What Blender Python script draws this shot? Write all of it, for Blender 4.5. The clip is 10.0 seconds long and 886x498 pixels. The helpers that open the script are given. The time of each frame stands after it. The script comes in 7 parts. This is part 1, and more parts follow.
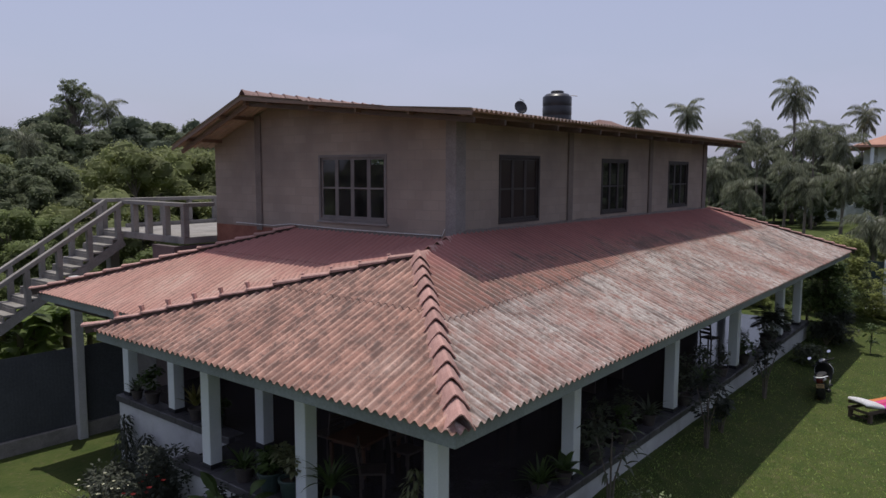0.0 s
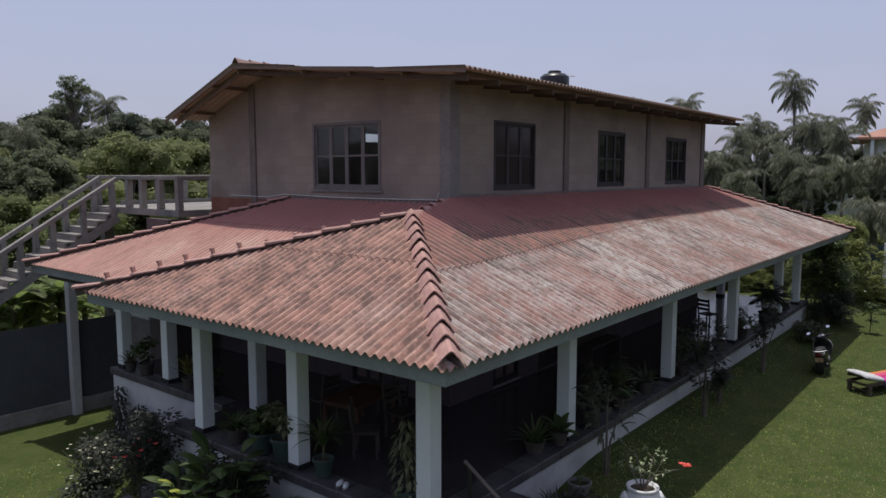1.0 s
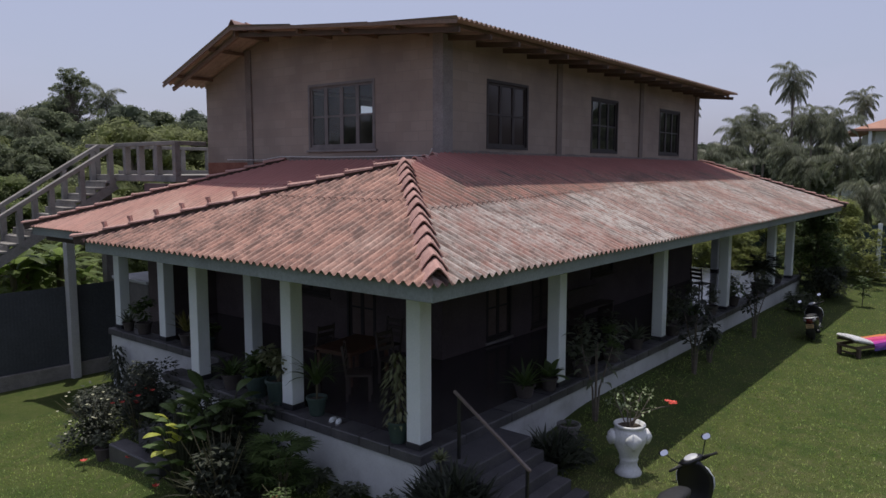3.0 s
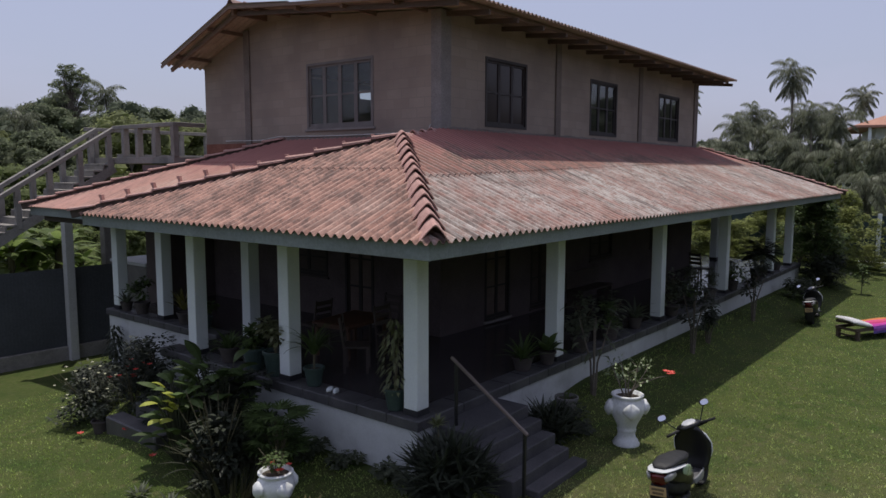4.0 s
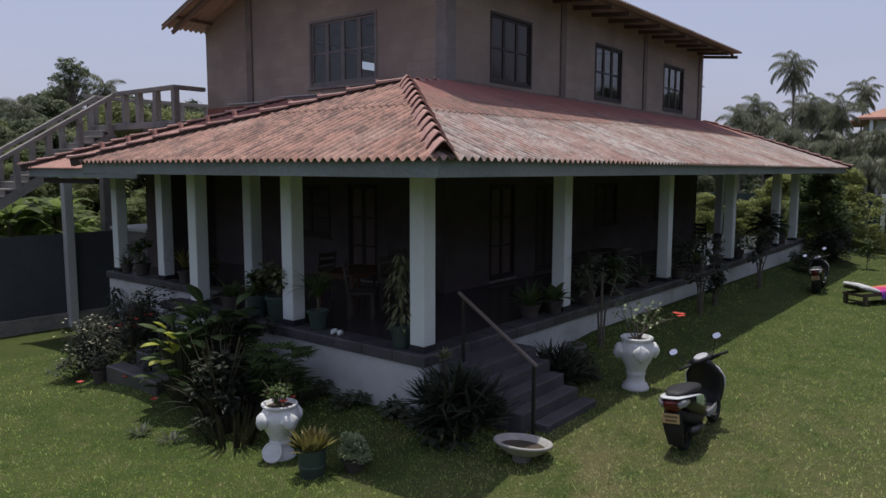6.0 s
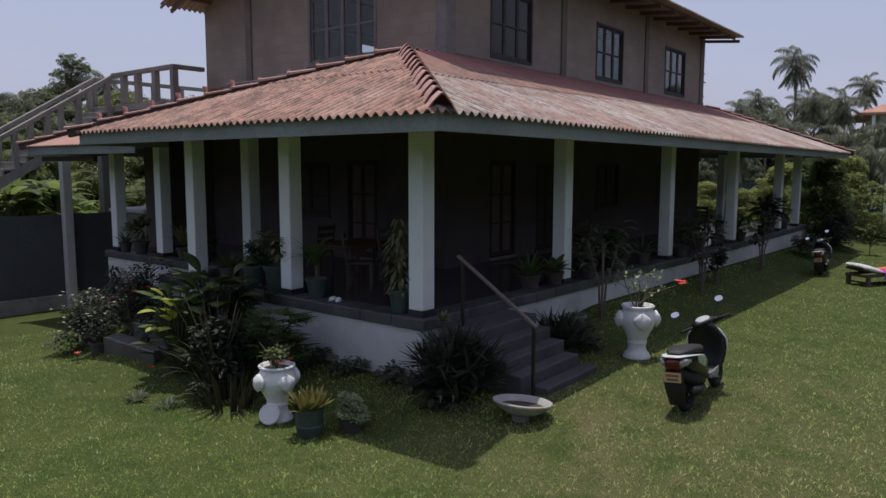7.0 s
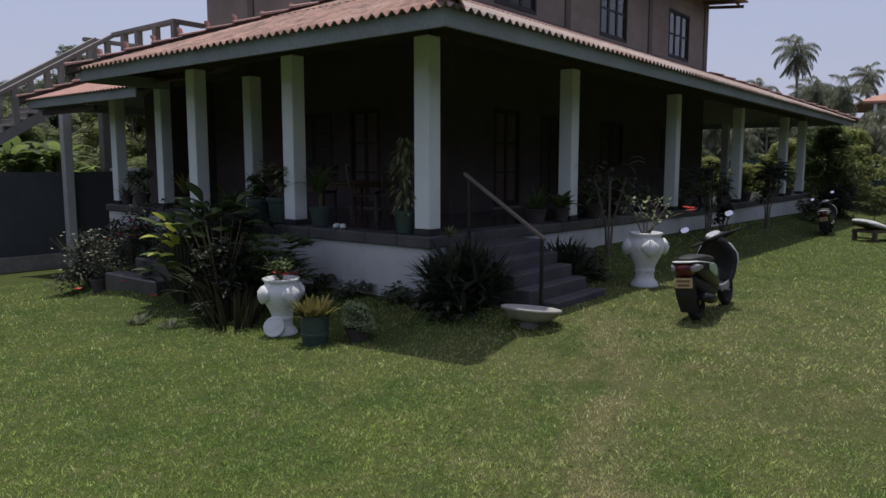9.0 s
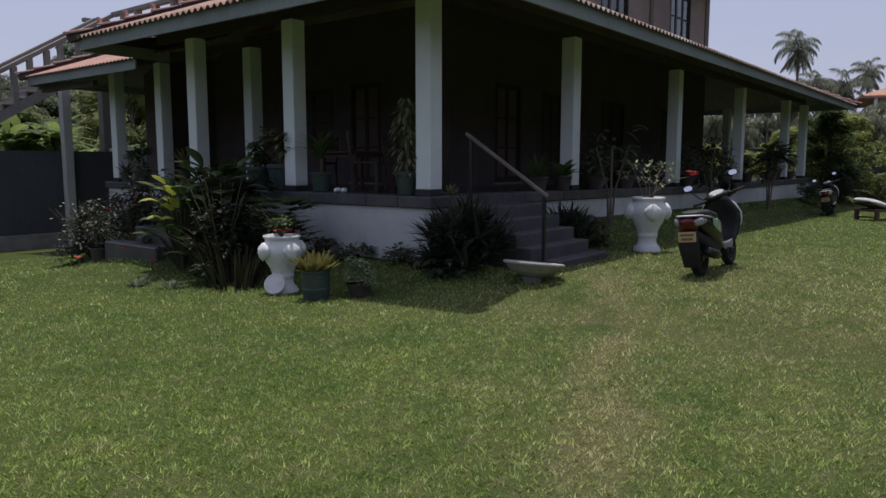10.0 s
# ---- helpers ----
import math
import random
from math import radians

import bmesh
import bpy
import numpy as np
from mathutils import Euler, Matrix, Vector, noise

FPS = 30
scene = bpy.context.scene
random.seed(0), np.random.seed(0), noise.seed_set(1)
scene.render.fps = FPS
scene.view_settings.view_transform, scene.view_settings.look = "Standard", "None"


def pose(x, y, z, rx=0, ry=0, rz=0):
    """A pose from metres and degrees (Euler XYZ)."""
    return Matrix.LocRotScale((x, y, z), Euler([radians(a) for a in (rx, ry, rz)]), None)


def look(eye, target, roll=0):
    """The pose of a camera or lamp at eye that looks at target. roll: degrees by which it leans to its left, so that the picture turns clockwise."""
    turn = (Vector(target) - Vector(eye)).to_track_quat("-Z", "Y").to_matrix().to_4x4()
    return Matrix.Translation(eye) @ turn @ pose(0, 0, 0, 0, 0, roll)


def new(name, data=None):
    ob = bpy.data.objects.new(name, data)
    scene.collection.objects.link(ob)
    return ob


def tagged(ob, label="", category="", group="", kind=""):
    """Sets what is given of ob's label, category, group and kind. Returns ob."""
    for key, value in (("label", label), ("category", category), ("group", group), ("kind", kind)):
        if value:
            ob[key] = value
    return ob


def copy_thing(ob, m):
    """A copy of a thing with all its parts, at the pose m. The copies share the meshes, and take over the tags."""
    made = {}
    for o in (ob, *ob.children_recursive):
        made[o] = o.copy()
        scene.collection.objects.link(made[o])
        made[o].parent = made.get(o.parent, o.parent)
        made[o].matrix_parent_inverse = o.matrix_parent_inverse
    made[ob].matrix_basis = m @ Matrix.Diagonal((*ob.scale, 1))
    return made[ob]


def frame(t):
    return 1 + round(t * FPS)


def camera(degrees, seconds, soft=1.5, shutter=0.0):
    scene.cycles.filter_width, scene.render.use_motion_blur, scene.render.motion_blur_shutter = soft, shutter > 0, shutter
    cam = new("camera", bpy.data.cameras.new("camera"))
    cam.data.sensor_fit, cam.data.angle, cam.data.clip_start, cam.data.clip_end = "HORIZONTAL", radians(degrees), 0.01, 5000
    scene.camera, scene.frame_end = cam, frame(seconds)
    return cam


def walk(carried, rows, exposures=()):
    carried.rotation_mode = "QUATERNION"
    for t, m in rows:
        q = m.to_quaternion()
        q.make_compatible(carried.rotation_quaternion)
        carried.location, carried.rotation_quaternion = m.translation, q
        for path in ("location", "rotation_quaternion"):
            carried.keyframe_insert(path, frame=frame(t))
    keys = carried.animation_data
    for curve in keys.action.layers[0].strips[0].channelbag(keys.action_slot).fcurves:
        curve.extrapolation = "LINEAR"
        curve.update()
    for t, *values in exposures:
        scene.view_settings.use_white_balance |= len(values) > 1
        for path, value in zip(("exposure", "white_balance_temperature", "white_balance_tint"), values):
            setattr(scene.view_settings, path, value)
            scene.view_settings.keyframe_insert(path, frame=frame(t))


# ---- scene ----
cam = camera(63.6, 10.0)
PATH = [
    (0, (-8.461, -6.777, 6.306), (-6.903, -5.541, 6.093), 0.2),
    (0.5, (-8.403, -6.746, 5.945), (-6.846, -5.509, 5.731), 0.0),
    (1, (-8.349, -6.845, 5.599), (-6.792, -5.608, 5.384), 0.0),
    (1.5, (-8.369, -6.971, 5.394), (-6.812, -5.735, 5.177), 0.0),
    (2, (-8.449, -7.035, 5.18), (-6.893, -5.798, 4.961), 0.1),
    (2.5, (-8.503, -7.092, 4.979), (-6.946, -5.856, 4.758), 0.0),
    (4, (-8.506, -7.183, 4.292), (-6.949, -5.948, 4.069), 0.1),
    (4.5, (-8.492, -7.154, 4.078), (-6.935, -5.919, 3.855), 0.1),
    (5, (-8.496, -7.106, 3.832), (-6.939, -5.871, 3.609), 0.1),
    (5.5, (-8.509, -7.053, 3.611), (-6.951, -5.819, 3.387), 0.1),
    (7, (-8.442, -7.051, 2.884), (-6.888, -5.814, 2.656), 0.1),
    (7.5, (-8.435, -7.024, 2.653), (-6.881, -5.787, 2.423), 0.1),
    (8, (-8.45, -7.006, 2.376), (-6.895, -5.769, 2.144), 0.1),
    (8.5, (-8.455, -6.995, 2.1), (-6.902, -5.756, 1.869), -0.0),
    (9, (-8.485, -6.985, 1.818), (-6.931, -5.747, 1.583), -0.0),
    (9.5, (-8.501, -6.986, 1.555), (-6.948, -5.749, 1.317), 0.1),
    (10, (-8.501, -6.97, 1.312), (-6.948, -5.733, 1.073), 0.0),
]
walk(cam, [(t, look(eye, target, roll)) for t, eye, target, roll in PATH])

# ---- light ----
world = bpy.data.worlds.new("sky")
scene.world = world
world.use_nodes = True
SUN_DIR = Vector((0.12, 0.17, 1.0)).normalized()      # towards the sun, behind the house
_wn = world.node_tree.nodes
_wl = world.node_tree.links
_sky = _wn.new("ShaderNodeTexSky")
_sky.sky_type = "NISHITA"
_sky.sun_disc = False
_sky.sun_elevation = math.asin(SUN_DIR.z)
_sky.sun_rotation = math.atan2(SUN_DIR.x, SUN_DIR.y)
_sky.air_density = 1.0
_sky.dust_density = 3.0
_sky.ozone_density = 2.0
# thin high cloud whitens the sky a little
_tc = _wn.new("ShaderNodeTexCoord")
_cmap = _wn.new("ShaderNodeMapping")
_cmap.inputs["Scale"].default_value = (1.6, 1.6, 5.0)
_cn = _wn.new("ShaderNodeTexNoise")
_cn.inputs["Scale"].default_value = 1.7
_cn.inputs["Detail"].default_value = 6.0
_cr = _wn.new("ShaderNodeMapRange")
_cr.inputs["From Min"].default_value = 0.45
_cr.inputs["From Max"].default_value = 0.8
_cr.inputs["To Min"].default_value = 0.55
_cr.inputs["To Max"].default_value = 0.75
_cm = _wn.new("ShaderNodeMix")
_cm.data_type = "RGBA"
_cm.inputs["B"].default_value = (4.95, 5.0, 6.95, 1.0)
_wl.new(_tc.outputs["Generated"], _cmap.inputs["Vector"])
_wl.new(_cmap.outputs["Vector"], _cn.inputs["Vector"])
_wl.new(_cn.outputs["Fac"], _cr.inputs["Value"])
_wl.new(_cr.outputs["Result"], _cm.inputs["Factor"])
_wl.new(_sky.outputs["Color"], _cm.inputs["A"])
_wl.new(_cm.outputs["Result"], _wn["Background"].inputs["Color"])
_wn["Background"].inputs["Strength"].default_value = 0.108

sun_data = bpy.data.lights.new("sun", "SUN")
sun_data.energy = 3.1
sun_data.angle = radians(0.6)
sun_data.color = (1.0, 0.95, 0.87)
sun = new("sun", sun_data)
sun.matrix_world = look(tuple(SUN_DIR * 60), (0, 0, 0))


# ---- building blocks ----
class MB:
    """Gathers vertices and faces of one mesh."""

    def __init__(self):
        self.v, self.f = [], []

    def add(self, verts, faces):
        n = len(self.v)
        self.v.extend(tuple(p) for p in verts)
        self.f.extend(tuple(i + n for i in q) for q in faces)
        return self

    def box(self, x0, x1, y0, y1, z0, z1, b=0.0, m=None):
        """A box between two corners, its edges chamfered by b."""
        lo, hi = (x0, y0, z0), (x1, y1, z1)
        if b <= 0:
            pts = [(x, y, z) for x in (x0, x1) for y in (y0, y1) for z in (z0, z1)]
            fs = [(0, 1, 3, 2), (4, 6, 7, 5), (0, 4, 5, 1), (2, 3, 7, 6), (0, 2, 6, 4), (1, 5, 7, 3)]
        else:
            pts, idx = [], {}
            for sx in (0, 1):
                for sy in (0, 1):
                    for sz in (0, 1):
                        s = (sx, sy, sz)
                        for ax in range(3):
                            p = []
                            for k in range(3):
                                e = hi[k] if s[k] else lo[k]
                                p.append(e if k == ax else e + (-b if s[k] else b))
                            idx[(s, ax)] = len(pts)
                            pts.append(tuple(p))
            fs = []
            for ax in range(3):
                a1, a2 = [k for k in range(3) if k != ax]
                for side in (0, 1):
                    q = []
                    for u, w in ((0, 0), (1, 0), (1, 1), (0, 1)):
                        s = [0, 0, 0]
                        s[ax], s[a1], s[a2] = side, u, w
                        q.append(idx[(tuple(s), ax)])
                    fs.append(tuple(q))
                for u in (0, 1):
                    for w in (0, 1):
                        s0, s1 = [0, 0, 0], [0, 0, 0]
                        s0[ax], s0[a1], s0[a2] = 0, u, w
                        s1[ax], s1[a1], s1[a2] = 1, u, w
                        fs.append((idx[(tuple(s0), a1)], idx[(tuple(s1), a1)], idx[(tuple(s1), a2)], idx[(tuple(s0), a2)]))
            for sx in (0, 1):
                for sy in (0, 1):
                    for sz in (0, 1):
                        fs.append(tuple(idx[((sx, sy, sz), ax)] for ax in range(3)))
        if m is not None:
            pts = [tuple(m @ Vector(p)) for p in pts]
        return self.add(pts, fs)

    def beam(self, a, c, w, h, b=0.0):
        """A bar from a to c, w wide and h high."""
        a, c = Vector(a), Vector(c)
        d = c - a
        m = Matrix.Translation(a) @ d.to_track_quat("X", "Z").to_matrix().to_4x4()
        return self.box(0, d.length, -w / 2, w / 2, -h / 2, h / 2, b, m)

    def tube(self, pts, radii, n=8, cap=True):
        pts = [Vector(p) for p in pts]
        if not isinstance(radii, (list, tuple)):
            radii = [radii] * len(pts)
        verts, faces = [], []
        side = None
        for i, p in enumerate(pts):
            t = (pts[min(i + 1, len(pts) - 1)] - pts[max(i - 1, 0)]).normalized()
            if side is None:
                side = t.orthogonal().normalized()
            else:
                side = (side - t * side.dot(t)).normalized()
            up = t.cross(side)
            for k in range(n):
                a = 2 * math.pi * k / n
                verts.append(p + (side * math.cos(a) + up * math.sin(a)) * radii[i])
        for i in range(len(pts) - 1):
            for k in range(n):
                k2 = (k + 1) % n
                faces.append((i * n + k, i * n + k2, (i + 1) * n + k2, (i + 1) * n + k))
        if cap:
            faces.append(tuple(range(n - 1, -1, -1)))
            e = (len(pts) - 1) * n
            faces.append(tuple(range(e, e + n)))
        return self.add(verts, faces)

    def lathe(self, profile, n=24, m=None, warp=None):
        verts, faces = [], []
        for r, z in profile:
            for k in range(n):
                a = 2 * math.pi * k / n
                rr = r * (warp(a, z) if warp else 1.0)
                verts.append(Vector((rr * math.cos(a), rr * math.sin(a), z)))
        for i in range(len(profile) - 1):
            for k in range(n):
                k2 = (k + 1) % n
                faces.append((i * n + k, i * n + k2, (i + 1) * n + k2, (i + 1) * n + k))
        if profile[0][0] > 1e-4:
            faces.append(tuple(range(n - 1, -1, -1)))
        if profile[-1][0] > 1e-4:
            e = (len(profile) - 1) * n
            faces.append(tuple(range(e, e + n)))
        if m is not None:
            verts = [m @ p for p in verts]
        return self.add(verts, faces)

    def ball(self, c, r, n=10, squash=(1, 1, 1), m=None):
        rows = max(4, n // 2)
        prof = [(r * math.sin(math.pi * i / rows), -r * math.cos(math.pi * i / rows)) for i in range(rows + 1)]
        prof = [(max(p, 0.0005), z) for p, z in prof]
        mm = Matrix.Translation(c) @ (m or Matrix.Identity(4)) @ Matrix.Diagonal((*squash, 1))
        return self.lathe(prof, n, mm)

    def torus(self, R, r, m, n=24, k=10, flat=1.0):
        verts, faces = [], []
        for i in range(n):
            a = 2 * math.pi * i / n
            for j in range(k):
                c = 2 * math.pi * j / k
                rr = R + r * math.cos(c)
                verts.append(m @ Vector((rr * math.cos(a), rr * math.sin(a), r * flat * math.sin(c))))
        for i in range(n):
            for j in range(k):
                i2, j2 = (i + 1) % n, (j + 1) % k
                faces.append((i * k + j, i2 * k + j, i2 * k + j2, i * k + j2))
        return self.add(verts, faces)

    def prism(self, outline, d0, d1, m):
        """An outline in x and z, drawn out along y from d0 to d1."""
        n = len(outline)
        verts = [m @ Vector((x, d0, z)) for x, z in outline] + [m @ Vector((x, d1, z)) for x, z in outline]
        faces = [(i, (i + 1) % n, n + (i + 1) % n, n + i) for i in range(n)]
        faces += [tuple(range(n - 1, -1, -1)), tuple(range(n, 2 * n))]
        return self.add(verts, faces)

    def mesh(self, name, mat=None, smooth=False):
        me = bpy.data.meshes.new(name)
        me.from_pydata(self.v, [], self.f)
        if mat:
            me.materials.append(mat)
        if smooth:
            me.polygons.foreach_set("use_smooth", [True] * len(me.polygons))
        me.update()
        return me


def part(name, mb, mat, parent=None, label="", smooth=False):
    """One mesh object, under a thing or a part if one is given."""
    ob = new(name, mb.mesh(name, mat, smooth) if isinstance(mb, MB) else mb)
    if parent is not None:
        ob.parent = parent
    if label:
        ob["label"] = label
    return ob


def thing(name, label, category, at=(0, 0, 0), turn=0.0, size=1.0, group="", kind=""):
    ob = new(name)
    ob.empty_display_size = 0.2
    ob.matrix_basis = pose(*at, 0, 0, turn) @ Matrix.Diagonal((size, size, size, 1))
    return tagged(ob, label, category, group, kind)


def ease(t):
    t = max(0.0, min(1.0, t))
    return t * t * (3 - 2 * t)


def gz(x, y):
    """Height of the lawn."""
    a = -0.17 - 0.03 * max(-0.5, min(y + 3.0, 3.0)) - 0.05 * max(0.0, min(y, 13.0))
    b = -0.014 * max(0.0, min(x, 26.0) - 1.0) + (0.10 + 0.27 * ease((x - 1.2) / 2.6)) * ease((y + 2.6) / 1.5) * ease((x + 0.5) / 2.0)
    s = ease((x + 2.9) / 1.6) * (1.0 - ease((y - 5.0) / 4.0))
    mound = 0.33 * math.exp(-((x + 2.1) / 1.2) ** 2 - ((y - 4.0) / 1.6) ** 2)
    return a + (b - a) * s + mound


# ---- materials ----
def mat_new(name):
    m = bpy.data.materials.new(name)
    m.use_nodes = True
    nt = m.node_tree
    return m, nt.nodes, nt.links, nt.nodes["Principled BSDF"]


def surface(name, c1, c2, rough=0.8, scale=3.0, fine=40.0, bump=0.2, c3=None, stain=0.0, stain_scale=0.6, metal=0.0, stretch=(1, 1, 1), spec=0.5, island=0.0, rnd=0.0, coat=0.0, translucent=0.0, detail=6.0, grain=1.0):
    """Two-scale procedural surface: a broad mix of c1 and c2, fine grain and bump, and stains of c3."""
    m, n, l, bs = mat_new(name)
    tc = n.new("ShaderNodeTexCoord")
    mp = n.new("ShaderNodeMapping")
    mp.inputs["Scale"].default_value = stretch
    l.new(tc.outputs["Object"], mp.inputs["Vector"])
    a = n.new("ShaderNodeTexNoise")
    a.inputs["Scale"].default_value = scale
    a.inputs["Detail"].default_value = detail
    a.inputs["Roughness"].default_value = 0.62
    l.new(mp.outputs["Vector"], a.inputs["Vector"])
    f = n.new("ShaderNodeTexNoise")
    f.inputs["Scale"].default_value = fine
    f.inputs["Detail"].default_value = 4.0
    l.new(mp.outputs["Vector"], f.inputs["Vector"])
    r = n.new("ShaderNodeMapRange")
    r.inputs["From Min"].default_value, r.inputs["From Max"].default_value = 0.32, 0.68
    l.new(a.outputs["Fac"], r.inputs["Value"])
    mix = n.new("ShaderNodeMix")
    mix.data_type = "RGBA"
    mix.inputs["A"].default_value, mix.inputs["B"].default_value = (*c1, 1), (*c2, 1)
    l.new(r.outputs["Result"], mix.inputs["Factor"])
    out = mix.outputs["Result"]
    if c3 is not None and stain > 0:
        s = n.new("ShaderNodeTexNoise")
        s.inputs["Scale"].default_value = stain_scale
        s.inputs["Detail"].default_value = 9.0
        s.inputs["Roughness"].default_value = 0.7
        l.new(mp.outputs["Vector"], s.inputs["Vector"])
        sr = n.new("ShaderNodeMapRange")
        sr.inputs["From Min"].default_value, sr.inputs["From Max"].default_value = 0.5, 0.66
        sr.inputs["To Max"].default_value = stain
        l.new(s.outputs["Fac"], sr.inputs["Value"])
        m3 = n.new("ShaderNodeMix")
        m3.data_type = "RGBA"
        m3.inputs["B"].default_value = (*c3, 1)
        l.new(out, m3.inputs["A"])
        l.new(sr.outputs["Result"], m3.inputs["Factor"])
        out = m3.outputs["Result"]
    g = n.new("ShaderNodeMapRange")
    g.inputs["From Min"].default_value, g.inputs["From Max"].default_value = 0.25, 0.75
    g.inputs["To Min"].default_value, g.inputs["To Max"].default_value = 1 - 0.18 * grain, 1 + 0.15 * grain
    l.new(f.outputs["Fac"], g.inputs["Value"])
    val = g.outputs["Result"]
    if island or rnd:
        src = n.new("ShaderNodeNewGeometry") if island else n.new("ShaderNodeObjectInfo")
        ir = n.new("ShaderNodeMapRange")
        amt = island or rnd
        ir.inputs["To Min"].default_value, ir.inputs["To Max"].default_value = 1 - amt, 1 + amt
        l.new(src.outputs["Random Per Island" if island else "Random"], ir.inputs["Value"])
        mu = n.new("ShaderNodeMath")
        mu.operation = "MULTIPLY"
        l.new(val, mu.inputs[0])
        l.new(ir.outputs["Result"], mu.inputs[1])
        val = mu.outputs["Value"]
    hs = n.new("ShaderNodeHueSaturation")
    l.new(val, hs.inputs["Value"])
    l.new(out, hs.inputs["Color"])
    l.new(hs.outputs["Color"], bs.inputs["Base Color"])
    bs.inputs["Roughness"].default_value = rough
    bs.inputs["Metallic"].default_value = metal
    bs.inputs["Specular IOR Level"].default_value = spec
    bs.inputs["Coat Weight"].default_value = coat
    if bump > 0:
        b = n.new("ShaderNodeBump")
        b.inputs["Strength"].default_value = bump
        b.inputs["Distance"].default_value = 0.02
        l.new(f.outputs["Fac"], b.inputs["Height"])
        l.new(b.outputs["Normal"], bs.inputs["Normal"])
    if translucent > 0:
        t = n.new("ShaderNodeBsdfTranslucent")
        l.new(hs.outputs["Color"], t.inputs["Color"])
        ms = n.new("ShaderNodeMixShader")
        ms.inputs["Fac"].default_value = translucent
        o = n["Material Output"]
        l.new(bs.outputs["BSDF"], ms.inputs[1])
        l.new(t.outputs["BSDF"], ms.inputs[2])
        l.new(ms.outputs["Shader"], o.inputs["Surface"])
    return m


def leafy(name, c1, c2, trans=0.3, rough=0.5, island=0.45):
    return surface(name, c1, c2, rough=rough, scale=0.9, fine=25, bump=0.0, island=island, translucent=trans, spec=0.35, detail=3.0)


M = {}
def lawn_mat(name, c1, c2, dry, lush, bump, island, trans):
    """Grass colour: broad and fine mottling, dry areas, and a worn track across the open lawn."""
    m, n, l, bs = mat_new(name)
    tc = n.new("ShaderNodeTexCoord")

    def tex(scale, detail=6.0, rough=0.6):
        t = n.new("ShaderNodeTexNoise")
        t.inputs["Scale"].default_value, t.inputs["Detail"].default_value, t.inputs["Roughness"].default_value = scale, detail, rough
        l.new(tc.outputs["Object"], t.inputs["Vector"])
        return t.outputs["Fac"]

    def rng(sock, a, b, lo=0.0, hi=1.0):
        r = n.new("ShaderNodeMapRange")
        r.inputs["From Min"].default_value, r.inputs["From Max"].default_value = a, b
        r.inputs["To Min"].default_value, r.inputs["To Max"].default_value = lo, hi
        l.new(sock, r.inputs["Value"])
        return r.outputs["Result"]

    def math2(op, a, b):
        x = n.new("ShaderNodeMath")
        x.operation = op
        l.new(a, x.inputs[0])
        if isinstance(b, float):
            x.inputs[1].default_value = b
        else:
            l.new(b, x.inputs[1])
        return x.outputs["Value"]

    def blend(fac, a, b):
        x = n.new("ShaderNodeMix")
        x.data_type = "RGBA"
        l.new(fac, x.inputs["Factor"])
        for key, c in (("A", a), ("B", b)):
            if isinstance(c, tuple):
                x.inputs[key].default_value = (*c, 1)
            else:
                l.new(c, x.inputs[key])
        return x.outputs["Result"]

    col = blend(rng(tex(1.1, 8), 0.35, 0.65), c1, c2)
    col = blend(rng(tex(7.0, 5), 0.52, 0.72, 0.0, 0.6), col, dry)
    # a footpath worn from the steps across the lawn, and a broad drier area beside it
    sp = n.new("ShaderNodeSeparateXYZ")
    l.new(tc.outputs["Object"], sp.inputs[0])

    def line(a, b, c):
        return math2("ADD", math2("ADD", math2("MULTIPLY", sp.outputs["X"], a), math2("MULTIPLY", sp.outputs["Y"], b)), c)

    wob = rng(tex(0.8, 4, 0.6), 0.2, 0.8, -0.22, 0.22)
    off = math2("ABSOLUTE", math2("ADD", line(-0.4217, 0.9067, 2.729), wob), 0.0)
    ends = math2("MULTIPLY", rng(sp.outputs["X"], -0.2, -1.0), rng(sp.outputs["X"], -8.5, -6.5))
    worn = math2("MULTIPLY", math2("MULTIPLY", rng(off, 0.36, 0.08), ends), rng(tex(3.0, 6, 0.7), 0.32, 0.58, 0.25, 1.0))
    col = blend(math2("MULTIPLY", worn, 0.7), col, dry)
    mp = n.new("ShaderNodeMapping")
    mp.inputs["Location"].default_value = (0.15, 1.35, 0)
    mp.inputs["Scale"].default_value = (0.22, 0.27, 0.0)
    l.new(tc.outputs["Object"], mp.inputs["Vector"])
    ln = n.new("ShaderNodeVectorMath")
    ln.operation = "LENGTH"
    l.new(mp.outputs["Vector"], ln.inputs[0])
    d = math2("ADD", ln.outputs["Value"], rng(tex(0.7, 7, 0.7), 0.2, 0.8, -0.7, 0.7))
    area = math2("MULTIPLY", rng(d, 1.3, 0.3), rng(tex(4.0, 6, 0.7), 0.35, 0.6, 0.25, 1.0))
    col = blend(math2("MULTIPLY", area, 0.5), col, dry)
    col = blend(math2("MULTIPLY", rng(tex(1.6, 7, 0.75), 0.50, 0.62), 0.65), col, lush)
    hs = n.new("ShaderNodeHueSaturation")
    val = rng(tex(75, 3, 0.7), 0.30, 0.70, 0.68, 1.35)
    if island:
        g = n.new("ShaderNodeNewGeometry")
        val = math2("MULTIPLY", val, rng(g.outputs["Random Per Island"], 0, 1, 1 - 0.68 * island, 1 + 1.25 * island))
    l.new(val, hs.inputs["Value"])
    l.new(col, hs.inputs["Color"])
    l.new(hs.outputs["Color"], bs.inputs["Base Color"])
    bs.inputs["Roughness"].default_value = 0.5 if island else 0.9
    bs.inputs["Specular IOR Level"].default_value = 0.5 if island else 0.12
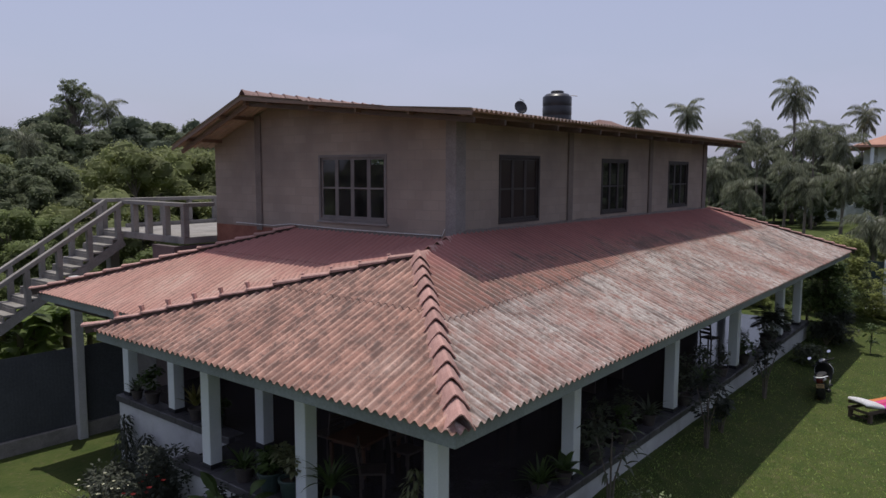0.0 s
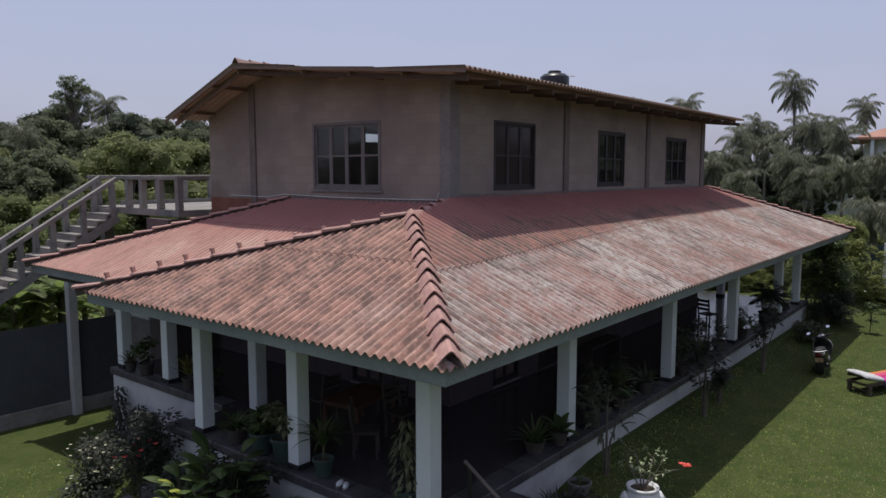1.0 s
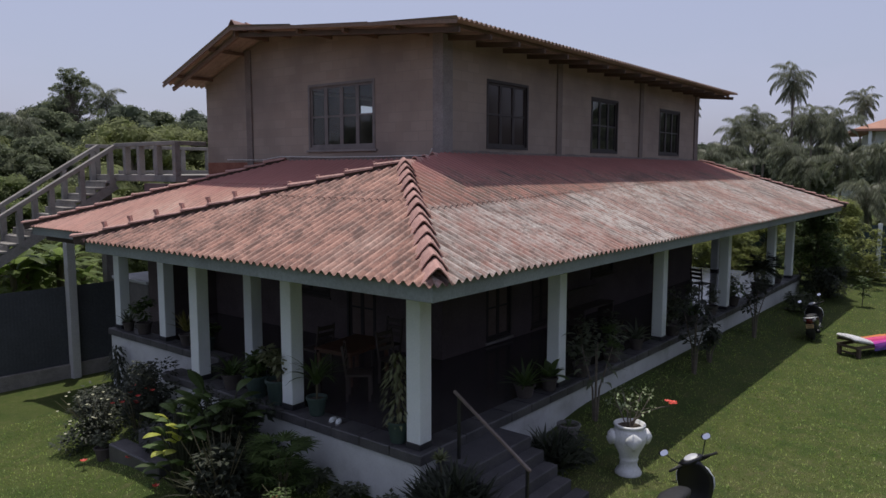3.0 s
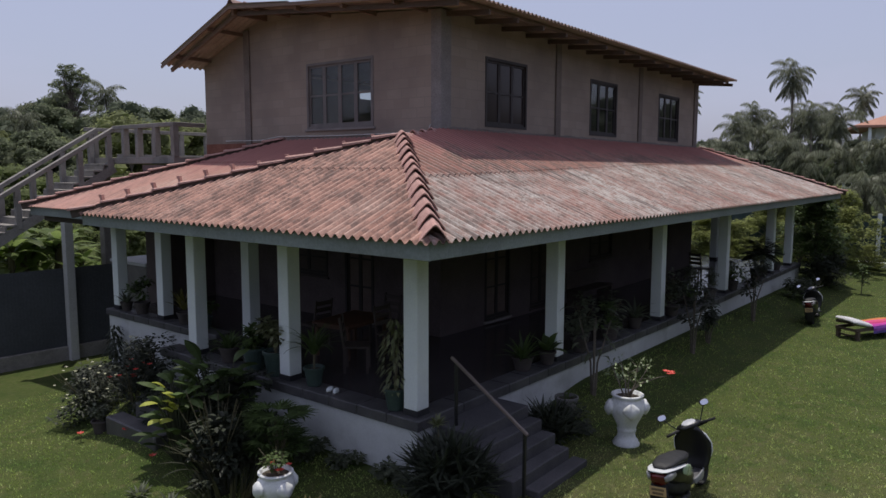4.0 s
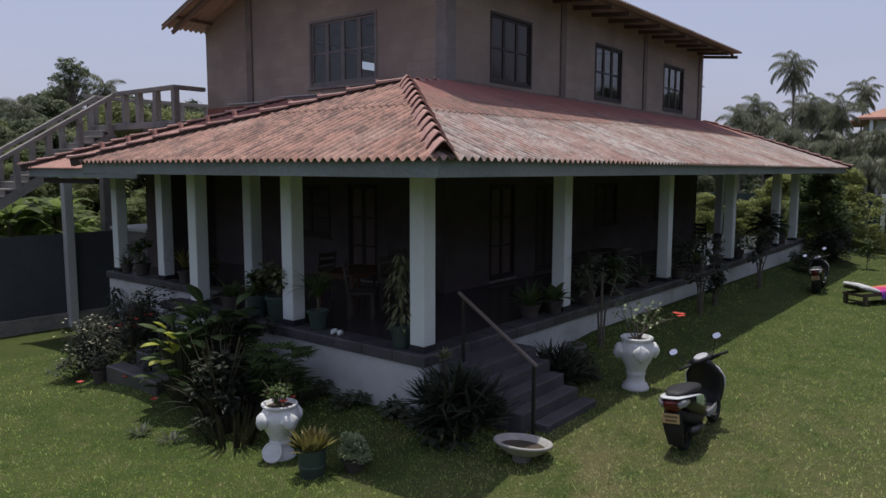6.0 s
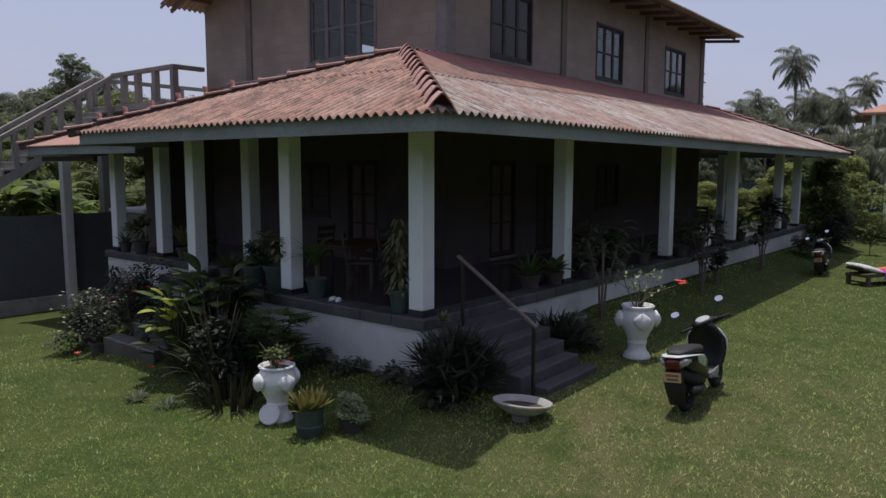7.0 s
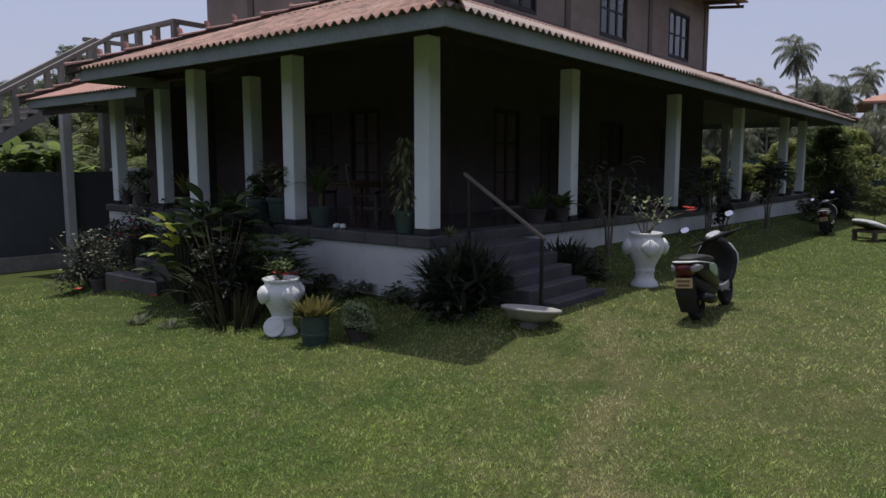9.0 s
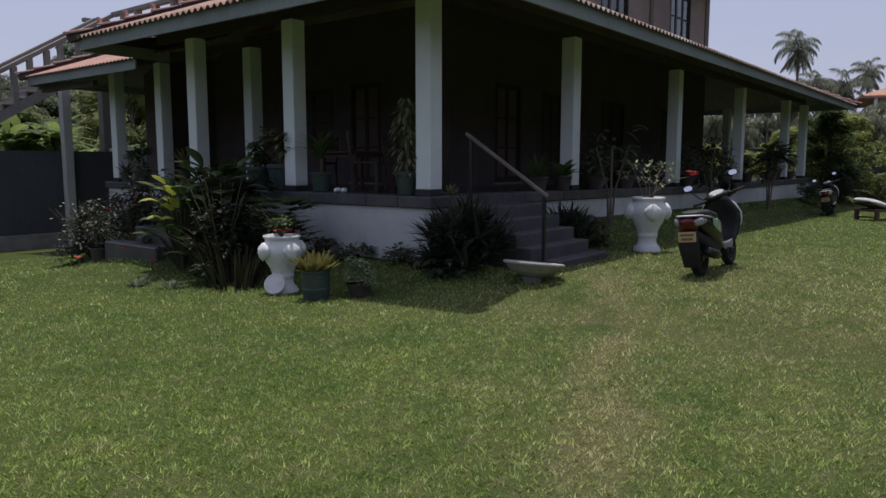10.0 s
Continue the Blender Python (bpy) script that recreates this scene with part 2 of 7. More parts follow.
    if bump:
        b = n.new("ShaderNodeBump")
        b.inputs["Strength"].default_value = bump
        b.inputs["Distance"].default_value = 0.03
        l.new(tex(70, 3), b.inputs["Height"])
        l.new(b.outputs["Normal"], bs.inputs["Normal"])
    if trans:
        t = n.new("ShaderNodeBsdfTranslucent")
        l.new(hs.outputs["Color"], t.inputs["Color"])
        ms = n.new("ShaderNodeMixShader")
        ms.inputs["Fac"].default_value = trans
        l.new(bs.outputs["BSDF"], ms.inputs[1])
        l.new(t.outputs["BSDF"], ms.inputs[2])
        l.new(ms.outputs["Shader"], n["Material Output"].inputs["Surface"])
    return m


M["grass"] = lawn_mat("lawn", (0.050, 0.070, 0.019), (0.068, 0.086, 0.025), (0.115, 0.102, 0.054), (0.036, 0.060, 0.015), 0.5, 0.0, 0.0)
M["blade"] = lawn_mat("grass_blade", (0.195, 0.278, 0.060), (0.278, 0.345, 0.086), (0.450, 0.412, 0.205), (0.138, 0.242, 0.050), 0.0, 0.75, 0.3)
M["soil"] = surface("soil", (0.045, 0.035, 0.025), (0.08, 0.06, 0.04), 0.95, 3, 40, 0.8)
M["ridge"] = surface("ridge_tile", (0.41, 0.222, 0.190), (0.49, 0.300, 0.258), 0.8, 4, 45, 0.3, c3=(0.24, 0.15, 0.125), stain=0.7, stain_scale=2.5, rnd=0.16)
M["ridge_old"] = surface("dusty_ridge_tile", (0.27, 0.170, 0.148), (0.34, 0.225, 0.198), 0.85, 4, 45, 0.3, c3=(0.16, 0.11, 0.095), stain=0.7, stain_scale=2.5, rnd=0.16)
M["mortar_old"] = surface("dark_mortar", (0.050, 0.036, 0.030), (0.095, 0.070, 0.058), 0.95, 6, 60, 0.4)
M["brown_tile"] = surface("old_brown_tile", (0.15, 0.085, 0.07), (0.20, 0.12, 0.10), 0.85, 3, 25, 0.3)
M["fascia"] = surface("fascia_paint", (0.20, 0.23, 0.22), (0.25, 0.28, 0.265), 0.6, 1.2, 30, 0.1, c3=(0.13, 0.14, 0.13), stain=0.5, stain_scale=0.8)
M["white"] = surface("white_paint", (0.70, 0.75, 0.75), (0.78, 0.82, 0.81), 0.7, 1.5, 35, 0.03, c3=(0.55, 0.57, 0.54), stain=0.4, stain_scale=1.1, grain=0.3)
M["plinth"] = surface("plinth_paint", (0.46, 0.475, 0.48), (0.56, 0.575, 0.575), 0.8, 1.2, 35, 0.04, c3=(0.31, 0.31, 0.295), stain=0.55, stain_scale=0.9, grain=0.35)
M["black"] = surface("black_paint", (0.02, 0.02, 0.023), (0.035, 0.035, 0.04), 0.55, 3, 40, 0.1)
M["slab"] = surface("dark_slab", (0.050, 0.049, 0.052), (0.095, 0.092, 0.095), 0.5, 2.5, 40, 0.3, c3=(0.15, 0.145, 0.14), stain=0.4, stain_scale=1.5)
M["floor"] = surface("dark_cement_floor", (0.045, 0.042, 0.046), (0.068, 0.062, 0.066), 0.16, 1.5, 30, 0.03, spec=0.6)
M["wood_dark"] = surface("dark_timber", (0.050, 0.038, 0.034), (0.080, 0.060, 0.052), 0.6, 3, 30, 0.2, stretch=(1, 1, 6))
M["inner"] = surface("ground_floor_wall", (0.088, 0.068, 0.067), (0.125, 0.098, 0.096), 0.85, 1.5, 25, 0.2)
M["plaster"] = None
M["pil_dark"] = surface("stained_cement", (0.15, 0.125, 0.11), (0.20, 0.165, 0.145), 0.9, 2.0, 30, 0.3)
M["pil"] = surface("cement_column", (0.21, 0.19, 0.18), (0.27, 0.25, 0.24), 0.9, 2.0, 30, 0.3, c3=(0.15, 0.13, 0.12), stain=0.5, stain_scale=1.2)
M["sheet_under"] = surface("sheet_underside", (0.30, 0.24, 0.19), (0.38, 0.31, 0.25), 0.85, 2, 30, 0.1, c3=(0.2, 0.14, 0.1), stain=0.5)
M["sheet_dark"] = surface("bare_sheet_underside", (0.19, 0.178, 0.172), (0.25, 0.236, 0.228), 0.9, 2, 30, 0.1)
M["timber"] = surface("raw_timber", (0.150, 0.098, 0.070), (0.215, 0.148, 0.108), 0.8, 3, 40, 0.2, stretch=(1, 6, 6))
M["concrete"] = surface("weathered_concrete", (0.205, 0.192, 0.175), (0.285, 0.270, 0.248), 0.9, 1.8, 35, 0.35, c3=(0.15, 0.138, 0.124), stain=0.7, stain_scale=1.3)
M["frame"] = surface("window_timber", (0.13, 0.115, 0.11), (0.19, 0.17, 0.16), 0.6, 3, 40, 0.15)
M["frame_dark"] = surface("dark_window_timber", (0.026, 0.021, 0.020), (0.042, 0.033, 0.031), 0.6, 3, 40, 0.15)
M["brick"] = surface("red_brick_base", (0.20, 0.075, 0.05), (0.28, 0.12, 0.08), 0.9, 3, 30, 0.4)
M["cable"] = surface("white_cable", (0.55, 0.54, 0.52), (0.65, 0.64, 0.62), 0.6, 5, 40, 0.0)
M["timber_dull"] = surface("dull_timber", (0.085, 0.060, 0.046), (0.125, 0.090, 0.070), 0.85, 3, 40, 0.2, stretch=(6, 1, 6))
M["teal"] = surface("teal_sheet", (0.022, 0.044, 0.046), (0.034, 0.060, 0.062), 0.7, 1, 20, 0.05)
M["orange_roof"] = surface("orange_clay_roof", (0.40, 0.20, 0.14), (0.47, 0.26, 0.19), 0.85, 1, 12, 0.2)
M["fence"] = surface("dark_fence_sheet", (0.066, 0.071, 0.079), (0.084, 0.090, 0.099), 0.8, 0.8, 20, 0.02, spec=0.2)
M["tank"] = surface("black_polyethylene", (0.012, 0.012, 0.015), (0.02, 0.02, 0.024), 0.35, 2, 30, 0.05)
M["leaf_far"] = leafy("woodland_leaf", (0.158, 0.188, 0.110), (0.222, 0.254, 0.150), 0.65, 0.7, 0.35)
M["leaf_dark"] = leafy("dark_leaf", (0.098, 0.114, 0.074), (0.152, 0.170, 0.108), 0.4, 0.6)
M["leaf_wood"] = leafy("deep_woodland_leaf", (0.124, 0.152, 0.102), (0.176, 0.208, 0.136), 0.6, 0.7, 0.35)
M["leaf_mid"] = leafy("garden_leaf", (0.066, 0.104, 0.032), (0.118, 0.170, 0.054), 0.35)
M["leaf_bamboo"] = leafy("bamboo_leaf", (0.220, 0.252, 0.108), (0.300, 0.326, 0.150), 0.65, 0.7, 0.35)
M["post_grey"] = surface("grey_limewashed_post", (0.46, 0.46, 0.45), (0.55, 0.55, 0.54), 0.85, 1.5, 35, 0.2, c3=(0.33, 0.33, 0.32), stain=0.5, stain_scale=1.0)
M["curtain"] = surface("brown_curtain", (0.13, 0.095, 0.082), (0.17, 0.128, 0.112), 0.9, 4, 30, 0.1)
M["leaf_sword"] = leafy("dry_sword_leaf", (0.024, 0.032, 0.015), (0.063, 0.052, 0.035), 0.2, 0.6, 0.5)
M["leaf_yellowish"] = leafy("sunny_shrub_leaf", (0.235, 0.270, 0.090), (0.330, 0.360, 0.130), 0.6, 0.6, 0.45)
M["leaf_scrub"] = leafy("scrub_leaf", (0.150, 0.190, 0.070), (0.215, 0.255, 0.100), 0.6, 0.7, 0.35)
M["leaf_banana"] = leafy("banana_leaf", (0.150, 0.215, 0.060), (0.235, 0.300, 0.100), 0.6, 0.5, 0.3)
M["step"] = surface("worn_cement_step", (0.052, 0.050, 0.056), (0.088, 0.085, 0.090), 0.75, 2.5, 40, 0.3, c3=(0.045, 0.044, 0.045), stain=0.5, stain_scale=1.5)
M["pot_dark"] = surface("weathered_dark_pot", (0.055, 0.045, 0.042), (0.085, 0.072, 0.066), 0.85, 4, 40, 0.2)
M["leaf_yellow"] = leafy("yellow_green_leaf", (0.32, 0.36, 0.06), (0.46, 0.48, 0.10), 0.3, 0.45, 0.45)
M["leaf_croton"] = leafy("croton_leaf", (0.24, 0.25, 0.075), (0.14, 0.09, 0.04), 0.3, 0.4, 0.5)
M["leaf_grey"] = leafy("grey_green_leaf", (0.26, 0.32, 0.17), (0.36, 0.42, 0.24), 0.3)
M["leaf_pale"] = leafy("dry_pale_leaf", (0.22, 0.22, 0.12), (0.12, 0.15, 0.06), 0.3)
M["palm"] = leafy("palm_leaflet", (0.135, 0.150, 0.100), (0.225, 0.238, 0.160), 0.5, 0.40, 0.6)
M["bark"] = surface("bark", (0.12, 0.10, 0.08), (0.20, 0.17, 0.14), 0.95, 4, 30, 0.6, stretch=(1, 1, 3))
M["stem"] = surface("green_stem", (0.10, 0.09, 0.05), (0.14, 0.12, 0.07), 0.7, 5, 40, 0.1)
M["flower"] = leafy("red_petal", (0.65, 0.06, 0.05), (0.75, 0.14, 0.10), 0.3)
M["flower_pale"] = leafy("cream_petal", (0.6, 0.6, 0.42), (0.7, 0.68, 0.5), 0.3)
M["urn"] = surface("whitewashed_urn", (0.66, 0.68, 0.69), (0.76, 0.77, 0.77), 0.75, 5, 40, 0.12, c3=(0.42, 0.43, 0.42), stain=0.5, stain_scale=4, grain=0.5)
M["pot_green"] = surface("green_plastic_pot", (0.035, 0.060, 0.052), (0.052, 0.080, 0.068), 0.5, 4, 40, 0.1)
M["pot_grey"] = surface("cement_pot", (0.15, 0.145, 0.14), (0.21, 0.20, 0.19), 0.9, 4, 40, 0.2)
M["stem_dark"] = surface("dark_leaf_stalk", (0.030, 0.036, 0.018), (0.055, 0.060, 0.030), 0.7, 5, 40, 0.1)
M["rail_wood"] = surface("handrail_timber", (0.135, 0.105, 0.090), (0.19, 0.15, 0.13), 0.5, 3, 40, 0.1)
M["metal_dark"] = surface("dark_metal", (0.03, 0.03, 0.032), (0.05, 0.05, 0.05), 0.4, 4, 40, 0.05, metal=0.6)
M["dish"] = surface("pale_cement_dish", (0.31, 0.30, 0.28), (0.40, 0.39, 0.365), 0.85, 3, 40, 0.3, c3=(0.25, 0.24, 0.22), stain=0.5, stain_scale=2.0)
M["leaf_deep"] = leafy("blackish_leaf", (0.034, 0.041, 0.028), (0.060, 0.070, 0.045), 0.25, 0.55)
M["table"] = surface("table_timber", (0.085, 0.042, 0.026), (0.13, 0.064, 0.038), 0.5, 3, 30, 0.1)


def corrugated_paint(name, red1, red2, pale, pale_lo, pale_hi, dark, dark_amt, along, mould_lo=0.46, line_amt=0.5, speck_amt=0.4, eave_shade=None, dark_bed=None):
    """Old painted fibre-cement: worn pale streaks along the fall, and dark mould blotches."""
    m, n, l, bs = mat_new(name)
    tc = n.new("ShaderNodeTexCoord")

    def noisy(scale, stretch, detail=8.0, rough=0.65):
        mp = n.new("ShaderNodeMapping")
        mp.inputs["Scale"].default_value = stretch
        l.new(tc.outputs["Object"], mp.inputs["Vector"])
        t = n.new("ShaderNodeTexNoise")
        t.inputs["Scale"].default_value = scale
        t.inputs["Detail"].default_value = detail
        t.inputs["Roughness"].default_value = rough
        l.new(mp.outputs["Vector"], t.inputs["Vector"])
        return t.outputs["Fac"]

    def ranged(sock, a, b, lo=0.0, hi=1.0):
        r = n.new("ShaderNodeMapRange")
        r.inputs["From Min"].default_value, r.inputs["From Max"].default_value = a, b
        r.inputs["To Min"].default_value, r.inputs["To Max"].default_value = lo, hi
        l.new(sock, r.inputs["Value"])
        return r.outputs["Result"]

    def blend(fac, a, b):
        x = n.new("ShaderNodeMix")
        x.data_type = "RGBA"
        if isinstance(a, tuple):
            x.inputs["A"].default_value = (*a, 1)
        else:
            l.new(a, x.inputs["A"])
        x.inputs["B"].default_value = (*b, 1)
        l.new(fac, x.inputs["Factor"])
        return x.outputs["Result"]

    def times(a, b):
        x = n.new("ShaderNodeMath")
        x.operation = "MULTIPLY"
        l.new(a, x.inputs[0])
        l.new(b, x.inputs[1])
        return x.outputs["Value"]

    def plus(a, b):
        x = n.new("ShaderNodeMath")
        x.operation = "ADD"
        l.new(a, x.inputs[0])
        l.new(b, x.inputs[1])
        return x.outputs["Value"]

    def run(across, down):
        return (across, down, down) if along == "y" else (down, across, down)

    info = n.new("ShaderNodeObjectInfo")
    sheet = ranged(info.outputs["Random"], 0, 1, -0.035, 0.035)
    sp = n.new("ShaderNodeSeparateXYZ")
    l.new(tc.outputs["Object"], sp.inputs[0])
    col = blend(ranged(noisy(0.9, (1, 1, 1)), 0.35, 0.65), red1, red2)
    # dull brown film over whole sheets and in long runs
    film = times(ranged(plus(noisy(0.5, (1, 1, 1), 4), sheet), mould_lo, mould_lo + 0.2), ranged(noisy(1.0, run(3.4, 2.6), 9, 0.8), 0.44, 0.57, 0.03, 1.0))
    col = blend(times(film, ranged(film, 0, 1, dark_amt, dark_amt)), col, dark)
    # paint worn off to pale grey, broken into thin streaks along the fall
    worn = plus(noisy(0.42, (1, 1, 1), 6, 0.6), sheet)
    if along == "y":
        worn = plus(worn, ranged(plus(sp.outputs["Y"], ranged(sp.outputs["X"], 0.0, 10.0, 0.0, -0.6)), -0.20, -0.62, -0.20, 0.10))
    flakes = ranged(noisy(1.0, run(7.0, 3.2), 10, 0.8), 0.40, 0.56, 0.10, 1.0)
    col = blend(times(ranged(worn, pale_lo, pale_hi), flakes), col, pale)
    # thin black mould lines down the fall and small specks
    lines = times(ranged(noisy(1.0, run(11.0, 0.7), 3, 0.6), 0.50, 0.60), ranged(noisy(0.7, (1, 1, 1), 3), 0.42, 0.58, 0.1, 1.0))
    col = blend(times(lines, ranged(lines, 0, 1, line_amt, line_amt)), col, (0.085, 0.065, 0.060))
    speck = times(ranged(noisy(1.0, run(13.0, 7.0), 4, 0.75), 0.50, 0.62), ranged(noisy(0.6, (1, 1, 1), 4), 0.36, 0.56, 0.3, 1.0))
    col = blend(times(speck, ranged(speck, 0, 1, speck_amt, speck_amt)), col, (0.12, 0.085, 0.075))
    if dark_bed is not None:
        # browner in the channels of the sheets and paler on the crests, patchy along the fall
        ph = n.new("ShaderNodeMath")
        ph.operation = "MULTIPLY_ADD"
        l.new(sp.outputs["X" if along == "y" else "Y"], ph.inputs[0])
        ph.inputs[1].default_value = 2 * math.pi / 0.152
        ph.inputs[2].default_value = -dark_bed * 2 * math.pi / 0.152
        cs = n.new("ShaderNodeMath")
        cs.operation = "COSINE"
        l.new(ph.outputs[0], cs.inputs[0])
        channel_dark = times(ranged(cs.outputs[0], 0.1, -0.85), ranged(noisy(1.0, run(4.0, 1.5), 8, 0.75), 0.36, 0.60, 0.2, 0.85))
        col = blend(channel_dark, col, (0.18, 0.105, 0.082))
        crest_pale = times(ranged(cs.outputs[0], 0.55, 1.0), ranged(noisy(1.0, run(5.0, 2.0), 8, 0.75), 0.40, 0.60, 0.05, 0.30))
        col = blend(crest_pale, col, pale)
    if eave_shade:
        # shade under the upper eave, put into the colour as a dark red strip
        shade_fac = ranged(plus(sp.outputs[along.upper()], ranged(noisy(1.0, run(3.0, 0.8), 6, 0.7), 0.2, 0.8, -0.6, 0.6)), *eave_shade)
        col = blend(times(shade_fac, ranged(shade_fac, 0, 1, 0.75, 0.75)), col, (0.330, 0.135, 0.120))
    hs = n.new("ShaderNodeHueSaturation")
    l.new(ranged(info.outputs["Random"], 0, 1, 0.96, 1.04), hs.inputs["Value"])
    l.new(col, hs.inputs["Color"])
    l.new(hs.outputs["Color"], bs.inputs["Base Color"])
    bs.inputs["Roughness"].default_value = 0.85
    b = n.new("ShaderNodeBump")
    b.inputs["Strength"].default_value = 0.25
    b.inputs["Distance"].default_value = 0.01
    l.new(noisy(40, (1, 1, 1), 4), b.inputs["Height"])
    l.new(b.outputs["Normal"], bs.inputs["Normal"])
    return m


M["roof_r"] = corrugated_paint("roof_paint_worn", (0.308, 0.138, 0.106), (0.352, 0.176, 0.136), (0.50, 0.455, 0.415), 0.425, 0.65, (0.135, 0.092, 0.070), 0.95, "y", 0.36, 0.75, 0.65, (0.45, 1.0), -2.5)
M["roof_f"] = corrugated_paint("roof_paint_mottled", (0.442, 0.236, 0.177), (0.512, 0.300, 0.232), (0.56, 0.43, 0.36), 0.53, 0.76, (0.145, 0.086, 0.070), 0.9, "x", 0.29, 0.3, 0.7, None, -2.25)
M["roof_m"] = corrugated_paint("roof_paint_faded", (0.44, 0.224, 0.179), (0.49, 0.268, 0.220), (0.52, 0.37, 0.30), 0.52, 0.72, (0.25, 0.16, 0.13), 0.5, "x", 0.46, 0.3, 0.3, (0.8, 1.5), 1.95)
M["roof_u"] = corrugated_paint("upper_roof_bare", (0.20, 0.135, 0.110), (0.25, 0.175, 0.145), (0.36, 0.31, 0.28), 0.45, 0.65, (0.11, 0.085, 0.075), 0.8, "y", 0.42, 0.6, 0.5)


def plaster_wall():
    """Rough cement wall with faint block courses and damp patches."""
    m, n, l, bs = mat_new("cement_block_wall")
    tc = n.new("ShaderNodeTexCoord")
    sep = n.new("ShaderNodeSeparateXYZ")
    l.new(tc.outputs["Object"], sep.inputs[0])
    add = n.new("ShaderNodeMath")
    l.new(sep.outputs["X"], add.inputs[0])
    l.new(sep.outputs["Y"], add.inputs[1])
    com = n.new("ShaderNodeCombineXYZ")
    l.new(add.outputs[0], com.inputs["X"])
    l.new(sep.outputs["Z"], com.inputs["Y"])
    br = n.new("ShaderNodeTexBrick")
    br.inputs["Scale"].default_value = 1.0
    br.inputs["Brick Width"].default_value = 0.42
    br.inputs["Row Height"].default_value = 0.205
    br.inputs["Mortar Size"].default_value = 0.012
    br.inputs["Mortar Smooth"].default_value = 0.6
    br.inputs["Color1"].default_value = (0.292, 0.236, 0.194, 1)
    br.inputs["Color2"].default_value = (0.338, 0.278, 0.230, 1)
    br.inputs["Mortar"].default_value = (0.282, 0.232, 0.196, 1)
    l.new(com.outputs[0], br.inputs["Vector"])
    t = n.new("ShaderNodeTexNoise")
    t.inputs["Scale"].default_value = 0.7
    t.inputs["Detail"].default_value = 8
    l.new(tc.outputs["Object"], t.inputs["Vector"])
    r = n.new("ShaderNodeMapRange")
    r.inputs["From Min"].default_value, r.inputs["From Max"].default_value = 0.4, 0.68
    r.inputs["To Max"].default_value = 0.75
    l.new(t.outputs["Fac"], r.inputs["Value"])
    mx = n.new("ShaderNodeMix")
    mx.data_type = "RGBA"
    mx.inputs["B"].default_value = (0.20, 0.165, 0.145, 1)
    l.new(br.outputs["Color"], mx.inputs["A"])
    l.new(r.outputs["Result"], mx.inputs["Factor"])
    l.new(mx.outputs["Result"], bs.inputs["Base Color"])
    bs.inputs["Roughness"].default_value = 0.92
    f = n.new("ShaderNodeTexNoise")
    f.inputs["Scale"].default_value = 30
    l.new(tc.outputs["Object"], f.inputs["Vector"])
    b = n.new("ShaderNodeBump")
    b.inputs["Strength"].default_value = 0.35
    b.inputs["Distance"].default_value = 0.012
    l.new(f.outputs["Fac"], b.inputs["Height"])
    l.new(b.outputs["Normal"], bs.inputs["Normal"])
    return m


M["plaster"] = plaster_wall()


def glass_pane(name="window_glass", power=5.0, least=0.04):
    m, n, l, bs = mat_new(name)
    tr = n.new("ShaderNodeBsdfTransparent")
    tr.inputs["Color"].default_value = (0.78, 0.82, 0.82, 1)
    gl = n.new("ShaderNodeBsdfGlossy")
    gl.inputs["Roughness"].default_value = 0.03
    lw = n.new("ShaderNodeLayerWeight")
    lw.inputs["Blend"].default_value = 0.5
    pw = n.new("ShaderNodeMath")
    pw.operation = "POWER"
    l.new(lw.outputs["Facing"], pw.inputs[0])
    pw.inputs[1].default_value = power
    fr = n.new("ShaderNodeMath")
    fr.operation = "MULTIPLY_ADD"
    l.new(pw.outputs["Value"], fr.inputs[0])
    fr.inputs[1].default_value = 0.92
    fr.inputs[2].default_value = least
    dust = n.new("ShaderNodeBsdfDiffuse")
    dust.inputs["Color"].default_value = (0.42, 0.38, 0.35, 1)
    tc = n.new("ShaderNodeTexCoord")
    sm = n.new("ShaderNodeTexNoise")
    sm.inputs["Scale"].default_value = 2.5
    sm.inputs["Detail"].default_value = 6.0
    l.new(tc.outputs["Object"], sm.inputs["Vector"])
    rg = n.new("ShaderNodeMapRange")
    rg.inputs["From Min"].default_value, rg.inputs["From Max"].default_value = 0.35, 0.7
    rg.inputs["To Min"].default_value, rg.inputs["To Max"].default_value = 0.01, 0.05
    l.new(sm.outputs["Fac"], rg.inputs["Value"])
    film = n.new("ShaderNodeMixShader")
    l.new(rg.outputs["Result"], film.inputs["Fac"])
    l.new(tr.outputs["BSDF"], film.inputs[1])
    l.new(dust.outputs["BSDF"], film.inputs[2])
    ms = n.new("ShaderNodeMixShader")
    l.new(fr.outputs["Value"], ms.inputs["Fac"])
    l.new(film.outputs["Shader"], ms.inputs[1])
    l.new(gl.outputs["BSDF"], ms.inputs[2])
    l.new(ms.outputs["Shader"], n["Material Output"].inputs["Surface"])
    return m


M["glass"] = glass_pane()
M["glass_side"] = glass_pane("double_window_glass", 4.4, 0.03)


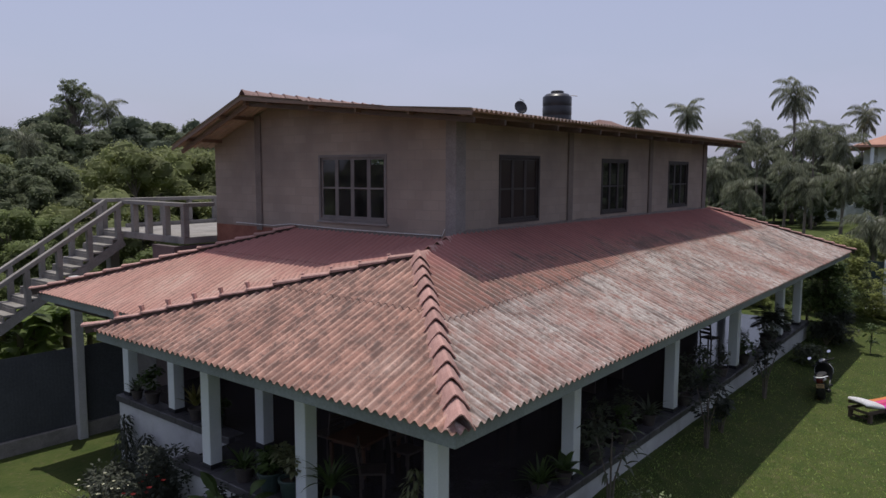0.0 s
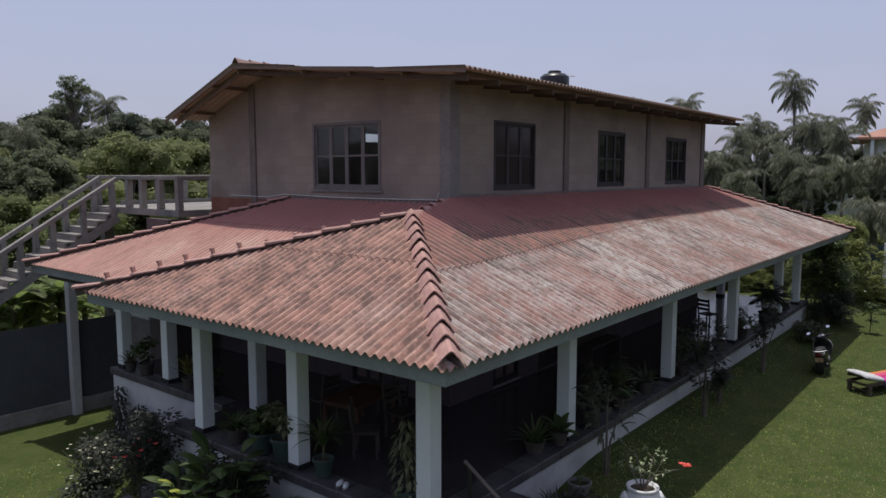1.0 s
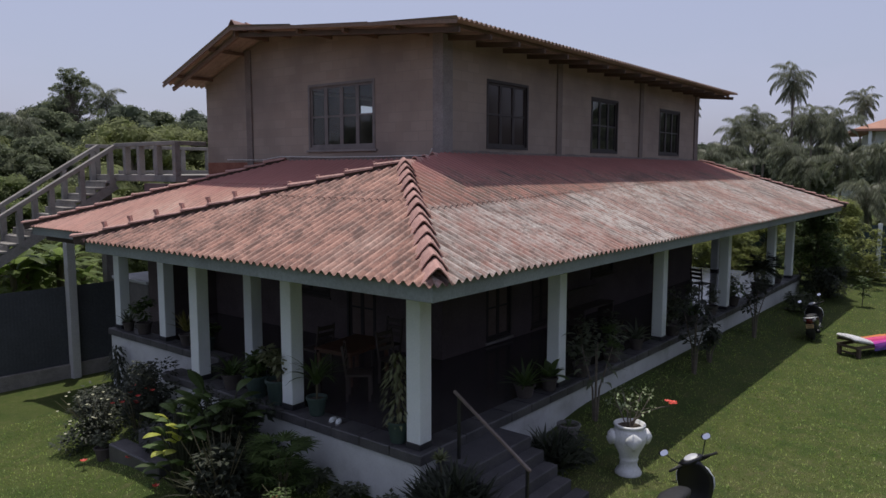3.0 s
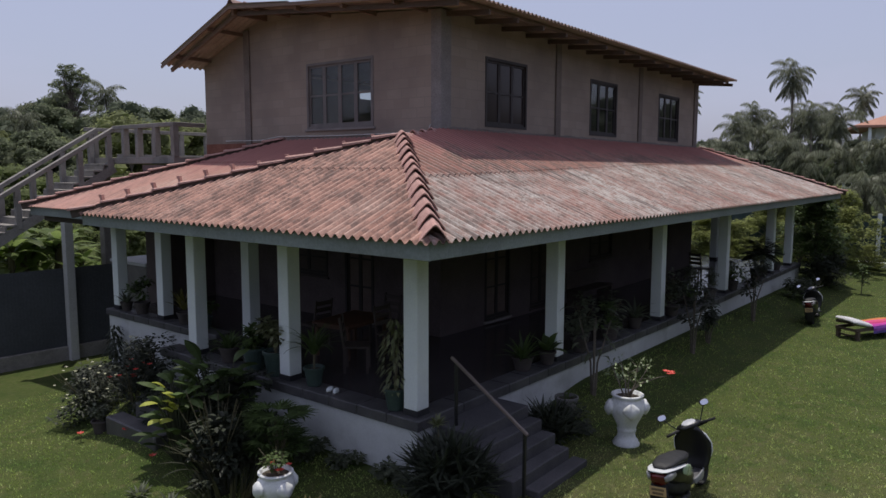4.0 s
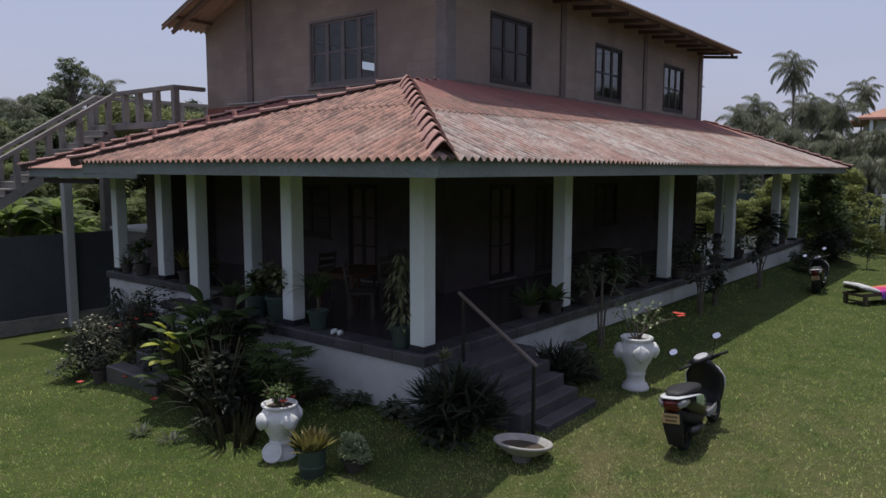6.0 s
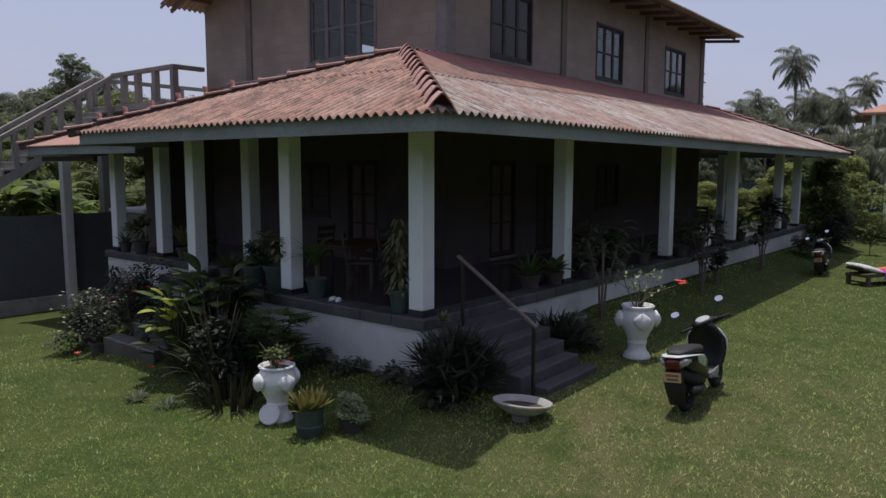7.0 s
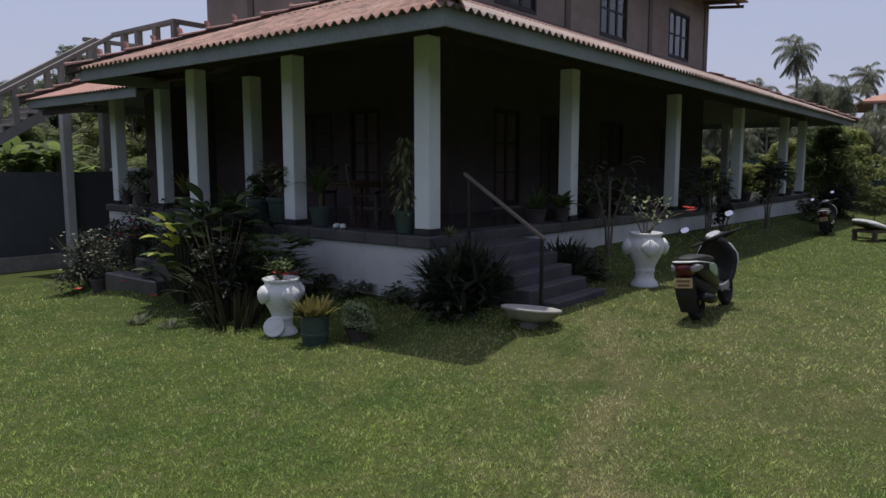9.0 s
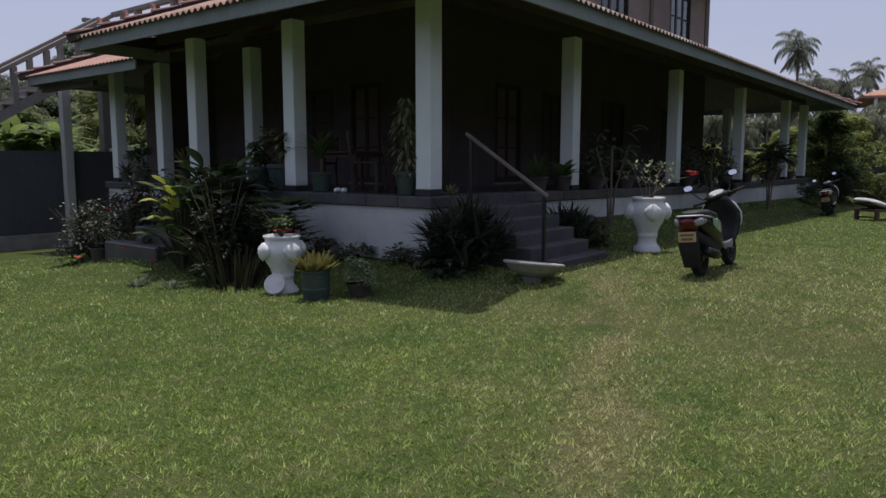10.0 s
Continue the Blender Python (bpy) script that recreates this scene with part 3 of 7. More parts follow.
def glossy(name, c, rough=0.25, metal=0.0, coat=0.0):
    m, n, l, bs = mat_new(name)
    f = n.new("ShaderNodeTexNoise")
    f.inputs["Scale"].default_value = 14
    f.inputs["Detail"].default_value = 5
    tc = n.new("ShaderNodeTexCoord")
    l.new(tc.outputs["Object"], f.inputs["Vector"])
    r = n.new("ShaderNodeMapRange")
    r.inputs["To Min"].default_value, r.inputs["To Max"].default_value = rough * 0.7, rough * 1.5
    l.new(f.outputs["Fac"], r.inputs["Value"])
    l.new(r.outputs["Result"], bs.inputs["Roughness"])
    bs.inputs["Base Color"].default_value = (*c, 1)
    bs.inputs["Metallic"].default_value = metal
    bs.inputs["Coat Weight"].default_value = coat
    return m


M["paint_black"] = glossy("black_paint_satin", (0.008, 0.008, 0.009), 0.32, 0, 0.0)
M["paint_green"] = glossy("green_white_graphic", (0.34, 0.45, 0.30), 0.25, 0, 0.5)
M["paint_silver"] = glossy("silver_plastic", (0.60, 0.62, 0.63), 0.35)
M["paint_red"] = glossy("dark_red_paint", (0.045, 0.006, 0.008), 0.25, 0, 0.5)
M["footboard"] = glossy("grey_footboard", (0.10, 0.10, 0.105), 0.5)
M["dark_pane"] = glossy("dark_curtained_glass", (0.046, 0.035, 0.033), 0.12)
M["dark_pane"].node_tree.nodes["Principled BSDF"].inputs["Specular IOR Level"].default_value = 0.2
M["rubber"] = glossy("tyre_rubber", (0.018, 0.018, 0.018), 0.8)
M["seat"] = glossy("seat_vinyl", (0.014, 0.014, 0.015), 0.6)
M["tail"] = glossy("red_lamp_lens", (0.09, 0.010, 0.010), 0.15)
M["lens"] = glossy("clear_lamp_lens", (0.30, 0.30, 0.31), 0.10)
M["alloy_grey"] = glossy("silver_grey_plastic", (0.26, 0.265, 0.27), 0.4)
M["dial"] = glossy("pale_dial_glass", (0.42, 0.43, 0.45), 0.12)
M["mirror"] = glossy("mirror_glass", (0.8, 0.82, 0.84), 0.03, 1.0)
M["alloy"] = glossy("alloy", (0.12, 0.12, 0.125), 0.4, 1.0)
M["plate"] = glossy("dull_plate", (0.52, 0.36, 0.17), 0.5)
M["plate_bar"] = glossy("dark_mark", (0.16, 0.11, 0.06), 0.6)


# ---- the ground ----
def build_ground():
    """One sheet out to the horizon, finer near the house."""
    ticks = [-3000, -1200, -600, -300, -150, -80, -50, -35] + [-30 + i * 1.0 for i in range(16)] + [-14 + i * 0.4 for i in range(50)] + [6 + i * 1.0 for i in range(35)] + [48, 60, 80, 110, 160, 300, 600, 1200, 3000]
    mb = MB()
    n = len(ticks)
    for x in ticks:
        for y in ticks:
            z = gz(x, y)
            mb.v.append((x, y, z))
    for i in range(n - 1):
        for j in range(n - 1):
            mb.f.append((i * n + j, (i + 1) * n + j, (i + 1) * n + j + 1, i * n + j + 1))
    ob = part("ground", mb, M["grass"], None, smooth=True)
    return tagged(ob, "mown green lawn with worn yellowish patches", "lawn", kind="structure")


build_ground()

# ---- the house ----
house = thing("house", "two-storey house with red corrugated roofs, veranda and bare cement upper floor", "house")

FX, FY = -1.255, -0.985          # outer faces of the veranda columns
FLOOR = 0.875
WX, WY = 2.785, 1.84             # walls of the building
WXE, WYE = 17.45, 9.9
COL = 0.255


def fz(x):
    """Height of the veranda floor, which falls gently away from the front corner."""
    return FLOOR - 0.0128 * max(0.0, min(x, 8.5))


def laid(mb):
    """Lets a piece follow the fall of the veranda floor."""
    mb.v = [(x, y, z + fz(x) - FLOOR if z > 0 else z) for x, y, z in mb.v]
    return mb


def build_plinth():
    def block(x0, x1, y0, y1, z0, z1):
        """A long block with a break where the floor levels out."""
        xs = [x0] + [x for x in (0.0, 8.5) if x0 < x < x1] + [x1]
        mb = MB()
        for x in xs:
            mb.v += [(x, y0, z0), (x, y1, z0), (x, y1, z1), (x, y0, z1)]
        for i in range(len(xs) - 1):
            for k in range(4):
                a, b = i * 4 + k, i * 4 + (k + 1) % 4
                mb.f.append((a, b, b + 4, a + 4))
        e = 4 * (len(xs) - 1)
        mb.f += [(3, 2, 1, 0), (e, e + 1, e + 2, e + 3)]
        return laid(mb)

    part("plinth_wall", block(-1.325, 21.0, -1.055, 5.35, -0.9, FLOOR - 0.156), M["plinth"], house, "white painted plinth wall")
    part("plinth_wall", block(-0.06, 21.0, 5.351, 9.99, -1.0, FLOOR - 0.156), M["plinth"], house, "white painted plinth wall")
    fl = part("veranda_floor", block(-1.20, 20.85, -0.95, 5.2, FLOOR - 0.13, FLOOR - 0.004), M["floor"], house, "dark polished cement veranda floor")
    part("veranda_floor", block(0.05, 20.85, 5.203, 9.9, FLOOR - 0.13, FLOOR - 0.004), M["floor"], house, "dark polished cement veranda floor")
    # dark edging slabs laid along the rim, one by one

    def run(a0, a1, fixed0, fixed1, along):
        k = max(1, round((a1 - a0) / 0.62))
        st = (a1 - a0) / k
        for i in range(k):
            p, q = a0 + i * st + 0.004, a0 + (i + 1) * st - 0.004
            b = MB()
            if along == "y":
                b.box(fixed0, fixed1, p, q, FLOOR - 0.155, FLOOR, 0.014)
            else:
                b.box(p, q, fixed0, fixed1, FLOOR - 0.155, FLOOR, 0.014)
            part("edging_slab", laid(b), M["slab"], fl)

    run(-1.10, 5.42, -1.375, -0.95, "y")
    run(-0.945, 21.1, -1.10, -0.7, "x")
    run(5.43, 10.06, -0.11, 0.3, "y")
    return fl


build_plinth()


def column_mesh(h):
    mb = MB()
    mb.box(0, COL, 0, COL, 0.085, h, 0.012)
    return mb


COLUMNS = [(FX, FY, FLOOR), (FX, 1.715, FLOOR), (FX, 4.34, FLOOR), (-0.02, 4.40, FLOOR), (0.03, 7.66, FLOOR), (0.03, 9.66, FLOOR),
           (2.60, FY, FLOOR), (7.45, FY, FLOOR), (12.28, FY, FLOOR), (17.32, FY, FLOOR), (19.90, FY, FLOOR), (19.90, 1.70, FLOOR), (19.9, 7.0, FLOOR)]
_cm_mesh = column_mesh(2.60).mesh("column", M["white"])
_foot = MB().box(-0.006, COL + 0.006, -0.006, COL + 0.006, 0, 0.088, 0.006).mesh("column_foot", M["black"])
for cx, cy, cz in COLUMNS:
    c = part("column", _cm_mesh, None, house, "white painted square veranda column")
    c.location = (cx, cy, fz(cx))
    f = part("foot", _foot, None, c, "black painted foot")
# a tall post that carries the outside stair
lp = part("column", MB().box(0.03, 0.25, 0.03, 0.25, -1.0, 3.55, 0.012), M["post_grey"], house, "grey concrete post under the outside stair")
lp.location = (0.0, 12.34, 0)


# ---- lower roof ----
def plane_z(p0, gx, gy):
    return lambda x, y: p0[2] + gx * (x - p0[0]) + gy * (y - p0[1])


PITCH = 0.152


def corrugated(poly, zf, along, mat, parent, rows, sheet=7, lift=0.0, amp=0.027, under="sheet_dark"):
    """Corrugated sheets over a convex outline in plan. along: the axis of the fall; u runs across it.
    rows: breaks along the fall, from the eave up; a break may depend on u."""
    ui, vi = (0, 1) if along == "y" else (1, 0)
    us = [p[ui] for p in poly]
    umin, umax = min(us), max(us)

    def span(u):
        vs = []
        k = len(poly)
        for i in range(k):
            a, b = poly[i], poly[(i + 1) % k]
            if abs(a[ui] - b[ui]) < 1e-9:
                if abs(u - a[ui]) < 1e-6:
                    vs += [a[vi], b[vi]]
                continue
            t = (u - a[ui]) / (b[ui] - a[ui])
            if -1e-9 <= t <= 1 + 1e-9:
                vs.append(a[vi] + t * (b[vi] - a[vi]))
        return (min(vs), max(vs)) if vs else None

    def brk(k, u):
        return rows[k](u) if callable(rows[k]) else rows[k]

    per = 8
    step = PITCH / per
    count = int((umax - umin) / step)
    for s0 in range(0, count, sheet * per):
        s1 = min(count, s0 + sheet * per)
        for ri in range(len(rows) - 1):
            up = 1 if rows[-1] > rows[0] else -1
            mb = MB()
            prev = None
            wob = random.uniform(-0.006, 0.006)
            for s in range(s0, s1 + 1):
                u = min(max(umin + s * step, umin + 1e-5), umax - 1e-5)
                lo, hi = brk(ri, u), brk(ri + 1, u)
                sp = span(u)
                if not sp:
                    prev = None
                    continue
                a, b = (sp[0], sp[1]) if up > 0 else (-sp[1], -sp[0])
                l2, h2 = (lo, hi) if up > 0 else (-lo, -hi)
                v0, v1 = max(a, l2 - (0.07 if ri else 0.0)), min(b, h2)
                if v1 - v0 < 0.01:
                    prev = None
                    continue
                v0, v1 = (v0 + wob * (ri == 0), v1) if up > 0 else (-(v0 + wob * (ri == 0)), -v1)
                w = amp * math.cos(2 * math.pi * (u - umin) / PITCH)
                w = math.copysign(abs(w / amp) ** 0.8, w) * amp
                base = len(mb.v)
                for v, e in ((v0, 0.016 * ri), (v1, 0.0)):
                    x, y = (u, v) if along == "y" else (v, u)
                    z = zf(x, y) + w + e + lift
                    mb.v.append((x, y, z))
                    mb.v.append((x, y, z - 0.010))
                if prev is not None:
                    p = prev
                    mb.f += [(p, p + 2, base + 2, base), (p + 1, base + 1, base + 3, p + 3), (p, base, base + 1, p + 1), (p + 2, p + 3, base + 3, base + 2)]
                prev = base
            if len(mb.f) > 3:
                sh = part("roof_sheet", mb, mat, parent, smooth=False)
                sh.data.materials.append(M[under])
                for pi, pg in enumerate(sh.data.polygons):
                    pg.material_index = 1 if pi % 4 == 1 else 0


EZ = 3.475
APEX = (0.93, 1.225, 4.86)
SF = (APEX[2] - EZ) / (APEX[0] + 2.5)
SR = (APEX[2] - EZ) / (APEX[1] + 2.25)
ME, MS = 3.36, 0.422

roof = part("lower_roof", MB().beam((-1.1, -0.86, 3.555), (20.0, -0.86, 3.46), 0.12, 0.16).beam((-1.13, -0.9, 3.556), (-1.13, 5.6, 3.556), 0.12, 0.16).beam((0.1, 4.6, 3.545), (0.1, 10.6, 3.545), 0.12, 0.14)
            .beam((-0.72, 9.0, 3.06), (-0.72, 11.6, 3.06), 0.1, 0.12), M["wood_dark"], house, "red corrugated veranda roof on dark timber beams")
front_z = plane_z((-2.5, 0, EZ), SF, 0)
right_z = plane_z((0, -2.25, EZ), -0.0025, SR)
main_z = plane_z((-1.08, 0, ME), MS, 0)
end_z = plane_z((22.0, 0, EZ - 0.055), -SR, 0)
rear_z = plane_z((0, 11.87, ME), 0, -(MS * 3.865) / 5.27)
corrugated([(-2.5, -2.25), (-2.5, 6.1), (0.93, 1.225)], front_z, "x", M["roof_f"], roof, [-2.6, -0.46, 0.93])
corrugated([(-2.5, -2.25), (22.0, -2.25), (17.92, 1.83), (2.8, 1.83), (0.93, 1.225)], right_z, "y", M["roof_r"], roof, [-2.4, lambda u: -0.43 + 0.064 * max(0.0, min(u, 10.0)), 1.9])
corrugated([(-1.08, 4.9), (-1.08, 11.87), (2.78, 6.6), (2.78, 1.95)], main_z, "x", M["roof_m"], roof, [-1.2, 1.5, 2.9], amp=0.014)
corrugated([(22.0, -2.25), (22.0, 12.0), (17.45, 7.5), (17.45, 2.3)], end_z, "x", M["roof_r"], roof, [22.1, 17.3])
corrugated([(-1.08, 11.87), (2.78, 6.6), (2.78, 11.87)], rear_z, "y", M["roof_m"], roof, [11.95, 6.4])
# the hidden back slope of the front pavilion, down to the main slope
_a, _b, _c = Vector(APEX), Vector((-2.5, 6.1, EZ)), Vector((2.78, 1.95, 5.02))
_nn = (_b - _a).cross(_c - _a)
_bz = lambda x, y: _a.z - (_nn.x * (x - _a.x) + _nn.y * (y - _a.y)) / _nn.z
corrugated([(0.93, 1.24), (-2.5, 6.1), (-0.6, 6.1), (2.78, 2.0)], _bz, "y", M["roof_m"], roof, [6.2, 1.0], amp=0.012)


def ridge_tile_mesh(name, L=0.42, w0=0.19, h0=0.155, w1=0.166, h1=0.130, nib=0.0, steep=False):
    """Peaked clay ridge tile along x, with a lip at its lower end; nib: an upturned tongue there."""
    mb = MB()

    def ring(x, w, h):
        if steep:
            return [(x, -w, 0.03), (x, -w * 0.97, h * 0.72), (x, -w * 0.62, h * 0.93), (x, 0, h), (x, w * 0.62, h * 0.93), (x, w * 0.97, h * 0.72), (x, w, 0.03)]
        return [(x, -w, -0.07), (x, -w * 0.55, h * 0.30), (x, -w * 0.14, h * 0.80), (x, 0, h * 0.87), (x, w * 0.14, h * 0.80), (x, w * 0.55, h * 0.30), (x, w, -0.07)]

    rows = [ring(0.0, w0, h0), ring(0.05, w0 * 0.99, h0 * 0.99), ring(0.055, w0 * 0.95, h0 * 0.92), ring(L, w1, h1)]
    inner = [ring(0.0, w0 - 0.02, h0 - 0.022), ring(0.30, w0 * 0.95 - 0.03, h0 * 0.92 - 0.03)]
    for r in rows + inner:
        mb.v.extend(r)
    for k in range(3):
        mb.f += [(k * 7 + i, k * 7 + i + 1, k * 7 + i + 8, k * 7 + i + 7) for i in range(6)]
    mb.f += [(i, i + 1, 28 + i + 1, 28 + i) for i in range(6)] + [(28 + i, 28 + i + 1, 35 + i + 1, 35 + i) for i in range(6)]
    mb.f += [tuple(range(35, 42)), tuple(range(21, 28))]
    if nib > 0:
        mb.box(0.0, 0.04, -0.055, 0.055, h0 * 0.7, h0 + nib, 0.006)
        mb.box(-0.02, 0.012, -0.04, 0.04, h0 + nib * 0.5, h0 + nib * 1.05, 0.005)
    return mb.mesh(name, M["ridge"])


TILE = ridge_tile_mesh("ridge_tile", 0.43, 0.180, 0.166, 0.152, 0.122)
TILE_OLD = TILE.copy()
TILE_OLD.materials[0] = M["ridge_old"]
TILE_NIB = ridge_tile_mesh("ridge_tile", 0.5, 0.092, 0.085, 0.082, 0.068, 0.10, True)
TILE_LIP = ridge_tile_mesh("ridge_tile", 0.5, 0.105, 0.105, 0.085, 0.075, 0.022, True)
TILE_ROUND = ridge_tile_mesh("ridge_tile", 0.52, 0.11, 0.10, 0.085, 0.068, 0.0, True)


def mortar_bed(a, b):
    """Blackish mortar under a run of narrow ridge tiles."""
    a, b = Vector(a), Vector(b)
    mb = MB()
    mb.box(0.02, (b - a).length, -0.055, 0.055, -0.09, 0.055, 0.01)
    o = part("mortar_bed", mb.mesh("mortar_bed", M["mortar_old"]), None, roof)
    o.matrix_basis = Matrix.LocRotScale(a, (b - a).to_track_quat("X", "Z"), None)


def ridge_run(a, b, step=0.36, off=0.02, mesh=None, parent=None):
    a, b = Vector(a), Vector(b)
    d = b - a
    k = int(d.length / step)
    q = d.to_track_quat("X", "Z")
    for i in range(k):
        o = part("ridge_tile", mesh or TILE, None, parent or roof)
        p = a + d * (i / k) + Vector((0, 0, off + random.uniform(-0.006, 0.006)))
        o.matrix_basis = Matrix.LocRotScale(p, q @ Euler((radians(random.uniform(-3, 3)), radians(3.0 + random.uniform(-0.9, 0.9)), radians(random.uniform(-1.5, 1.5)))).to_quaternion(), None)


ridge_run((-2.37, -2.20, EZ + 0.044), APEX, 0.362)
_foot = Vector((-2.55, 6.17, EZ))
_knee, _bend = _foot.lerp(Vector(APEX), 0.10), _foot.lerp(Vector(APEX), 0.58)
mortar_bed(_foot, APEX)
mortar_bed((-1.14, 11.95, ME), (2.72, 6.68, main_z(2.72, 0)))
mortar_bed((22.05, -2.3, EZ - 0.06), (17.9, 1.80, right_z(17.9, 1.80)))
ridge_run(_foot, _knee, 0.45, 0.022, TILE_ROUND)
ridge_run(_knee, _bend, 0.435, 0.022, TILE_NIB)
ridge_run(_bend, APEX, 0.435, 0.022, TILE_LIP)
ridge_run((-1.14, 11.95, ME), (2.72, 6.68, main_z(2.72, 0)), 0.46, 0.022, TILE_ROUND)
ridge_run((22.05, -2.3, EZ - 0.055), (17.9, 1.80, right_z(17.9, 1.80)), 0.45, 0.02, TILE_ROUND)
ridge_run((APEX[0] + 0.05, APEX[1] + 0.02, APEX[2] - 0.03), (2.7, 1.82, 5.02), 0.4, -0.03)

# painted fascia boards under the eaves, mitred at the corners
def fascia(a, b, z1, h=0.20, t=0.035):
    mb = MB().beam((a[0], a[1], z1 - h / 2), (b[0], b[1], z1 - h / 2), t, h, 0.004)
    part("fascia", mb, M["fascia"], roof, "grey-green painted fascia board")


fascia((-2.40, -2.16), (-2.40, 6.0), EZ - 0.01)
part("fascia", MB().beam((-2.42, -2.155, EZ - 0.105), (21.9, -2.155, EZ - 0.165), 0.035, 0.20, 0.004), M["fascia"], roof, "grey-green painted fascia board")
fascia((-0.99, 6.75), (-0.99, 11.78), ME - 0.01)
fascia((-2.41, 6.02), (-0.7, 6.02), EZ - 0.02)
# boards added to darken the shaded gap between the pavilion's back slope and main slope
part("infill_board", MB().prism([(-2.38, 3.26), (-0.6, 3.26), (-0.6, _bz(-0.6, 6.06) - 0.03), (-2.38, _bz(-2.38, 6.06) - 0.03)], 6.045, 6.07, Matrix.Identity(4)), M["wood_dark"], roof, "dark board added in the shaded gap between the roofs")
_p, _q = Vector((-0.6, 6.06, 0)), Vector((2.7, 2.06, 0))
_ib = MB()
for _k in range(9):
    _o = _p.lerp(_q, _k / 8)
    for _d in (0.0, 0.02):
        _ib.v += [(_o.x - _d, _o.y - _d, main_z(_o.x, 0) - 0.03), (_o.x - _d, _o.y - _d, _bz(_o.x, _o.y) - 0.02)]
for _k in range(8):
    _a4 = _k * 4
    _ib.f += [(_a4, _a4 + 4, _a4 + 5, _a4 + 1), (_a4 + 2, _a4 + 3, _a4 + 7, _a4 + 6), (_a4 + 1, _a4 + 5, _a4 + 7, _a4 + 3)]
part("infill_board", _ib, M["wood_dark"], roof, "dark board added in the shaded gap between the roofs")
fascia((21.88, -2.13), (21.88, 11.9), EZ - 0.01)
fascia((-1.0, 11.80), (2.7, 11.80), ME - 0.01)
# sloping rafters under the sheets
for i in range(27):
    x = -0.9 + i * 0.85
    top = 1.75 if x > 2.8 else (1.1 if x > 1 else x - 0.1)
    if top > -1.9 and x < 17.8:
        part("rafter", MB().beam((x, -2.1, right_z(x, -2.1) - 0.09), (x, top, right_z(x, top) - 0.09), 0.05, 0.10), M["wood_dark"], roof)
for i in range(9):
    y = -1.2 + i * 0.85
    top = (y - 0.5) if y < 1.2 else 0.7 - (y - 1.2) * 0.70
    if top > -2.0:
        part("rafter", MB().beam((-2.35, y, front_z(-2.35, 0) - 0.09), (top, y, front_z(top, 0) - 0.09), 0.05, 0.10), M["wood_dark"], roof)
for i in range(6):
    y = 6.4 + i * 0.85
    top = min(2.7, 2.7 - (y - 6.6) * 0.733)
    part("rafter", MB().beam((-0.95, y, main_z(-0.95, 0) - 0.09), (top, y, main_z(top, 0) - 0.09), 0.05, 0.10), M["wood_dark"], roof)


# ---- walls and upper floor ----
RY, RZ = 7.25, 8.02              # ridge of the upper roof
UE_R = (0.66, 7.385)             # right eave: y, z
UE_L = (10.2, 6.93)
UX0, UX1 = 1.70, 18.05


def upz(y):
    if y <= RY:
        u = (y - UE_R[0]) / (RY - UE_R[0])
        return UE_R[1] + (RZ - UE_R[1]) * u - 0.075 * math.sin(math.pi * max(0.0, min(1.0, u)))
    return RZ + (UE_L[1] - RZ) * (y - RY) / (UE_L[0] - RY)


T = 0.18


def wall_with_openings(along, fixed, a0, a1, z0, ztop, holes, mat, inward, name, parent):
    """A wall with real openings, cut into upright strips. ztop: height as a function of the run."""
    mb = MB()
    cuts = sorted({a0, a1, *[h[0] for h in holes], *[h[1] for h in holes], *([RY] if along == "y" and a0 < RY < a1 else [])})

    def strip(p, q, lo, hi0, hi1):
        f0, f1 = fixed, fixed + inward * T
        if along == "x":
            pts = [(p, f0, lo), (q, f0, lo), (q, f0, hi1), (p, f0, hi0), (p, f1, lo), (q, f1, lo), (q, f1, hi1), (p, f1, hi0)]
        else:
            pts = [(f0, p, lo), (f0, q, lo), (f0, q, hi1), (f0, p, hi0), (f1, p, lo), (f1, q, lo), (f1, q, hi1), (f1, p, hi0)]
        mb.add(pts, [(0, 1, 2, 3), (7, 6, 5, 4), (0, 4, 5, 1), (3, 2, 6, 7), (0, 3, 7, 4), (1, 5, 6, 2)])

    for p, q in zip(cuts[:-1], cuts[1:]):
        hs = sorted([h for h in holes if h[0] <= p + 1e-6 and h[1] >= q - 1e-6], key=lambda h: h[2])
        lo = z0
        for h in hs:
            strip(p, q, lo, h[2], h[2])
            lo = h[3]
        strip(p, q, lo, ztop(p), ztop(q))
    me = mb.mesh(name, mat)
    bm = bmesh.new()
    bm.from_mesh(me)
    bmesh.ops.remove_doubles(bm, verts=bm.verts, dist=0.0005)
    bm.to_mesh(me)
    bm.free()
    return part(name, me, None, parent)


WINS_R = [(4.32, 6.00), (9.20, 10.87), (13.95, 15.72)]
WIN_L = (3.68, 5.82)
WZ0, WZ1 = 5.20, 6.69
SPLIT = 4.45
wall_with_openings("x", WY, WX, WXE, SPLIT, lambda x: upz(WY) - 0.03, [(a, b, WZ0, WZ1) for a, b in WINS_R], M["plaster"], 1, "upper_wall", house)["label"] = "bare brown cement upper wall"
wall_with_openings("y", WX, WY + T, WYE - T, SPLIT, lambda y: upz(y) - 0.03, [(WIN_L[0], WIN_L[1], WZ0, WZ1)], M["plaster"], 1, "upper_wall", house)["label"] = "bare brown cement gable wall"
wall_with_openings("x", WYE, WX, WXE, SPLIT, lambda x: upz(WYE) - 0.03, [(8.42, 9.32, 6.56, 6.84)], M["plaster"], -1, "upper_wall", house)
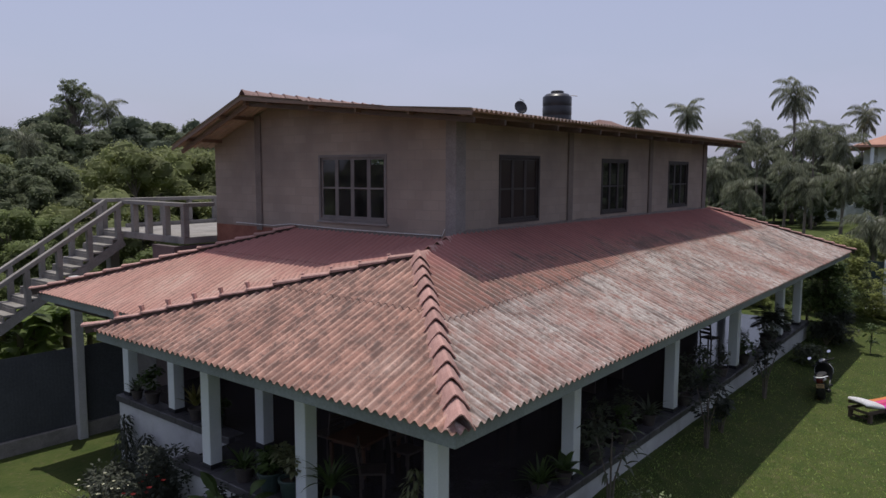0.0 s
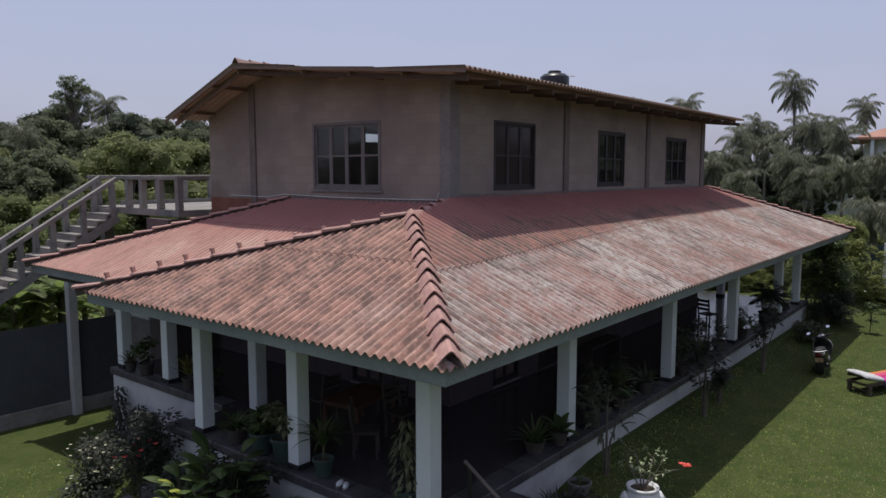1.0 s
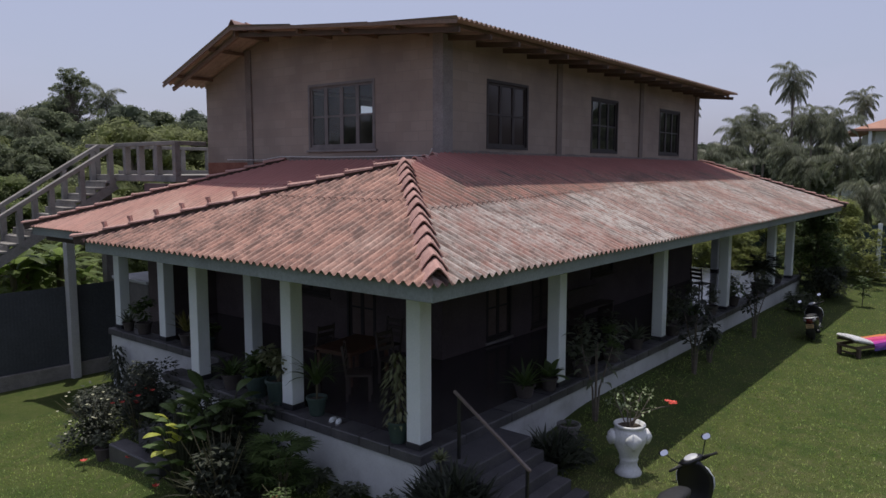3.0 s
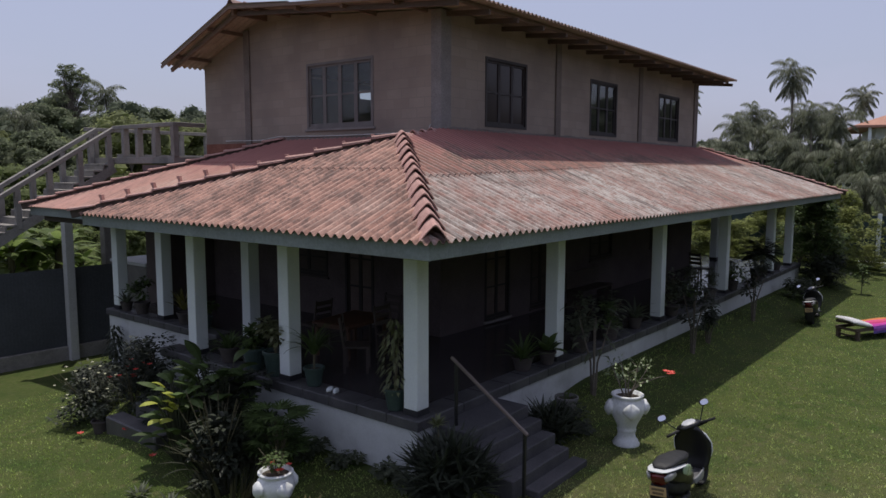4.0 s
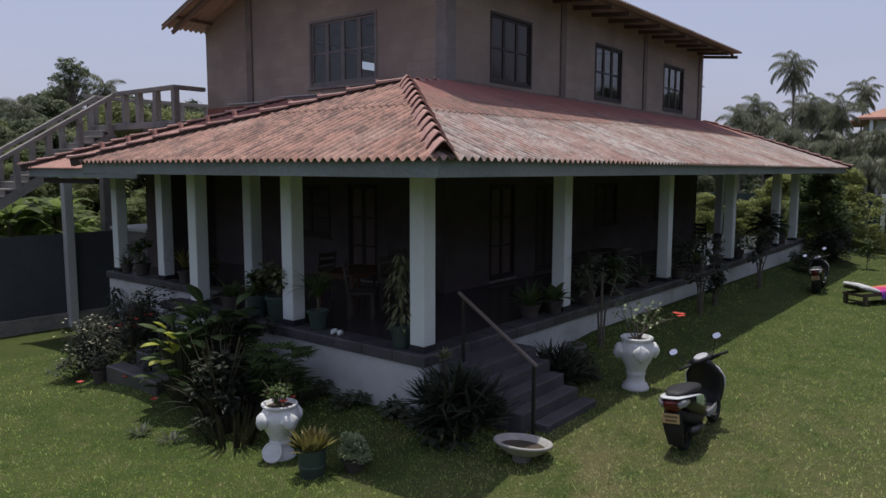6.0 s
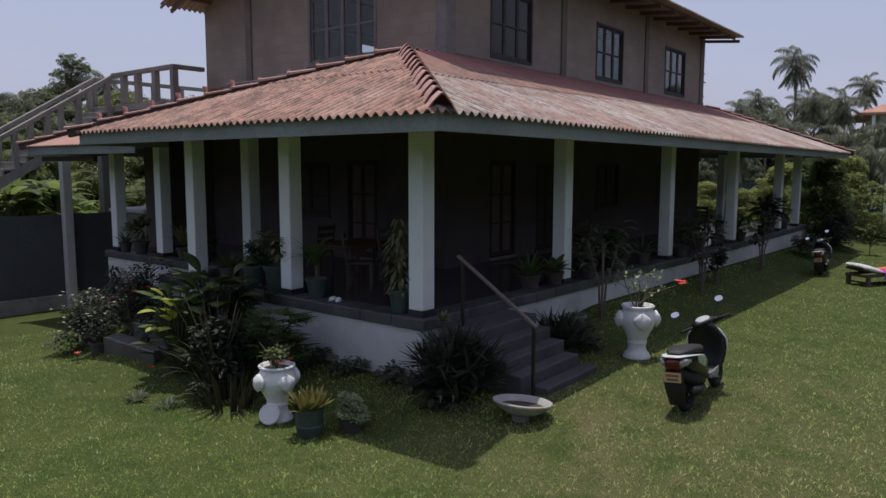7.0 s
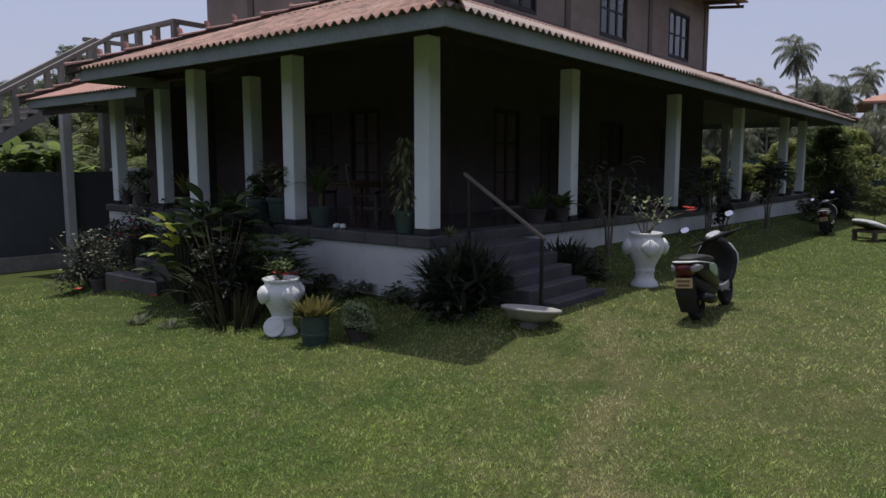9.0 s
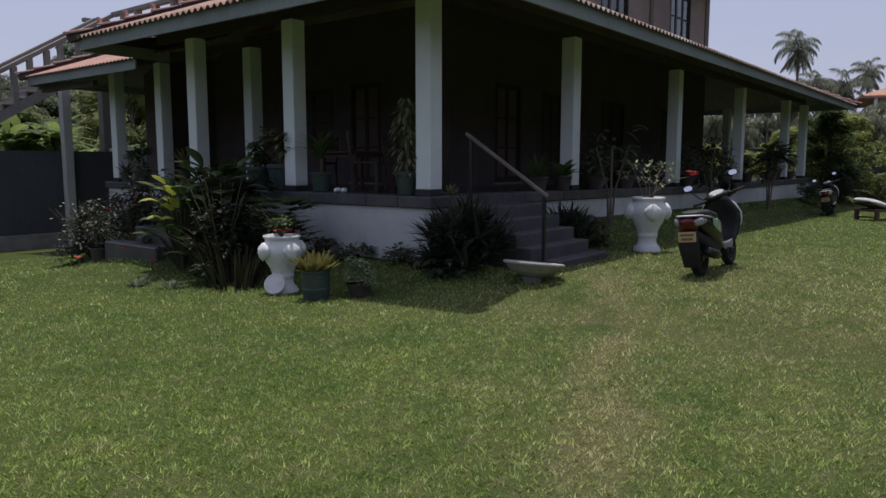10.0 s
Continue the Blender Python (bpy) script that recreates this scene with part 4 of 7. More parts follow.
wall_with_openings("y", WXE, WY + T, WYE - T, SPLIT, lambda y: upz(y) - 0.03, [], M["plaster"], -1, "upper_wall", house)
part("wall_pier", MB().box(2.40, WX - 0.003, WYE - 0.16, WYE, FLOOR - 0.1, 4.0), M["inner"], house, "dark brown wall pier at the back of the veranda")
part("upper_floor", MB().box(WX + T, WXE - T, WY + T, WYE - T, SPLIT, SPLIT + 0.15), M["concrete"], house)
# ground floor walls
GWINS = [(4.37, 5.37, FLOOR + 0.02, FLOOR + 2.15), (6.3, 7.3, FLOOR + 0.02, FLOOR + 2.1), (9.4, 10.8, FLOOR + 0.9, FLOOR + 2.1), (13.6, 15.2, FLOOR + 0.9, FLOOR + 2.1)]
LWINS = [(3.72, 4.62, FLOOR + 0.02, FLOOR + 2.15), (5.2, 6.6, FLOOR + 0.9, FLOOR + 2.1)]
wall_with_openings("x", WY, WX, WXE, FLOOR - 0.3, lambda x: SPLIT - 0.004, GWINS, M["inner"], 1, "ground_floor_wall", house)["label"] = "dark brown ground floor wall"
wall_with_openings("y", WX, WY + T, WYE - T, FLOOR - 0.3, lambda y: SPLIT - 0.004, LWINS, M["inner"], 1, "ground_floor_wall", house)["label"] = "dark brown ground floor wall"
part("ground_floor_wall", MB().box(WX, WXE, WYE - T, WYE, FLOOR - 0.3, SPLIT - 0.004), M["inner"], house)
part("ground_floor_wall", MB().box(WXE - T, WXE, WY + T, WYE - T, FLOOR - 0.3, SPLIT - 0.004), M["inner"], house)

# cement columns standing a little proud of the upper wall
for x, w in ((7.32, 0.24), (12.34, 0.24), (17.12, 0.34)):
    part("pilaster", MB().box(x, x + w, WY - 0.045, WY - 0.002, 4.95, upz(WY) - 0.05, 0.006), M["pil_dark"], house, "brown cement pilaster")
part("pilaster", MB().box(WX - 0.03, WX + 0.30, WY - 0.035, WY - 0.002, 4.9, upz(WY) - 0.05, 0.002), M["pil"], house, "grey cement corner pilaster")
part("pilaster", MB().box(WX - 0.029, WX - 0.002, WY - 0.003, WY + 0.22, 4.9, upz(WY) - 0.05), M["pil"], house, "grey cement corner pilaster")
part("pilaster", MB().box(WX - 0.045, WX - 0.002, 7.92, 8.14, 4.85, upz(8.0) - 0.05, 0.006), M["pil_dark"], house, "brown cement pilaster")
# thin mortar flashing where the roof meets the wall
def flashing(a, b, out, seed):
    """A hand-laid mortar fillet of uneven height between two points on a wall."""
    r = random.Random(seed)
    a, b, out = Vector(a), Vector(b), Vector(out)
    mb = MB()
    n = int((b - a).length / 0.22)
    for i in range(n + 1):
        p = a.lerp(b, i / n)
        h, d = 0.045 + r.uniform(-0.015, 0.02), 0.045 + r.uniform(-0.015, 0.015)
        mb.v += [tuple(p + out * 0.004), tuple(p + out * 0.008 + Vector((0, 0, h))), tuple(p + out * 0.035 + Vector((0, 0, h * 0.72))), tuple(p + out * d + Vector((0, 0, 0.015))), tuple(p + out * (d + 0.012) + Vector((0, 0, -0.05)))]
    for i in range(n):
        for k in range(4):
            c = i * 5 + k
            mb.f.append((c, c + 1, c + 6, c + 5))
    part("flashing", mb, M["pil_dark"], house, "grey cement flashing")


flashing((3.0, WY, right_z(3.0, WY)), (17.4, WY, right_z(17.4, WY)), (0, -1, 0), 1)
flashing((WX, 2.2, main_z(WX, 0)), (WX, 6.5, main_z(WX, 0)), (-1, 0, 0), 2)


def lattice(us, vs, hole, d0, d1, put):
    """A flat frame cut out of one board: us and vs are its breaks, hole(i, j) says which fields are open."""
    mb, at = MB(), {}

    def vert(i, j, d):
        if (i, j, d) not in at:
            at[(i, j, d)] = len(mb.v)
            mb.v.append(put(us[i], d, vs[j]))
        return at[(i, j, d)]

    nu, nv = len(us) - 1, len(vs) - 1
    solid = lambda i, j: 0 <= i < nu and 0 <= j < nv and not hole(i, j)
    for i in range(nu):
        for j in range(nv):
            if not solid(i, j):
                continue
            mb.f.append((vert(i, j, d1), vert(i + 1, j, d1), vert(i + 1, j + 1, d1), vert(i, j + 1, d1)))
            mb.f.append((vert(i, j, d0), vert(i, j + 1, d0), vert(i + 1, j + 1, d0), vert(i + 1, j, d0)))
            for (ni, nj), (e0, e1) in (((i - 1, j), ((i, j), (i, j + 1))), ((i + 1, j), ((i + 1, j + 1), (i + 1, j))), ((i, j - 1), ((i + 1, j), (i, j))), ((i, j + 1), ((i, j + 1), (i + 1, j + 1)))):
                if not solid(ni, nj):
                    mb.f.append((vert(*e0, d1), vert(*e1, d1), vert(*e1, d0), vert(*e0, d0)))
    return mb


def window(along, fixed, a0, a1, z0, z1, leaves, rails, out, parent=house, opened=(), wood="frame", infill="glass", sill=True):
    """Timber window: outer frame, leaves with glazing bars and a pane in each field."""
    def bx(p, q, d0, d1, lo, hi, b=0.004):
        f0, f1 = sorted((fixed + out * d0, fixed + out * d1))
        return MB().box(p, q, f0, f1, lo, hi, b) if along == "x" else MB().box(f0, f1, p, q, lo, hi, b)

    def put(u, d, v):
        return (u, fixed + out * d, v) if along == "x" else (fixed + out * d, u, v)

    fr = lattice([a0, a0 + 0.06, a1 - 0.06, a1], [z0, z0 + 0.06, z1 - 0.06, z1], lambda i, j: i == 1 and j == 1, -0.10, 0.015, put)
    win = part("window", fr, M[wood], parent, "grey-brown timber casement window")
    if sill:
        part("sill", bx(a0 - 0.05, a1 + 0.05, 0.004, 0.05, z0 - 0.05, z0 - 0.004), M["wood_dark" if infill == "wood_dark" else "pil"], win)
    w = (a1 - a0 - 0.12) / leaves
    for i in range(leaves):
        p, q = a0 + 0.06 + i * w, a0 + 0.06 + (i + 1) * w
        lo, hi = z0 + 0.06, z1 - 0.06
        ys = [lo + 0.06 + (hi - lo - 0.11) * (k + 1) / (rails + 1) for k in range(rails)]
        vs = [lo, lo + 0.06] + [v for y in ys for v in (y - 0.02, y + 0.02)] + [hi - 0.05, hi]
        lf = lattice([p + 0.002, p + 0.05, q - 0.05, q - 0.002], vs, lambda i, j: i == 1 and j % 2 == 1, -0.07, -0.025, put)
        part("casement", lf, M[wood], win)
        edges = [lo + 0.06] + ys + [hi - 0.05]
        for k in range(rails + 1):
            if (i, k) in opened:
                continue
            g = bx(p + 0.045, q - 0.045, -0.05, -0.045, edges[k], edges[k + 1], 0)
            po = part("pane", g, M[infill], win)
            po.visible_shadow = False


window("y", WX, WIN_L[0], WIN_L[1], WZ0, WZ1, 4, 1, -1)
for a, b in WINS_R:
    window("x", WY, a, b, WZ0, WZ1, 3, 1, -1, wood="frame_dark", infill="dark_pane" if a < 5 else "glass_side", sill=False)
for a, b, lo, hi in GWINS:
    window("x", WY, a, b, lo, hi, 2, 2, -1, wood="frame_dark", infill="curtain" if a < 5 else "wood_dark")
for k, (a, b, lo, hi) in enumerate(LWINS):
    window("y", WX, a, b, lo, hi, 2, 2, -1, wood="frame_dark", infill="curtain" if k == 0 else "wood_dark")

# ---- upper roof ----
uroof = part("upper_roof", MB().beam((UX0 + 0.12, RY, RZ - 0.12), (UX1 - 0.1, RY, RZ - 0.12), 0.08, 0.14), M["timber"], house, "low-pitched corrugated upper roof with raw timber purlins")
ur_z = lambda x, y: upz(y)
corrugated([(UX0, UE_R[0]), (UX1, UE_R[0]), (UX1, RY), (UX0, RY)], ur_z, "y", M["roof_u"], uroof, [0.6, 2.9, 5.2, RY], lift=0.02, under="sheet_under")
corrugated([(UX0, RY), (UX1, RY), (UX1, UE_L[0]), (UX0, UE_L[0])], ur_z, "y", M["roof_u"], uroof, [UE_L[0] + 0.1, RY], lift=0.02, under="sheet_under")
for y in (0.95, 2.2, 3.6, 5.0, 6.4, 8.2, 9.6):
    part("purlin", MB().beam((UX0 + 0.08, y, upz(y) - 0.055), (UX1 - 0.1, y, upz(y) - 0.055), 0.06, 0.08, 0.004), M["timber"], uroof)
# right-hand rafters in a darker timber: the soffit's shade is put into their colour
for i in range(17):
    x = 1.95 + i * 1.0
    part("rafter", MB().beam((x, UE_R[0] + 0.12, upz(UE_R[0] + 0.12) - 0.15), (x, RY, RZ - 0.15), 0.06, 0.10, 0.004), M["timber_dull"], uroof)
    if x < 3 or x > 17:
        part("rafter", MB().beam((x, UE_L[0] - 0.1, upz(UE_L[0] - 0.1) - 0.15), (x, RY, RZ - 0.15), 0.06, 0.10, 0.004), M["timber"], uroof)
for s in (0, 1):
    ya, yb = (UE_R[0], RY) if s == 0 else (UE_L[0], RY)
    part("barge_board", MB().beam((UX0 + 0.02, ya, upz(ya) - 0.05), (UX0 + 0.02, yb, upz(yb) - 0.05), 0.03, 0.07, 0.003), M["timber"], uroof, "weathered timber barge board")
for x in (1.75, 2.15, 2.55, 2.95):
    o = part("ridge_tile", TILE_OLD, None, uroof)
    o.matrix_basis = pose(x, RY, RZ + 0.03)
for i in range(38):
    o = part("ridge_tile", TILE_OLD, None, uroof)
    o.matrix_basis = pose(3.35 + i * 0.385, RY, RZ + 0.03)


# ---- terrace and outside stair ----
def build_terrace():
    t = thing("terrace", "raised concrete terrace with a post-and-rail balustrade", "terrace")
    part("slab", MB().box(1.85, 9.0, 10.0, 14.6, 4.42, 4.60, 0.01), M["concrete"], t, "pale weathered concrete slab")
    for x, y in ((2.1, 14.3), (6.0, 14.3)):
        part("support_column", MB().box(x - 0.14, x + 0.14, y - 0.14, y + 0.14, -0.6, 4.42, 0.01), M["concrete"], t)
    part("store_wall", MB().box(1.55, 1.73, 9.995, 11.04, -0.9, 4.38), M["inner"], t, "dark brown wall of the store under the terrace")
    part("store_wall", MB().box(1.731, 2.77, 9.995, 10.15, -0.9, 4.38), M["inner"], t, "dark brown wall of the store under the terrace")
    rail = lambda a, b: part("top_rail", MB().beam(a, b, 0.17, 0.11, 0.01), M["concrete"], t)
    rail((1.93, 9.98, 5.44), (1.93, 13.18, 5.44))
    rail((1.93, 10.05, 5.44), (2.78, 10.05, 5.44))
    rail((1.7, 14.5, 5.44), (9.0, 14.5, 5.44))
    for y in (10.06, 10.95, 11.85, 12.6):
        part("post", MB().box(1.85, 2.01, y - 0.08, y + 0.08, 4.6, 5.385, 0.008), M["concrete"], t)
    for i in range(8):
        x = 2.0 + i * 0.95
        part("post", MB().box(x - 0.07, x + 0.07, 14.43, 14.57, 4.6, 5.385, 0.008), M["concrete"], t)
    part("kerb", MB().box(2.6, 9.0, 14.35, 14.43, 4.604, 4.72, 0.01), M["concrete"], t)
    return t


build_terrace()


def build_stair():
    s = thing("outside_stair", "open concrete stair with thick concrete handrails", "stair")
    n, rise, run = 26, 0.178, 0.292
    y0, y1 = 13.1, 14.3
    for i in range(n):
        x, z = 1.85 - i * run, 4.60 - (i + 1) * rise
        part("tread", MB().box(x - run - 0.03, x, y0, y1, z - 0.06, z, 0.008), M["concrete"], s)
        part("riser", MB().box(x - 0.05, x - 0.002, y0 + 0.02, y1 - 0.02, z + 0.001, z + rise - 0.062), M["concrete"], s)
    sl = rise / run
    x2 = 1.85 - n * run
    for y in (y0 + 0.06, y1 - 0.06):
        part("stringer", MB().beam((1.85, y, 4.30), (x2, y, 4.30 - n * rise), 0.12, 0.24), M["concrete"], s)
        part("handrail", MB().beam((1.93, y, 5.44), (x2 + 0.2, y, 5.44 - sl * (1.73 - x2)), 0.15, 0.11, 0.01), M["concrete"], s)
        for i in range(10):
            x = 1.72 - i * 0.83
            zt = 5.44 - sl * (1.93 - x) - 0.05
            part("baluster", MB().box(x - 0.07, x + 0.07, y - 0.069, y + 0.069, zt - 1.05, zt, 0.008), M["concrete"], s)
    return s


build_stair()


# ---- garden fence with a low wall ----
def build_fence():
    f = thing("fence", "dark sheet fence on a low pale wall", "fence")
    a, b = Vector((-11.0, 13.25, -0.49)), Vector((1.42, 12.55, -0.49))
    d = (b - a)
    L = d.length
    m0 = Matrix.Translation(a) @ d.to_track_quat("X", "Z").to_matrix().to_4x4()
    part("low_wall", MB().box(0, L, -0.10, 0.10, -0.9, -0.02, 0.01, m0), M["concrete"], f, "pale cement footing wall")
    n = 12
    for i in range(n):
        p, q = L * i / n, L * (i + 1) / n
        mb = MB()
        k = 24
        for j in range(k + 1):
            x = p + (q - p) * j / k
            w = 0.0012 * (1 if j % 2 else -1)
            mb.v += [tuple(m0 @ Vector((x, w, -0.015))), tuple(m0 @ Vector((x, w, 2.11))), tuple(m0 @ Vector((x, w + 0.006, -0.015))), tuple(m0 @ Vector((x, w + 0.006, 2.11)))]
        for j in range(k):
            c, e = j * 4, j * 4 + 4
            mb.f += [(c, e, e + 1, c + 1), (c + 2, c + 3, e + 3, e + 2), (c + 1, e + 1, e + 3, c + 3)]
        part("fence_sheet", mb, M["fence"], f)


build_fence()

# a run of bricks under the upper wall, and a white cable along its foot
part("brick_base", MB().box(WX - 0.012, WX - 0.002, 7.2, WYE, 4.46, 4.93), M["brick"], house, "exposed red brick base of the upper wall")
part("cable", MB().tube([(WX - 0.03, 9.0, 5.0), (WX - 0.05, 7.5, 4.985), (WX - 0.06, 6.8, 5.06), (WX - 0.06, 5.2, 5.03), (WX - 0.06, 3.4, 5.03), (WX - 0.06, 2.12, 5.04), (WX - 0.05, 2.06, 5.18)], 0.011, 6), M["cable"], house, "thin white cable")


def build_roof_tank():
    t = thing("water_tank", "black ribbed polyethylene water tank on the roof", "water tank", (16.3, 7.25, 0))
    prof = [(0.02, 8.12)] + [(0.50, 8.12)]
    for z in (8.16, 8.52, 8.88):
        prof += [(0.555, z), (0.56, z + 0.02), (0.56, z + 0.31), (0.552, z + 0.335)]
    prof += [(0.53, 9.24), (0.42, 9.33), (0.22, 9.37)]
    part("tank_body", MB().lathe(prof, 28), M["tank"], t, smooth=True)
    part("lid", MB().lathe([(0.24, 9.36), (0.25, 9.39), (0.25, 9.43), (0.2, 9.46)], 20), M["tank"], t)
    part("base_block", MB().box(-0.6, 0.6, -0.6, 0.6, 7.95, 8.12, 0.01), M["concrete"], t)
    part("pipe", MB().tube([(0.5, -0.1, 9.30), (0.75, -0.25, 9.33), (0.95, -0.35, 9.32)], 0.018, 6), M["cable"], t)
    d = thing("satellite_dish", "grey satellite dish on a short mast on the roof", "satellite dish", (12.56, 6.57, 0))
    part("mast", MB().tube([(0, 0, 7.92), (0, 0, 8.46)], 0.025, 8), M["metal_dark"], d)
    m = pose(0, 0, 8.5, -70, 0, 150)
    part("reflector", MB().lathe([(0.02, 0.0), (0.12, 0.012), (0.24, 0.05), (0.34, 0.10), (0.35, 0.11), (0.335, 0.112), (0.24, 0.064), (0.12, 0.026), (0.02, 0.014)], 24, m @ Matrix.Scale(0.68, 4)), M["metal_dark"], d, smooth=True)
    part("feed_arm", MB().tube([tuple(m @ Vector((0, -0.3, 0.09))), tuple(m @ Vector((0, -0.1, 0.34)))], 0.012, 6), M["metal_dark"], d)


build_roof_tank()

def stair_head():
    """A small roofed block behind the far end of the upper floor."""
    t = thing("stair_head", "small block with a brown hipped roof behind the upper floor", "roof block")
    part("wall", MB().box(18.9, 21.2, 6.2, 8.6, 3.0, 8.0), M["plaster"], t)
    part("roof", MB().add([(18.6, 5.9, 8.0), (21.6, 5.9, 8.0), (21.6, 8.9, 8.0), (18.6, 8.9, 8.0), (19.6, 7.1, 8.55), (20.8, 7.1, 8.55), (18.6, 5.9, 7.93), (21.6, 5.9, 7.93), (21.6, 8.9, 7.93), (18.6, 8.9, 7.93)],
                         [(0, 1, 5, 4), (1, 2, 5), (2, 3, 4, 5), (3, 0, 4), (0, 6, 7, 1), (1, 7, 8, 2), (2, 8, 9, 3), (3, 9, 6, 0), (9, 8, 7, 6)]), M["brown_tile"], t)


stair_head()


# ---- vegetation ----
def leaf_quad(mb, c, d, up, l, w):
    """A pointed leaf of four corners."""
    side = d.cross(up)
    if side.length < 1e-4:
        side = d.orthogonal()
    side = side.normalized() * w
    tip = c + d * l
    mid = c + d * (l * 0.45) + up * (l * 0.06)
    mb.add([c, mid + side, tip, mid - side], [(0, 1, 2, 3)])


def rvec():
    while True:
        v = Vector((random.uniform(-1, 1), random.uniform(-1, 1), random.uniform(-1, 1)))
        if 0.05 < v.length < 1:
            return v


def leaf_tri(mb, c, d, l, w):
    """A small leaf of three corners, for trees far off."""
    side = d.cross(Vector((0, 0, 1)))
    side = side.normalized() * w if side.length > 1e-4 else Vector((w, 0, 0))
    n = len(mb.v)
    mb.v += [tuple(c + side), tuple(c + d * l), tuple(c - side)]
    mb.f.append((n, n + 1, n + 2))


def leaf_clumps(mb, clumps, per, size, droop=0.2, far=False):
    for c, r in clumps:
        c = Vector(c)
        for _ in range(per):
            o = rvec()
            o = o.normalized() * (o.length ** 0.35) * r
            o.z *= 0.75
            d = (Vector((o.x, o.y, 0)).normalized() + rvec() * 0.7 + Vector((0, 0, -droop + 0.25 * o.z / r))).normalized()
            s = size * random.uniform(0.6, 1.3)
            if far:
                d = (Vector((o.x, o.y, 0)).normalized() + rvec() * 0.8 + Vector((0, 0, -0.75))).normalized()
                leaf_tri(mb, c + o, d, s, s * 0.36)
            else:
                leaf_quad(mb, c + o, d, Vector((0, 0, 1)), s, s * 0.28)


def tree_meshes(seed, h, spread, per, size, bare=0.35, clumps=26, mat="leaf_far", far=False, lump=1.0, heart=True):
    """A tapered trunk with limbs, and a crown of clumped leaves with gaps."""
    random.seed(seed)
    tr = MB()
    pts, rad = [], []
    x = y = 0.0
    for i in range(6):
        t = i / 5
        pts.append((x, y, h * 0.75 * t))
        rad.append(0.03 * h * (1 - 0.75 * t) * 0.6)
        x += random.uniform(-0.03, 0.03) * h
        y += random.uniform(-0.03, 0.03) * h
    tr.tube(pts, rad, 7)
    cl = []
    for i in range(clumps):
        a = random.uniform(0, 6.283)
        t = random.uniform(bare, 1.0)
        rr = spread * math.sqrt(random.random()) * (1.0 - 0.75 * max(0, t - 0.55) / 0.45) * (0.55 + 0.45 * min(1, (t - bare) / 0.25 + 0.3))
        p = Vector((x * 0.7 + rr * math.cos(a), y * 0.7 + rr * math.sin(a), h * (0.1 + 0.88 * t)))
        cl.append((p, lump * spread * random.uniform(0.18, 0.36)))
        if i % 3 == 0:
            s = Vector(pts[min(5, max(1, int(t * 5)))])
            tr.tube([s, (s + p) / 2 + Vector((0, 0, 0.04 * h)), p], [0.008 * h, 0.005 * h, 0.002 * h], 5, False)
    cr = MB()
    if far and heart:
        # dense heart of each clump, lumpy, so that the crown is not see-through
        for p, r in cl:
            k = len(cr.v)
            cr.ball(tuple(p), r * 0.74, 7, (1, 1, 0.72))
            cr.v[k:] = [tuple(p + (Vector(v) - p) * random.uniform(0.75, 1.25)) for v in cr.v[k:]]
    leaf_clumps(cr, cl, per, size, 0.2, far)
    return tr.mesh("trunk", M["bark"], True), cr.mesh("crown", M[mat])


def plant_tree(meshes, x, y, z, s, turn, label, category="tree", group="", name="tree", flat=1.0):
    t = thing(name, label, category, (x, y, z), turn, s, group)
    if flat != 1.0:
        t.scale.z *= flat
    part("trunk", meshes[0], None, t)
    part("crown", meshes[1], None, t)
    return t


def frond(mb, base, az, elev, length, droop, n=26, leaflet=0.75, width=0.035, hang=0.5):
    """One pinnate frond: a curved rib with leaflets on both sides."""
    pts = []
    p = Vector(base)
    e = elev
    st = length / 10
    for i in range(11):
        pts.append(p.copy())
        p = p + Vector((math.cos(az) * math.cos(e), math.sin(az) * math.cos(e), math.sin(e))) * st
        e -= droop / 10
    mb.tube(pts, [0.03 * length / 4 * (1 - 0.85 * i / 10) for i in range(11)], 4, False)
    for i in range(n):
        t = 0.12 + 0.88 * i / (n - 1)
        k = min(9, int(t * 10))
        f = t * 10 - k
        c = pts[k].lerp(pts[k + 1], f)
        d = (pts[k + 1] - pts[k]).normalized()
        side = d.cross(Vector((0, 0, 1))).normalized()
        ll = leaflet * length / 4 * math.sin(math.pi * min(1, 0.18 + 0.8 * t)) * random.uniform(0.8, 1.15)
        for s in (-1, 1):
            v = (side * s + d * 0.55 + Vector((0, 0, -hang * random.uniform(0.5, 1.4)))).normalized()
            leaf_quad(mb, c, v, Vector((0, 0, 1)), ll, width * length / 4)


